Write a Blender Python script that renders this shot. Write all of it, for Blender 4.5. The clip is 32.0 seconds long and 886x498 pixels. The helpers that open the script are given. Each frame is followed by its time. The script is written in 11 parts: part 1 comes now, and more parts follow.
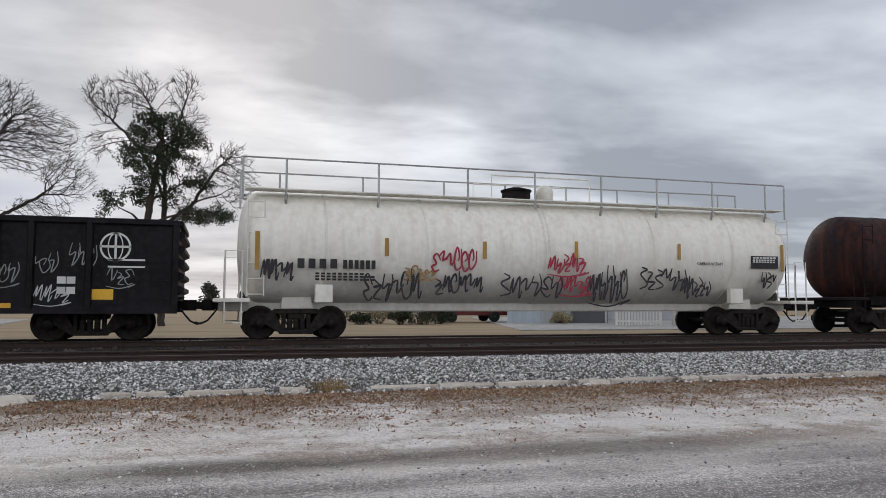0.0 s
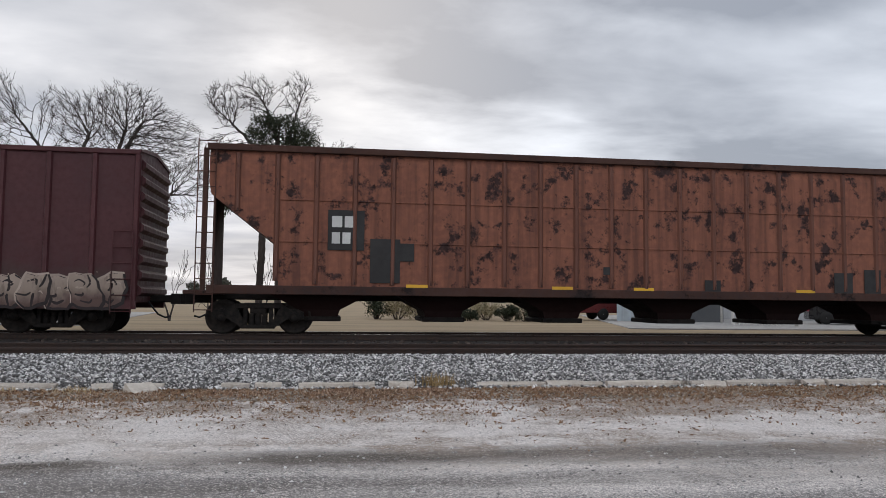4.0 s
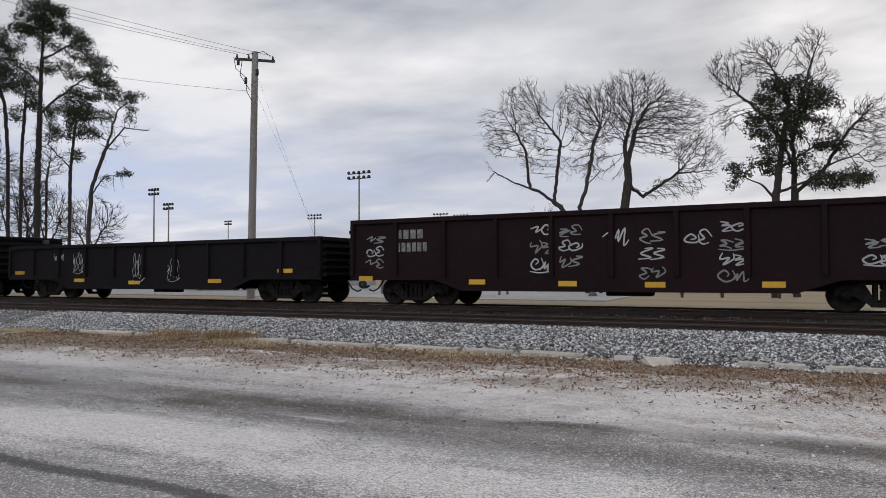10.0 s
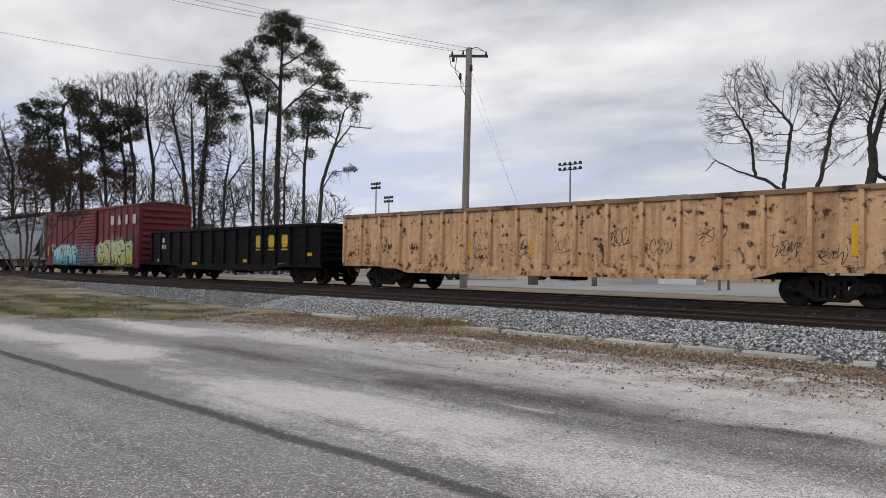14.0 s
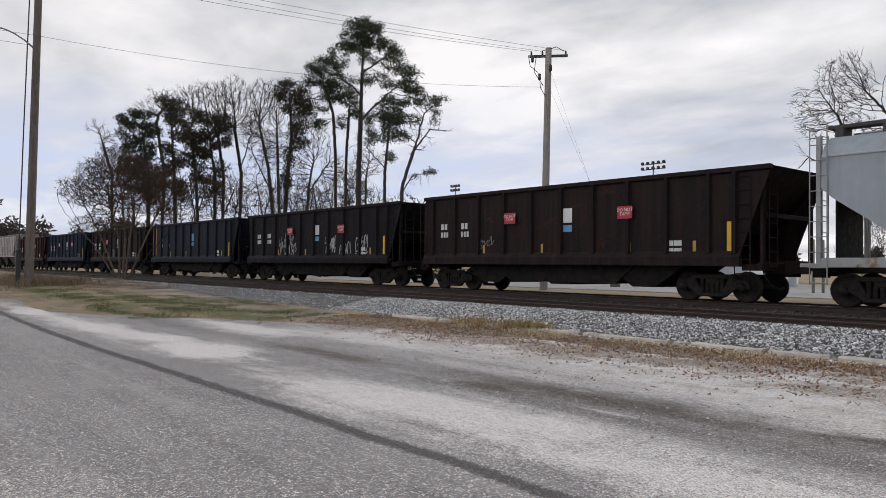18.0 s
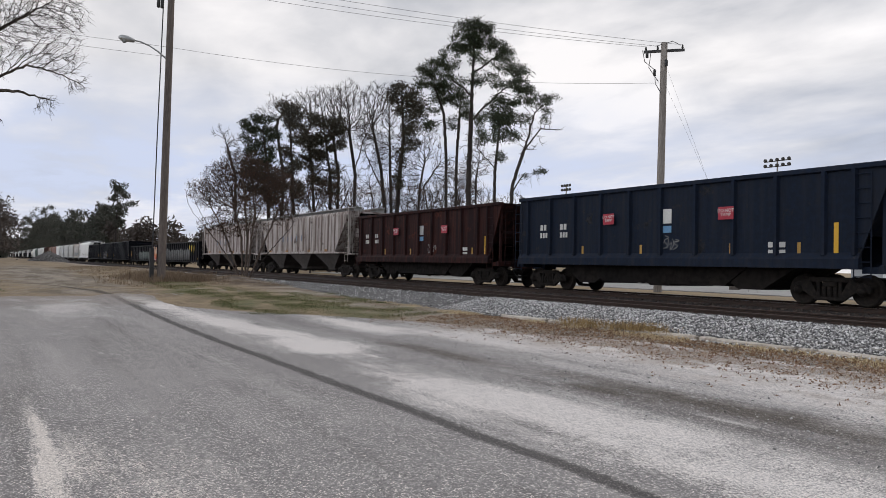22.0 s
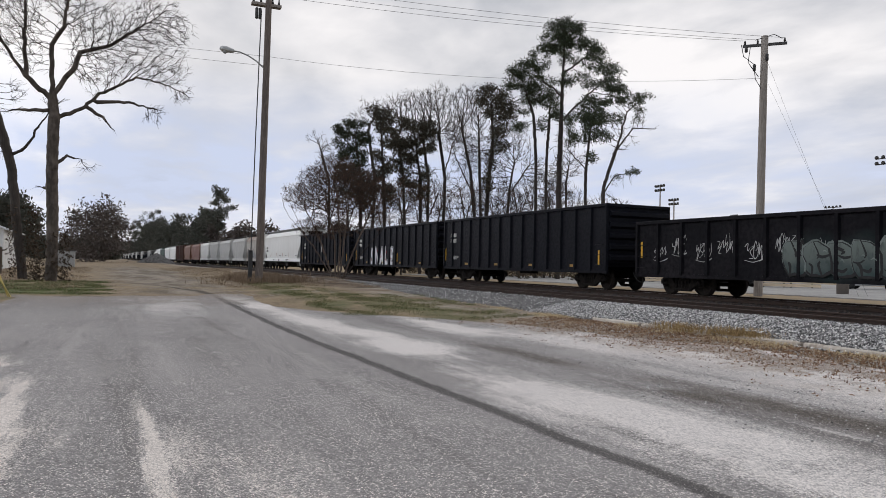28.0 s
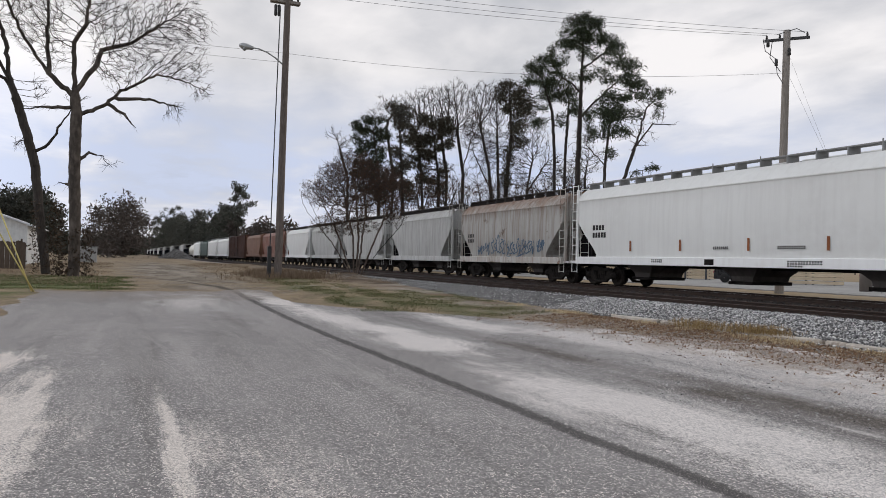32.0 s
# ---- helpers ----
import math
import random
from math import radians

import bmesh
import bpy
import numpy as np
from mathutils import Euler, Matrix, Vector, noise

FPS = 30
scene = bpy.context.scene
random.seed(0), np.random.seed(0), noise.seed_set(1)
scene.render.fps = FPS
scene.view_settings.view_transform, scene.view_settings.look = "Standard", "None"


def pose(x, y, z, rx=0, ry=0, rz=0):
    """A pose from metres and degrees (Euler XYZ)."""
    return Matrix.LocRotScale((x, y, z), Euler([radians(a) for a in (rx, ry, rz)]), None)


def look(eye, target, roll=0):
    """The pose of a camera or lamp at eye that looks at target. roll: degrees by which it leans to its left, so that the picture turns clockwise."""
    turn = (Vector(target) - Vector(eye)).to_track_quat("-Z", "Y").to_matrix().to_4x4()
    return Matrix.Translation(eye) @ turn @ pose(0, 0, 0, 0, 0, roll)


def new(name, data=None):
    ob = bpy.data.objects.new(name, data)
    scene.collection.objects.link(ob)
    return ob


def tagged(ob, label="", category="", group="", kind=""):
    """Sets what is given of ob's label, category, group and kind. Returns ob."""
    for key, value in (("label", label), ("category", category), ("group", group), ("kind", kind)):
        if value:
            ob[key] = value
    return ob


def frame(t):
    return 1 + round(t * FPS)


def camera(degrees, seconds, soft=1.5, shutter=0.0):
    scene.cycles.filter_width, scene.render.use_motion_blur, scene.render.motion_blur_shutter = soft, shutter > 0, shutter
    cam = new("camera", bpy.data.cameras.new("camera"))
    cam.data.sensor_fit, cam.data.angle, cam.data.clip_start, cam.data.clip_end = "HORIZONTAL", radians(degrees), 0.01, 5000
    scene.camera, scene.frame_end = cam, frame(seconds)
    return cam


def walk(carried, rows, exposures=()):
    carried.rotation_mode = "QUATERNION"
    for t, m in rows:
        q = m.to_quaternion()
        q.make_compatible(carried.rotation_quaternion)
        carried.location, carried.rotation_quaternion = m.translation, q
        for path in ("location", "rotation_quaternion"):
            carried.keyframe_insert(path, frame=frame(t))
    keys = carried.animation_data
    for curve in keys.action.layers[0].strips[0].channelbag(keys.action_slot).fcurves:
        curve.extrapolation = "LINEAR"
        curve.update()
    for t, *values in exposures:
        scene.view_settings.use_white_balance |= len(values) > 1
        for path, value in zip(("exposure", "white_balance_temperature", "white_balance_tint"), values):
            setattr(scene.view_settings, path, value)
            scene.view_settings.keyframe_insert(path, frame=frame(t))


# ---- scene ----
# One fixed standpoint; the camera only pans. x runs along the track, y across it, z up.
EYE = Vector((0.0, 0.0, 1.5))
RAIL_Z = 0.608
TRACK_Y = 20.5        # the train's track
SIDING_Y = 14.8       # the empty nearer track
cam = camera(60.476, 32.0, 0.75)
# seconds, pan to the left, tilt up, lean to the left (degrees)
ROWS = [
    (0, -16.34, 4.17, 0.15), (0.5, -14.22, 4.12, 0.37), (1, -12.70, 4.06, 0.43), (1.5, -11.57, 4.05, 0.56),
    (2, -10.70, 4.01, 0.42), (2.5, -9.94, 4.00, 0.61), (3, -9.28, 3.94, 0.62), (3.5, -8.70, 3.90, 0.60),
    (5.5, -5.16, 3.84, 0.22), (6, -2.40, 3.92, -0.30), (6.5, 1.22, 3.92, -0.75), (7, 5.20, 3.72, -1.09),
    (7.5, 9.16, 3.46, -1.15), (8, 12.98, 3.15, -1.07), (8.5, 16.67, 2.89, -0.93), (9, 20.61, 2.66, -0.66),
    (9.5, 24.74, 2.35, -0.43), (10, 28.83, 1.97, -0.19), (10.5, 32.59, 1.57, -0.07), (11, 35.46, 1.26, 0.07),
    (11.5, 37.54, 1.12, 0.08), (12, 39.13, 1.13, 0.10), (12.5, 40.61, 1.19, 0.17), (13, 42.14, 1.23, 0.36),
    (13.5, 43.51, 1.26, 0.55), (14, 44.59, 1.26, 0.73), (14.5, 45.35, 1.28, 0.81), (16.5, 48.03, 1.35, 0.66),
    (17, 48.86, 1.37, 0.62), (17.5, 49.73, 1.36, 0.64), (18, 50.58, 1.33, 0.68), (18.5, 51.46, 1.31, 0.66),
    (19, 52.29, 1.29, 0.76), (19.5, 53.20, 1.28, 0.77), (20, 54.19, 1.30, 0.80), (20.5, 55.26, 1.31, 0.87),
    (21, 56.41, 1.31, 0.92), (21.5, 57.61, 1.27, 1.01), (22, 58.83, 1.20, 1.15), (22.5, 59.97, 1.14, 1.16),
    (23, 60.93, 1.13, 1.18), (23.5, 61.68, 1.17, 1.17), (24, 62.22, 1.25, 1.17), (24.5, 62.69, 1.32, 1.16),
    (25, 63.10, 1.37, 1.16), (25.5, 63.44, 1.37, 1.20), (27.5, 64.72, 1.33, 1.24), (28, 65.57, 1.22, 1.27),
    (28.5, 66.50, 1.07, 1.30), (29, 67.30, 0.95, 1.31), (29.5, 67.78, 0.87, 1.33), (30, 67.94, 0.85, 1.29),
    (30.5, 67.94, 0.87, 1.24), (31, 67.77, 0.89, 1.28), (31.5, 67.40, 0.92, 1.36), (32, 66.92, 0.91, 1.39),
]


def aim(yaw, tilt, lean):
    a, b = radians(yaw), radians(tilt)
    return look(EYE, EYE + Vector((-math.sin(a) * math.cos(b), math.cos(a) * math.cos(b), math.sin(b))), lean)


walk(cam, [(t, aim(a, b, c)) for t, a, b, c in ROWS], ((0.0, 0.0, 6550.0, 10.5), (3.0, 0.06, 6550.0, 10.5), (6.5, 0.19, 6550.0, 10.5), (8.5, 0.06, 6550.0, 10.5), (10.0, -0.04, 6550.0, 10.5), (12.0, 0.0, 6600.0, 10.5), (17.0, 0.12, 6700.0, 10.8), (20.5, 0.18, 6700.0, 10.8), (24.0, 0.12, 6700.0, 10.8), (30.0, 0.14, 6700.0, 10.8), (32.0, 0.08, 6700.0, 10.8)))

# ---- light: overcast sky, veiled low sun behind the train ----
SUN_EL, SUN_AZ = 24.0, 0.0
world = bpy.data.worlds.new("overcast_sky")
scene.world = world
world.use_nodes = True
wn, wl = world.node_tree.nodes, world.node_tree.links
wn.clear()


def wnode(kind, **kw):
    n = wn.new(kind)
    for k, v in kw.items():
        n.inputs[k].default_value = v
    return n


w_out = wn.new("ShaderNodeOutputWorld")
w_bg = wnode("ShaderNodeBackground", Strength=1.0)
w_sky = wn.new("ShaderNodeTexSky")
w_sky.sky_type, w_sky.sun_disc = "NISHITA", False
w_sky.sun_elevation, w_sky.sun_rotation = radians(SUN_EL), radians(SUN_AZ)
w_sky.air_density, w_sky.dust_density, w_sky.ozone_density = 1.0, 2.0, 1.5
w_geo = wn.new("ShaderNodeTexCoord")
w_sep = wn.new("ShaderNodeSeparateXYZ")
wl.new(w_geo.outputs["Generated"], w_sep.inputs[0])


def wmath(op, a, b=0.0, c=None, clamp=False):
    n = wn.new("ShaderNodeMath")
    n.operation, n.use_clamp = op, clamp
    for i, v in enumerate((a, b) if c is None else (a, b, c)):
        if isinstance(v, (int, float)):
            n.inputs[i].default_value = v
        else:
            wl.new(v, n.inputs[i])
    return n.outputs[0]


def wmix(f, a, b):
    n = wn.new("ShaderNodeMix")
    n.data_type, n.clamp_factor = "RGBA", True
    for s, v in ((n.inputs["Factor"], f), (n.inputs["A"], a), (n.inputs["B"], b)):
        if isinstance(v, (tuple, float)):
            s.default_value = v
        else:
            wl.new(v, s)
    return n.outputs["Result"]


# cloud deck: directions cast on a plane overhead
w_up = wmath("ADD", wmath("MAXIMUM", w_sep.outputs[2], 0.0), 0.13)
w_cx, w_cy = wmath("DIVIDE", w_sep.outputs[0], w_up), wmath("DIVIDE", w_sep.outputs[1], w_up)
w_vec = wn.new("ShaderNodeCombineXYZ")
wl.new(wmath("MULTIPLY", w_cx, 0.72), w_vec.inputs[0])
wl.new(w_cy, w_vec.inputs[1])
w_n1 = wnode("ShaderNodeTexNoise", Scale=0.75, Detail=5.0, Roughness=0.5, Distortion=0.35)
wl.new(w_vec.outputs[0], w_n1.inputs["Vector"])
w_n2 = wnode("ShaderNodeTexNoise", Scale=2.6, Detail=6.0, Roughness=0.55, Distortion=0.2)
wl.new(w_vec.outputs[0], w_n2.inputs["Vector"])
w_dens = wmath("MULTIPLY_ADD", wmath("ADD", wmath("MULTIPLY", w_n1.outputs[0], 0.72), wmath("MULTIPLY", w_n2.outputs[0], 0.28)), 0.95, 0.030)
# cloud banks and breaks: bearing, height (degrees), half width, half height, tilt, weight (thinner below zero)
w_az = wmath("MULTIPLY_ADD", wmath("ARCTAN2", w_sep.outputs[0], w_sep.outputs[1]), 57.3, wmath("MULTIPLY_ADD", w_n2.outputs[0], 16.0, -8.0))
w_el = wmath("MULTIPLY_ADD", wmath("ARCSINE", w_sep.outputs[2]), 57.3, wmath("MULTIPLY_ADD", w_n1.outputs[0], 9.0, -4.5))
for az, el, wide, high, tilt, k in ((13, 16, 15, 2.8, -14, 0.065), (31, 21, 11, 3.4, -5, 0.08), (32, 11, 12, 3.0, -5, 0.055), (37, 17, 8, 1.8, -5, -0.06), (3, 14, 6, 4.0, 0, -0.065), (14, 9.5, 9, 3.0, -14, -0.045),
                                    (-13, 17, 10, 4.0, 0, -0.04), (-28, 19.5, 11, 2.6, 3, 0.05), (-44, 18.5, 10, 2.0, 8, -0.03), (-28, 10.5, 12, 1.8, 2, 0.035), (-32, 15, 12, 1.6, 4, -0.03), (-72, 15, 14, 6.0, 0, -0.075), (-56, 16, 12, 4.0, 0, -0.035)):
    c, q = math.cos(radians(tilt)), math.sin(radians(tilt))
    dx, dy = wmath("SUBTRACT", w_az, float(az)), wmath("SUBTRACT", w_el, float(el))
    a = wmath("ADD", wmath("MULTIPLY", dx, c / wide), wmath("MULTIPLY", dy, q / wide))
    b = wmath("ADD", wmath("MULTIPLY", dx, -q / high), wmath("MULTIPLY", dy, c / high))
    r2 = wmath("ADD", wmath("MULTIPLY", a, a), wmath("MULTIPLY", b, b))
    w_dens = wmath("MULTIPLY_ADD", wmath("POWER", 2.718, wmath("MULTIPLY", r2, -1.0)), k, w_dens)
w_r1 = wn.new("ShaderNodeMapRange")
# heavier banks towards the east and overhead, thin bright deck to the west and behind
wl.new(wmath("ADD", wmath("ADD", w_dens, wmath("MULTIPLY", w_sep.outputs[0], 0.045)), wmath("MULTIPLY_ADD", w_sep.outputs[2], 0.07, wmath("MULTIPLY", w_sep.outputs[1], 0.03))), w_r1.inputs[0])
w_r1.inputs[1].default_value, w_r1.inputs[2].default_value = 0.405, 0.62
w_thin = wmix(wmath("MULTIPLY_ADD", w_sep.outputs[0], 1.1, 0.65, clamp=True), (0.85, 0.843, 0.862, 1.0), (0.765, 0.815, 0.895, 1.0))
w_cloud = wmix(w_r1.outputs[0], w_thin, (0.295, 0.328, 0.388, 1.0))
# thinner deck low over the horizon to the west lets blue through
w_low = wmath("SUBTRACT", 1.0, wmath("DIVIDE", wmath("ABSOLUTE", wmath("SUBTRACT", w_sep.outputs[2], 0.11)), 0.13), clamp=True)
w_west = wmath("MULTIPLY", wmath("MULTIPLY", w_low, wmath("MULTIPLY_ADD", w_sep.outputs[0], -1.0, 0.15), clamp=True), wmath("MULTIPLY_ADD", w_n2.outputs[0], 2.4, -0.30), clamp=True)
w_blue = wmix(w_west, w_cloud, (0.53, 0.60, 0.78, 1.0))
# bright veil round the sun
w_s = Vector((math.sin(radians(SUN_AZ)) * math.cos(radians(17)), math.cos(radians(SUN_AZ)) * math.cos(radians(17)), math.sin(radians(17))))
w_dot = wmath("ADD", wmath("ADD", wmath("MULTIPLY", w_sep.outputs[0], w_s.x), wmath("MULTIPLY", w_sep.outputs[1], w_s.y)), wmath("MULTIPLY", w_sep.outputs[2], w_s.z))
w_glow = wmath("POWER", wmath("MAXIMUM", w_dot, 0.0), 130.0)
w_bright = wmix(wmath("MULTIPLY", w_glow, wmath("SUBTRACT", 0.62, w_r1.outputs[0]), clamp=True), w_blue, (0.96, 0.97, 0.97, 1.0))
w_skyadd = wn.new("ShaderNodeMix")
w_skyadd.data_type, w_skyadd.blend_type = "RGBA", "ADD"
w_skyadd.inputs["Factor"].default_value = 0.006
# the open southern half of the sky is brighter than the banks over the train
w_south = wn.new("ShaderNodeVectorMath")
w_south.operation = "SCALE"
wl.new(w_bright, w_south.inputs[0])
wl.new(wmath("MULTIPLY_ADD", wmath("MULTIPLY", w_sep.outputs[1], -1.6, clamp=True), 0.8, 1.0), w_south.inputs["Scale"])
wl.new(w_south.outputs[0], w_skyadd.inputs["A"])
wl.new(w_sky.outputs[0], w_skyadd.inputs["B"])
wl.new(w_skyadd.outputs["Result"], w_bg.inputs["Color"])
wl.new(w_bg.outputs[0], w_out.inputs["Surface"])

sun = new("sun", bpy.data.lights.new("sun", "SUN"))
sun.data.energy, sun.data.angle, sun.data.color = 0.7, radians(22), (1.0, 0.95, 0.88)
sun.matrix_world = look((0, 0, 0), (-math.sin(radians(SUN_AZ)), -math.cos(radians(SUN_AZ)), -math.tan(radians(SUN_EL))))

# ---- materials ----
MATS = {}
SPRAYS = {}


def surface(name, base, second=None, third=None, rough=0.7, metal=0.0, grain=6.0, patch=0.6, bump=0.15, streak=0.0,
            rust=0.0, rust_col=(0.11, 0.045, 0.02), stretch=(1, 1, 1), amount=0.5, rust_scale=1.1, spray=(), spec=0.35, wash=None):
    """A worn surface in metres: fine grain, large stains, optional run-down streaks and rust patches."""
    if name in MATS:
        return MATS[name]
    m = bpy.data.materials.new(name)
    m.use_nodes = True
    MATS[name] = m
    nt = m.node_tree
    nd, lk = nt.nodes, nt.links
    bsdf = nd["Principled BSDF"]
    second = second or tuple(c * 0.72 for c in base)
    co = nd.new("ShaderNodeTexCoord")
    info = nd.new("ShaderNodeObjectInfo")
    mp = nd.new("ShaderNodeMapping")
    mp.inputs["Scale"].default_value = stretch
    lk.new(co.outputs["Object"], mp.inputs["Vector"])

    def tex(scale, detail=4.0, vec=None, roughness=0.55):
        n = nd.new("ShaderNodeTexNoise")
        n.inputs["Scale"].default_value, n.inputs["Detail"].default_value, n.inputs["Roughness"].default_value = scale, detail, roughness
        lk.new(vec or mp.outputs[0], n.inputs["Vector"])
        return n.outputs[0]

    def span(v, a, b):
        n = nd.new("ShaderNodeMapRange")
        lk.new(v, n.inputs[0])
        n.inputs[1].default_value, n.inputs[2].default_value = a, b
        return n.outputs[0]

    def mixc(f, a, b, mode="MIX"):
        n = nd.new("ShaderNodeMix")
        n.data_type, n.blend_type, n.clamp_factor = "RGBA", mode, True
        for s, v in ((n.inputs["Factor"], f), (n.inputs["A"], a), (n.inputs["B"], b)):
            if isinstance(v, (int, float)):
                s.default_value = v
            elif isinstance(v, tuple):
                s.default_value = (*v, 1.0)
            else:
                lk.new(v, s)
        return n.outputs["Result"]

    fine, big = tex(grain), tex(patch, 6.0)
    col = mixc(span(big, 0.38, 0.66), tuple(base), tuple(second))
    col = mixc(span(fine, 0.42, 0.72), col, tuple(third) if third else tuple(c * 0.85 for c in base))
    if streak:
        sm = nd.new("ShaderNodeMapping")
        sm.inputs["Scale"].default_value = (2.6, 2.6, 0.16)
        lk.new(co.outputs["Object"], sm.inputs["Vector"])
        st = tex(1.7, 5.0, sm.outputs[0], 0.6)
        n = nd.new("ShaderNodeMath")
        n.operation = "MULTIPLY"
        lk.new(span(st, 0.44, 0.66), n.inputs[0])
        n.inputs[1].default_value = streak
        col = mixc(n.outputs[0], col, rust_col)
    if rust:
        rr = span(tex(rust_scale, 9.0, None, 0.68), 0.64 - 0.14 * rust, 0.70 - 0.12 * rust)
        col = mixc(rr, col, mixc(span(fine, 0.35, 0.65), rust_col, tuple(c * 0.45 for c in rust_col)))
    # rust washed down from the top edge in ragged runs: (height where it ends, height where it is full, colour)
    if wash:
        hz = nd.new("ShaderNodeSeparateXYZ")
        lk.new(co.outputs["Object"], hz.inputs[0])
        rm = nd.new("ShaderNodeMapping")
        rm.inputs["Scale"].default_value = (1.6, 1.6, 0.25)
        lk.new(co.outputs["Object"], rm.inputs["Vector"])
        runs = nd.new("ShaderNodeMath")
        runs.operation = "MULTIPLY_ADD"
        lk.new(tex(1.3, 6.0, rm.outputs[0], 0.65), runs.inputs[0])
        runs.inputs[1].default_value = 2.6
        lk.new(hz.outputs[2], runs.inputs[2])
        col = mixc(span(runs.outputs[0], wash[0] + 1.3, wash[1] + 1.3), col, mixc(span(fine, 0.4, 0.65), wash[2], tuple(c * 0.6 for c in wash[2])))
    # spray-can pieces: bulging shapes with a dark rim, on the stretch x0..x1, z0..z1 of the side
    if spray:
        xyz = nd.new("ShaderNodeSeparateXYZ")
        lk.new(co.outputs["Object"], xyz.inputs[0])

        def calc(op, a, b=0.0, clamp=False):
            n = nd.new("ShaderNodeMath")
            n.operation, n.use_clamp = op, clamp
            for i, q in enumerate((a, b)):
                if isinstance(q, (int, float)):
                    n.inputs[i].default_value = q
                else:
                    lk.new(q, n.inputs[i])
            return n.outputs[0]

        SPRAYS[name] = spray
        near = calc("LESS_THAN", xyz.outputs[1], -0.5)
        for x0, x1, z0, z1, cell, ca, cb, rim, back, seed in spray:
            # a soft cloud of paint behind the letters
            wob = tex(1.1, 3.0)
            edge_n = calc("MULTIPLY", calc("SUBTRACT", wob, 0.5), 0.9)
            fx = calc("MULTIPLY", span(xyz.outputs[0], x0 - 0.1, x0 + 0.35), span(xyz.outputs[0], x1 + 0.1, x1 - 0.35))
            zz = calc("ADD", xyz.outputs[2], edge_n)
            fz = calc("MULTIPLY", span(zz, z0 - 0.25, z0 + 0.1), span(zz, z1 + 0.25, z1 - 0.25))
            area = calc("MULTIPLY", calc("MULTIPLY", fx, fz), near)
            cloud = mixc(span(tex(0.9, 2.0), 0.42, 0.6), tuple(back), tuple(a * 0.6 for a in ca))
            col = mixc(calc("MULTIPLY", area, 0.85), col, cloud)
    tint = nd.new("ShaderNodeHueSaturation")
    v = nd.new("ShaderNodeMapRange")
    lk.new(info.outputs["Random"], v.inputs[0])
    v.inputs[3].default_value, v.inputs[4].default_value = 0.90, 1.10
    lk.new(v.outputs[0], tint.inputs["Value"])
    lk.new(col, tint.inputs["Color"])
    lk.new(tint.outputs[0], bsdf.inputs["Base Color"])
    rg = nd.new("ShaderNodeMapRange")
    lk.new(fine, rg.inputs[0])
    rg.inputs[1].default_value, rg.inputs[2].default_value = 0.3, 0.7
    rg.inputs[3].default_value, rg.inputs[4].default_value = max(0.05, rough - 0.12), min(1.0, rough + 0.1)
    lk.new(rg.outputs[0], bsdf.inputs["Roughness"])
    bsdf.inputs["Metallic"].default_value = metal
    bsdf.inputs["Specular IOR Level"].default_value = spec
    if bump:
        bp = nd.new("ShaderNodeBump")
        bp.inputs["Strength"].default_value, bp.inputs["Distance"].default_value = bump, 0.02
        lk.new(fine, bp.inputs["Height"])
        lk.new(bp.outputs[0], bsdf.inputs["Normal"])
    return m


# ---- mesh helpers ----
def quad_box(bm, x0, x1, y0, y1, z0, z1):
    v = [bm.verts.new((x, y, z)) for x in (x0, x1) for y in (y0, y1) for z in (z0, z1)]
    for f in ((0, 1, 3, 2), (4, 6, 7, 5), (0, 4, 5, 1), (2, 3, 7, 6), (0, 2, 6, 4), (1, 5, 7, 3)):
        bm.faces.new([v[i] for i in f])


def soft_box(bm, x0, x1, y0, y1, z0, z1, c=0.012):
    """A box with chamfered edges."""
    c = min(c, abs(x1 - x0) * 0.3, abs(y1 - y0) * 0.3, abs(z1 - z0) * 0.3)
    xs, ys, zs = (min(x0, x1), max(x0, x1)), (min(y0, y1), max(y0, y1)), (min(z0, z1), max(z0, z1))
    V = {}
    for i in (0, 1):
        for j in (0, 1):
            for k in (0, 1):
                x, y, z = xs[i], ys[j], zs[k]
                ix, iy, iz = x + (c if i == 0 else -c), y + (c if j == 0 else -c), z + (c if k == 0 else -c)
                V[i, j, k, 0], V[i, j, k, 1], V[i, j, k, 2] = bm.verts.new((x, iy, iz)), bm.verts.new((ix, y, iz)), bm.verts.new((ix, iy, z))
    F = bm.faces.new
    for s in (0, 1):
        F([V[s, j, k, 0] for j, k in ((0, 0), (1, 0), (1, 1), (0, 1))])
        F([V[i, s, k, 1] for i, k in ((0, 0), (1, 0), (1, 1), (0, 1))])
        F([V[i, j, s, 2] for i, j in ((0, 0), (1, 0), (1, 1), (0, 1))])
    for a in (0, 1):
        for b in (0, 1):
            F([V[0, a, b, 1], V[1, a, b, 1], V[1, a, b, 2], V[0, a, b, 2]])
            F([V[a, 0, b, 0], V[a, 1, b, 0], V[a, 1, b, 2], V[a, 0, b, 2]])
            F([V[a, b, 0, 0], V[a, b, 1, 0], V[a, b, 1, 1], V[a, b, 0, 1]])
            for c2 in (0, 1):
                F([V[a, b, c2, 0], V[a, b, c2, 1], V[a, b, c2, 2]])


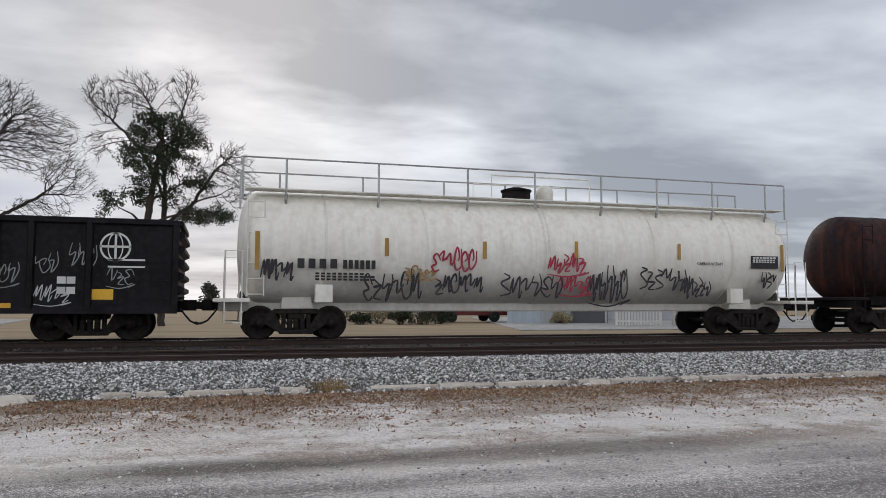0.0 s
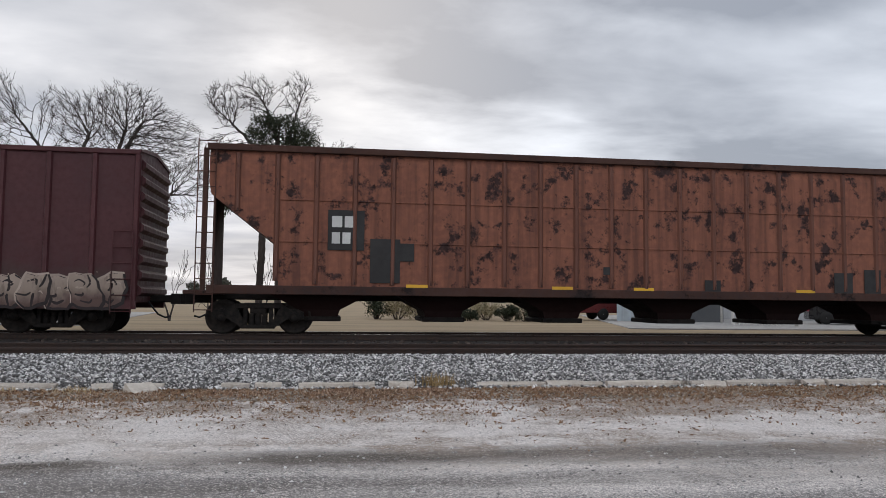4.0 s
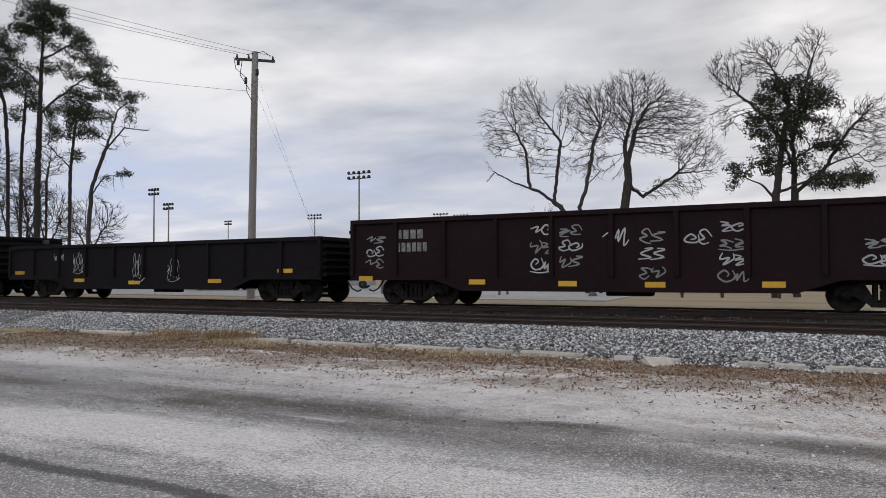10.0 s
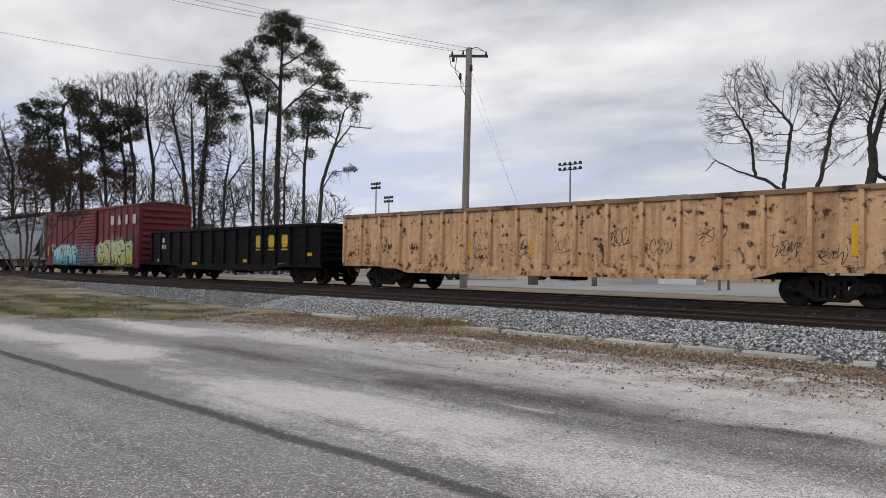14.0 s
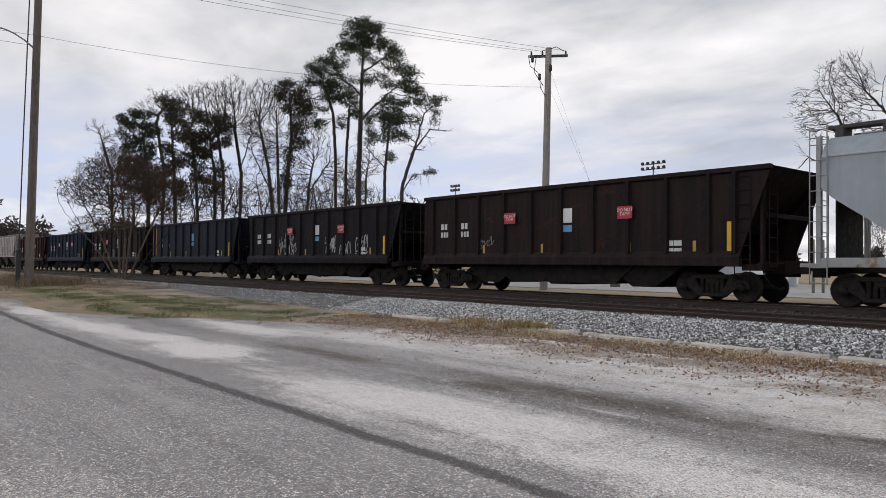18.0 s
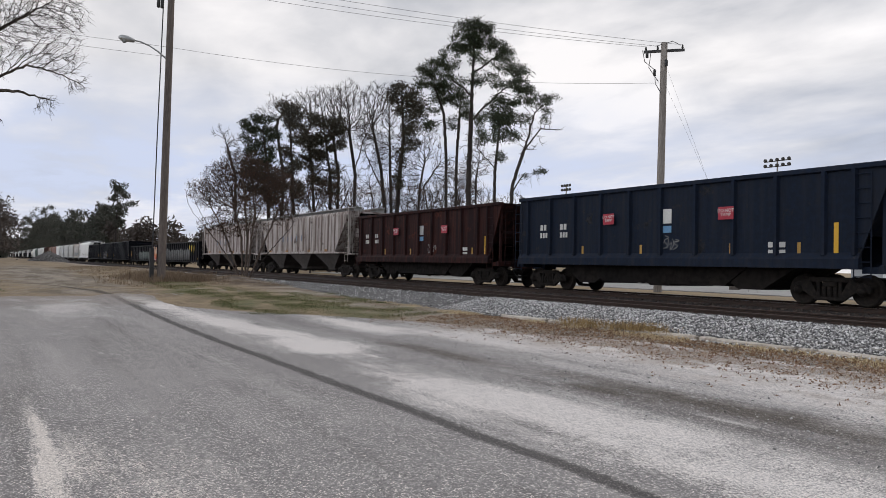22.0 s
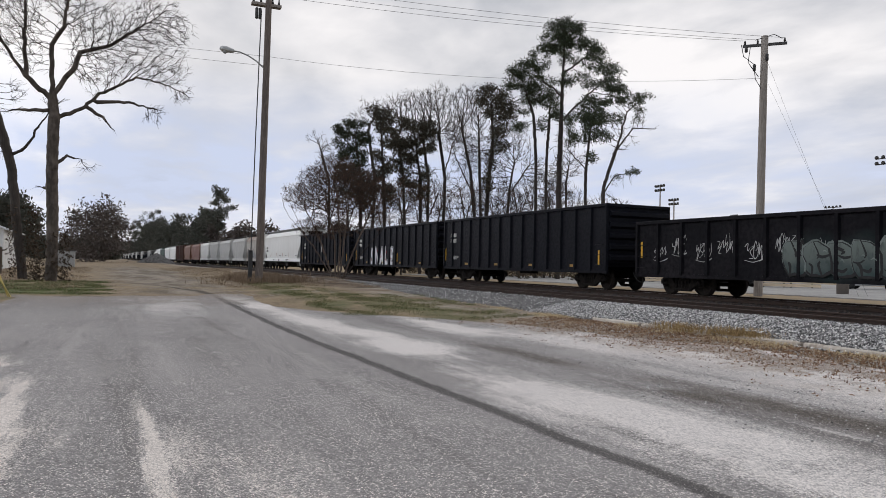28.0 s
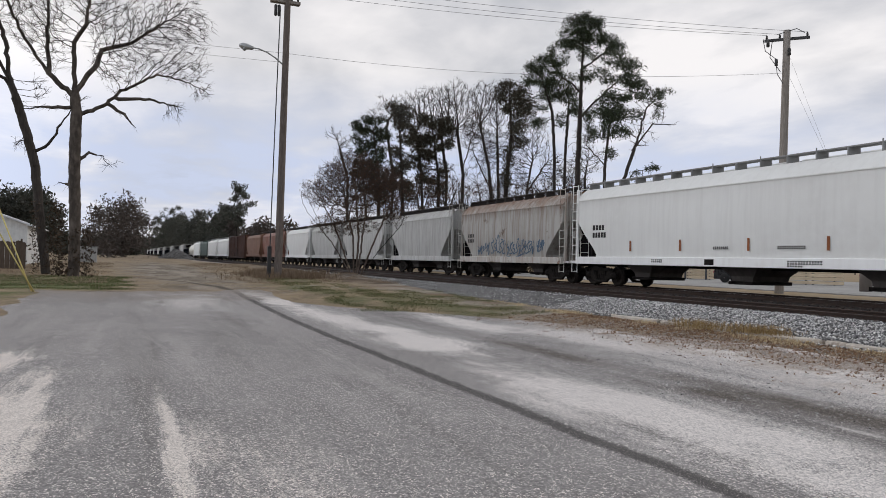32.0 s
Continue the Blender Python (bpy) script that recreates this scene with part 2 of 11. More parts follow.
def rod(bm, p0, p1, r0, r1=None, n=8, caps=True):
    """A tapered round bar between two points."""
    p0, p1 = Vector(p0), Vector(p1)
    r1 = r0 if r1 is None else r1
    d = (p1 - p0).normalized()
    u = d.orthogonal().normalized()
    w = d.cross(u)
    rings = []
    for p, r in ((p0, r0), (p1, r1)):
        rings.append([bm.verts.new(p + (u * math.cos(a) + w * math.sin(a)) * r) for a in (2 * math.pi * i / n for i in range(n))])
    for i in range(n):
        f = bm.faces.new((rings[0][i], rings[0][(i + 1) % n], rings[1][(i + 1) % n], rings[1][i]))
        f.smooth = n > 6
    if caps:
        bm.faces.new(rings[0][::-1])
        bm.faces.new(rings[1])


def pipe(bm, pts, r, n=6):
    """One bent round bar along a line of points."""
    pts = [Vector(p) for p in pts]
    u, rings = None, []
    for i, p in enumerate(pts):
        d = (pts[min(i + 1, len(pts) - 1)] - pts[max(i - 1, 0)]).normalized()
        u = d.orthogonal().normalized() if u is None else (u - d * u.dot(d)).normalized()
        w = d.cross(u)
        rings.append([bm.verts.new(p + (u * math.cos(a) + w * math.sin(a)) * r) for a in (2 * math.pi * k / n for k in range(n))])
    for a, b in zip(rings, rings[1:]):
        for k in range(n):
            f = bm.faces.new((a[k], a[(k + 1) % n], b[(k + 1) % n], b[k]))
            f.smooth = n > 6
    bm.faces.new(rings[0][::-1])
    bm.faces.new(rings[-1])


def prism(bm, outline, a, b, axis="y"):
    """Extrudes a closed outline from a to b along an axis; the outline is in the two other axes, in order."""
    def at(p, s):
        return {"x": (s, p[0], p[1]), "y": (p[0], s, p[1]), "z": (p[0], p[1], s)}[axis]
    lo, hi = [bm.verts.new(at(p, a)) for p in outline], [bm.verts.new(at(p, b)) for p in outline]
    n = len(outline)
    for i in range(n):
        bm.faces.new((lo[i], lo[(i + 1) % n], hi[(i + 1) % n], hi[i]))
    bm.faces.new(lo[::-1])
    bm.faces.new(hi)


def lathe(bm, profile, center, axis="x", n=24):
    """Turns a profile of (along, radius) round an axis through center."""
    cx, cy, cz = center
    rings = []
    for s, r in profile:
        ring = []
        for i in range(n):
            a = 2 * math.pi * i / n
            c, d = r * math.cos(a), r * math.sin(a)
            ring.append(bm.verts.new({"x": (cx + s, cy + c, cz + d), "y": (cx + c, cy + s, cz + d), "z": (cx + c, cy + d, cz + s)}[axis]))
        rings.append(ring)
    for a, b in zip(rings, rings[1:]):
        for i in range(n):
            f = bm.faces.new((a[i], a[(i + 1) % n], b[(i + 1) % n], b[i]))
            f.smooth = True
    bm.faces.new(rings[0][::-1])
    bm.faces.new(rings[-1])


def mesh_of(name, bm, material):
    bmesh.ops.recalc_face_normals(bm, faces=bm.faces)
    me = bpy.data.meshes.new(name)
    bm.to_mesh(me)
    bm.free()
    me.materials.append(material)
    return me


def part(name, bm, material=None, parent=None, label="", at=None):
    """One mesh object, under a thing or a part; bm may be a ready mesh that is shared."""
    me = bm if isinstance(bm, bpy.types.Mesh) else mesh_of(name, bm, material)
    ob = new(name, me)
    ob.parent = parent
    if at is not None:
        ob.matrix_basis = at if isinstance(at, Matrix) else Matrix.Translation(at)
    if label:
        ob["label"] = label
    return ob


def sheet(name, verts, faces, material, smooth=False):
    me = bpy.data.meshes.new(name)
    me.from_pydata(verts, [], faces)
    me.materials.append(material)
    if smooth:
        me.polygons.foreach_set("use_smooth", [True] * len(me.polygons))
    me.update()
    return me


def step(a, b, v):
    s = min(1.0, max(0.0, (v - a) / (b - a)))
    return s * s * (3 - 2 * s)

# ---- the ground: one sheet ----
def verge(x):
    """Where the paved lot ends towards the track."""
    return 11.3 - 1.0 * step(10, 17, -x) - 5.0 * step(16, 24, -x) + 0.25 * noise.noise((x * 0.35, 3.1, 0.0)) + 0.12 * noise.noise((x * 1.7, 9.1, 0.0))


def ground_z(x, y):
    lx = -x
    if y > 12.0:
        return 0.30 + 0.12 * step(24, 30, y)
    z = 0.35 * step(14, 36, lx) + 0.25 * step(34, 70, lx) + 0.15 * step(70, 160, lx)
    z += 0.13 * step(9.2, 12, y) * (1 - step(14, 30, lx))
    z += 0.17 * step(18, 30, lx) * step(verge(x) - 0.2, verge(x) + 2.2, y) * (1 - step(60, 100, lx))
    z *= 1 - 0.6 * step(11.0, 12.0, y) * step(16, 30, lx) if y > 11 else 1
    # the low mound of earth under the crape myrtle
    return z + 0.26 * math.exp(-((x + 36.5) / 3.2) ** 2 - ((y - 10.4) / 0.9) ** 2)


def relief(x, y):
    return 0.012 * noise.noise((x * 0.8, y * 0.8, 0.0)) + 0.02 * noise.noise((x * 0.2, y * 0.2, 5.0)) * step(10, 30, abs(x) + max(0, y - 10))


XS = [-2500, -1300, -700, -420, -300, -230, -180, -150, -130, -115, -100, -90, -80, -72, -66] + [-60 + 0.6 * i for i in range(176)] + [48, 54, 62, 72, 85, 100, 130, 180, 300, 600, 1200, 2500]
YS = [-2500, -1000, -400, -200, -120, -80, -55, -40, -30, -24, -18, -14] + [-11 + 0.5 * i for i in range(47)] + [13, 14.5, 17, 20, 22.5, 24, 26, 28, 31, 35, 40, 48, 60, 80, 110, 160, 260, 500, 1000, 2500]


def grid_sheet(name, material, keep, lift=0.0, fine=1):
    verts, faces, ids = [], [], {}

    def vid(i, j):
        if (i, j) not in ids:
            x, y = XS[i], YS[j]
            ids[i, j] = len(verts)
            verts.append((x, y, ground_z(x, y) + (relief(x, y) if abs(x) < 80 and -20 < y < 60 else 0) + lift))
        return ids[i, j]
    for i in range(len(XS) - 1):
        for j in range(len(YS) - 1):
            if keep((XS[i] + XS[i + 1]) / 2, (YS[j] + YS[j + 1]) / 2):
                faces.append((vid(i, j), vid(i + 1, j), vid(i + 1, j + 1), vid(i, j + 1)))
    return sheet(name, verts, faces, material, True)


def node_kit(m):
    nt = m.node_tree
    nd, lk = nt.nodes, nt.links
    co = nd.new("ShaderNodeTexCoord")
    xyz = nd.new("ShaderNodeSeparateXYZ")
    lk.new(co.outputs["Object"], xyz.inputs[0])

    def tex(scale, detail=5.0, rough=0.55, stretch=(1, 1, 1)):
        mp = nd.new("ShaderNodeMapping")
        mp.inputs["Scale"].default_value = stretch
        lk.new(co.outputs["Object"], mp.inputs["Vector"])
        n = nd.new("ShaderNodeTexNoise")
        n.inputs["Scale"].default_value, n.inputs["Detail"].default_value, n.inputs["Roughness"].default_value = scale, detail, rough
        lk.new(mp.outputs[0], n.inputs["Vector"])
        return n.outputs[0]

    def span(v, a, b):
        n = nd.new("ShaderNodeMapRange")
        lk.new(v, n.inputs[0])
        n.inputs[1].default_value, n.inputs[2].default_value = a, b
        return n.outputs[0]

    def calc(op, a, b=0.0, clamp=False):
        n = nd.new("ShaderNodeMath")
        n.operation, n.use_clamp = op, clamp
        for i, q in enumerate((a, b)):
            if isinstance(q, (int, float)):
                n.inputs[i].default_value = q
            else:
                lk.new(q, n.inputs[i])
        return n.outputs[0]

    def mixc(f, a, b):
        n = nd.new("ShaderNodeMix")
        n.data_type, n.clamp_factor = "RGBA", True
        for s, v in ((n.inputs["Factor"], f), (n.inputs["A"], a), (n.inputs["B"], b)):
            if isinstance(v, (int, float)):
                s.default_value = v
            elif isinstance(v, tuple):
                s.default_value = (*v, 1.0)
            else:
                lk.new(v, s)
        return n.outputs["Result"]

    def blob(cx, cy, rx, ry, wob, soft=0.45):
        """A stain of elliptic shape with a ragged rim."""
        a = calc("POWER", calc("DIVIDE", calc("SUBTRACT", xyz.outputs[0], cx), rx), 2.0)
        b = calc("POWER", calc("DIVIDE", calc("SUBTRACT", xyz.outputs[1], cy), ry), 2.0)
        d = calc("ADD", calc("SQRT", calc("ADD", a, b)), calc("MULTIPLY", calc("SUBTRACT", wob, 0.5), 3.4))
        return span(d, 1.0 + soft / 2, 1.0 - soft)

    def cells(scale, stretch=(1, 1, 1)):
        """A random value for each small chip."""
        mp = nd.new("ShaderNodeMapping")
        mp.inputs["Scale"].default_value = stretch
        lk.new(co.outputs["Object"], mp.inputs["Vector"])
        n = nd.new("ShaderNodeTexVoronoi")
        n.inputs["Scale"].default_value = scale
        lk.new(mp.outputs[0], n.inputs["Vector"])
        sp = nd.new("ShaderNodeSeparateXYZ")
        lk.new(n.outputs["Color"], sp.inputs[0])
        return sp.outputs[0]

    return nd, lk, xyz, tex, span, calc, mixc, blob, cells


m_ground = bpy.data.materials.new("earth_and_dry_grass")
m_ground.use_nodes = True
nd, lk, xyz, tex, span, calc, mixc, blob, cells = node_kit(m_ground)
g_big, g_mid, g_fine = tex(0.09, 5.0), tex(0.7, 6.0), tex(9.0, 4.0, 0.6)
g_cell = cells(24.0)
g_col = mixc(span(g_mid, 0.40, 0.62), (0.275, 0.21, 0.135), (0.15, 0.115, 0.08))
g_col = mixc(span(g_fine, 0.45, 0.7), g_col, (0.34, 0.26, 0.17))
# the worn track verge: stony grey soil between dry grass
g_col = mixc(calc("MULTIPLY", span(xyz.outputs[1], 8.8, 10.2), calc("MULTIPLY", span(xyz.outputs[1], 12.4, 11.8), 0.55)), g_col, mixc(span(g_mid, 0.4, 0.65), mixc(g_cell, (0.16, 0.14, 0.12), (0.56, 0.53, 0.49)), mixc(g_cell, (0.10, 0.06, 0.035), (0.30, 0.20, 0.12))))
# green growth at the near left
g_green = calc("MULTIPLY", calc("MAXIMUM", blob(-27.5, 6.9, 8.5, 1.1, tex(0.5, 4.0)), blob(-22.5, 9.2, 4.5, 1.9, tex(0.6, 4.0))), span(g_mid, 0.38, 0.58))
g_col = mixc(calc("MULTIPLY", g_green, 0.75), g_col, mixc(span(g_fine, 0.4, 0.7), (0.105, 0.115, 0.052), (0.20, 0.185, 0.095)))
g_green2 = calc("MULTIPLY", blob(-31.5, -5.0, 5.5, 4.6, tex(0.5, 4.0)), 0.9)
g_col = mixc(g_green2, g_col, mixc(span(g_fine, 0.4, 0.7), (0.075, 0.105, 0.03), (0.14, 0.14, 0.055)))
# bare brown earth under the shrub
g_col = mixc(calc("MULTIPLY", blob(-36.0, 10.3, 4.6, 1.1, tex(0.9, 3.0)), 0.9), g_col, mixc(g_cell, (0.06, 0.044, 0.034), (0.12, 0.085, 0.062)))
# the dirt drive and lot beyond the pavement
g_drive = calc("MULTIPLY", calc("MULTIPLY", span(xyz.outputs[0], -26.0, -30.0), span(xyz.outputs[0], -130.0, -80.0)), blob(-55.0, 3.0, 34.0, 2.6, tex(0.45, 6.0, 0.65)))
g_col = mixc(calc("MULTIPLY", g_drive, 0.75), g_col, mixc(span(tex(0.45, 8.0, 0.72, (0.5, 1.6, 1)), 0.43, 0.57), mixc(g_cell, (0.23, 0.20, 0.165), (0.40, 0.355, 0.30)), mixc(g_cell, (0.08, 0.066, 0.053), (0.19, 0.16, 0.13))))
# the seam's dark line runs on over the dirt and bends away
g_bend = calc("POWER", calc("MAXIMUM", calc("DIVIDE", calc("SUBTRACT", -27.0, xyz.outputs[0]), 6.0), 0.0), 2.0)
g_seam = calc("ABSOLUTE", calc("ADD", calc("ADD", calc("SUBTRACT", xyz.outputs[1], 3.78), calc("MULTIPLY", g_bend, 0.8)), calc("MULTIPLY", calc("SUBTRACT", g_mid, 0.5), 0.5)))
g_col = mixc(calc("MULTIPLY", calc("MULTIPLY", span(g_seam, 0.26, 0.10), 0.75), span(xyz.outputs[0], -39.0, -33.0)), g_col, (0.055, 0.047, 0.04))
# stones and gravel thrown over the drive
g_stone = calc("MULTIPLY", calc("MULTIPLY", span(cells(7.0), 0.86, 0.90), span(tex(0.45, 5.0), 0.48, 0.60)), calc("MULTIPLY", span(xyz.outputs[0], -24.0, -28.0), span(xyz.outputs[1], 11.0, 9.0)))
g_col = mixc(calc("MULTIPLY", g_stone, 0.7), g_col, mixc(g_cell, (0.13, 0.115, 0.10), (0.46, 0.43, 0.39)))
# mown straw-coloured field behind the track
g_field = span(xyz.outputs[1], 25.0, 29.0)
g_col = mixc(g_field, g_col, mixc(span(tex(0.25, 6.0, 0.6, (0.4, 2.0, 1)), 0.4, 0.65), (0.34, 0.26, 0.165), (0.25, 0.19, 0.12)))
g_b = nd["Principled BSDF"]
lk.new(g_col, g_b.inputs["Base Color"])
g_b.inputs["Roughness"].default_value, g_b.inputs["Specular IOR Level"].default_value = 0.95, 0.15
g_bp = nd.new("ShaderNodeBump")
g_bp.inputs["Strength"].default_value, g_bp.inputs["Distance"].default_value = 0.6, 0.04
lk.new(g_fine, g_bp.inputs["Height"])
lk.new(g_bp.outputs[0], g_b.inputs["Normal"])
ground = tagged(new("ground", grid_sheet("ground", m_ground, lambda x, y: True)), "straw-coloured dry grass and bare earth beside the railway", "ground", kind="structure")

# ---- the paved lot: old asphalt with gravel drifting over it ----
m_road = bpy.data.materials.new("worn_asphalt")
m_road.use_nodes = True
nd, lk, xyz, tex, span, calc, mixc, blob, cells = node_kit(m_road)
a_cell, a_cell2 = cells(112.0), cells(52.0)
a_chip = calc("ADD", calc("MULTIPLY", a_cell, 0.72), calc("MULTIPLY", a_cell2, 0.28))
a_fine, a_mid, a_big = tex(95.0, 2.0, 0.7), tex(1.3, 7.0, 0.65), tex(0.22, 5.0)
a_wob = tex(0.75, 9.0, 0.72)
a_ragged = calc("ADD", calc("MULTIPLY", a_wob, 0.55), calc("MULTIPLY", tex(1.1, 8.0, 0.7, (0.35, 1.8, 1)), 0.45))
a_col = mixc(span(a_chip, 0.15, 0.9), (0.122, 0.12, 0.121), (0.31, 0.304, 0.298))
a_col = mixc(span(a_big, 0.36, 0.66), a_col, mixc(span(a_chip, 0.15, 0.9), (0.155, 0.152, 0.152), (0.375, 0.368, 0.36)))
a_col = mixc(calc("MULTIPLY", span(a_mid, 0.50, 0.7), 0.45), a_col, (0.32, 0.315, 0.31))
a_streak = tex(1.0, 6.0, 0.62, (0.09, 1.5, 1))
a_col = mixc(calc("MULTIPLY", span(a_streak, 0.52, 0.68), 0.55), a_col, (0.085, 0.079, 0.073))
a_col = mixc(calc("MULTIPLY", span(a_streak, 0.46, 0.34), 0.35), a_col, (0.42, 0.41, 0.395))
a_dust = mixc(span(a_chip, 0.12, 0.85), (0.40, 0.39, 0.375), (0.88, 0.865, 0.84))


def grainy(f):
    """Breaks the rim of a drift up into single chips."""
    return span(calc("ADD", f, calc("MULTIPLY", calc("SUBTRACT", a_chip, 0.5), 0.75)), 0.20, 0.85)


# gravel shoulder towards the track
a_sh = calc("ADD", xyz.outputs[1], calc("MULTIPLY", calc("SUBTRACT", a_wob, 0.5), 2.2))
a_sh = calc("ADD", a_sh, calc("MULTIPLY", span(xyz.outputs[0], -9.0, 1.5), 2.3))
a_run = tex(1.0, 6.0, 0.6, (0.10, 1.3, 1))
a_shoulder = calc("MULTIPLY", span(calc("ADD", a_sh, calc("MULTIPLY", calc("SUBTRACT", a_run, 0.5), 3.0)), 7.6, 9.4), span(xyz.outputs[0], -21.0, -12.0))
a_col = mixc(calc("MULTIPLY", grainy(a_shoulder), 1.0), a_col, a_dust)
# brown trodden litter in patches near the kerb
a_pat = calc("MULTIPLY", span(calc("ADD", a_wob, calc("MULTIPLY", a_run, 0.5)), 0.64, 0.80), span(a_sh, 8.4, 10.4))
a_col = mixc(calc("MULTIPLY", grainy(a_pat), 0.8), a_col, mixc(a_cell, (0.10, 0.07, 0.046), (0.30, 0.225, 0.155)))
# trodden leaf bits on the shoulder
a_lit = cells(17.0, (1, 0.7, 1))
a_col = mixc(calc("MULTIPLY", calc("MULTIPLY", span(a_lit, 0.80, 0.84), span(a_sh, 8.0, 10.5)), 0.3), a_col, mixc(a_cell, (0.13, 0.075, 0.045), (0.27, 0.18, 0.11)))
# pale worn and sandy patches
a_brush = tex(1.6, 8.0, 0.7, (0.22, 2.0, 1))
a_sand = mixc(span(a_chip, 0.12, 0.85), (0.40, 0.375, 0.345), (0.82, 0.785, 0.735))
for bx, by, rx, ry, k in ((-6.3, 5.0, 3.4, 0.95, 0.92), (-2.2, 4.9, 3.4, 0.8, 0.8), (-13.2, 5.2, 2.2, 0.8, 1.2), (-18.0, 4.9, 3.4, 0.65, 0.9), (-23.0, 4.55, 3.6, 0.50, 0.95), (-26.5, 4.3, 2.2, 0.40, 0.9), (-15.8, 5.3, 2.0, 0.55, 0.9), (-16.5, 7.7, 2.8, 0.7, 0.95), (-13.0, 8.6, 3.0, 0.7, 0.7), (-6.6, 0.42, 2.3, 0.10, 1.6), (-5.9, 0.78, 1.5, 0.32, 0.8),
                          (-5.2, 1.2, 1.5, 0.5, 0.45), (-8.4, -0.95, 2.4, 0.42, 1.6), (-11.6, -1.5, 1.5, 0.5, 1.8), (-5.6, -0.85, 1.6, 0.35, 1.5), (-7.4, -0.35, 1.2, 0.15, 0.8), (-5.0, -1.9, 3.0, 0.8, 1.5), (-24.0, 2.0, 4.5, 1.3, 0.5), (-20.0, 1.0, 2.5, 0.5, 0.35), (-4.95, 6.38, 0.5, 0.07, 0.75), (8.0, 8.9, 9.0, 1.2, 0.6), (-2.0, 8.9, 7.0, 1.1, 0.6), (-8.0, 7.6, 2.2, 0.35, 0.4)):
    a_f = calc("MULTIPLY", blob(bx, by, rx, ry, a_ragged, 0.6), k)
    if by < 1.5:
        a_f = calc("MULTIPLY", a_f, span(a_brush, 0.36, 0.60))
    a_col = mixc(grainy(a_f), a_col, a_sand if by < 1.5 else a_dust)
# dark oily dips
for bx, by, rx, ry, k in ((-5.2, 6.95, 3.2, 0.42, 0.6), (0.5, 7.3, 2.4, 0.45, 0.5), (4.3, 7.3, 3.0, 0.5, 0.4), (-2.6, 7.25, 0.55, 0.16, 0.8), (-6.9, 6.5, 0.7, 0.18, 0.7), (-11.0, 6.7, 2.6, 0.3, 0.45), (-1.0, 6.3, 6.0, 0.4, 0.2), (7.0, 6.4, 4.0, 0.6, 0.25)):
    a_col = mixc(calc("MULTIPLY", blob(bx, by, rx, ry, a_ragged, 0.7), min(1.0, k * 1.9)), a_col, mixc(span(a_cell, 0.70, 0.95), (0.07, 0.060, 0.052), (0.33, 0.31, 0.28)))
# the tarred seam that runs the length of the lot
a_seam = calc("ABSOLUTE", calc("ADD", calc("SUBTRACT", xyz.outputs[1], 3.78), calc("MULTIPLY", calc("SUBTRACT", a_wob, 0.5), 0.22)))
a_col = mixc(calc("MULTIPLY", span(calc("ADD", a_seam, calc("MULTIPLY", calc("SUBTRACT", a_chip, 0.5), 0.06)), 0.135, 0.07), calc("MULTIPLY", span(xyz.outputs[0], 3.0, 0.0), span(a_fine, 0.72, 0.5))), a_col, (0.066, 0.063, 0.062))
# dirt drifting over the worn west end
a_dirt = calc("ADD", calc("SUBTRACT", -21.5, xyz.outputs[0]), calc("MULTIPLY", calc("SUBTRACT", a_wob, 0.5), 14.0))
a_col = mixc(calc("MULTIPLY", grainy(span(a_dirt, 0.5, 6.5)), 0.8), a_col, mixc(a_cell, (0.15, 0.132, 0.115), (0.33, 0.30, 0.265)))
a_b = nd["Principled BSDF"]
a_warm = nd.new("ShaderNodeVectorMath")
a_warm.operation = "MULTIPLY"
lk.new(a_col, a_warm.inputs[0])
a_warm.inputs[1].default_value = (1.10, 1.045, 1.02)
lk.new(a_warm.outputs[0], a_b.inputs["Base Color"])
a_b.inputs["Roughness"].default_value, a_b.inputs["Specular IOR Level"].default_value = 0.86, 0.3
a_bp = nd.new("ShaderNodeBump")
a_bp.inputs["Strength"].default_value, a_bp.inputs["Distance"].default_value = 0.55, 0.012
lk.new(a_chip, a_bp.inputs["Height"])
lk.new(a_bp.outputs[0], a_b.inputs["Normal"])
def west_edge(y):
    """Where the pavement ends at the far end of the lot."""
    return -27.4 - 1.2 * step(2.0, 5.0, y) + 0.5 * noise.noise((y * 0.9, 1.3, 2.0)) + 0.3 * noise.noise((y * 2.7, 4.3, 2.0))


def south_edge(x):
    return -9.0 + 6.6 * step(12.5, 17.5, -x) + 0.5 * noise.noise((x * 0.5, 7.7, 0.0)) + 0.2 * noise.noise((x * 1.9, 2.7, 0.0))


r_verts, r_faces = [], []
NX, NY = 260, 56
for i in range(NX + 1):
    for j in range(NY + 1):
        x = -30.5 + 76 * i / NX
        lo, hi = south_edge(x), verge(x) - 0.45
        y = lo + (hi - lo) * j / NY
        if x < -22:
            x = max(x, west_edge(y)) if i else west_edge(y)
        r_verts.append((x, y, ground_z(x, y) + relief(x, y) + 0.007))
for i in range(NX):
    for j in range(NY):
        a = i * (NY + 1) + j
        if abs(r_verts[a][0] - r_verts[a + NY + 1][0]) > 1e-4:
            r_faces.append((a, a + NY + 1, a + NY + 2, a + 1))
road = tagged(new("road", sheet("road", r_verts, r_faces, m_road, True)), "worn grey asphalt lot with pale gravel drifts", "road", kind="structure")

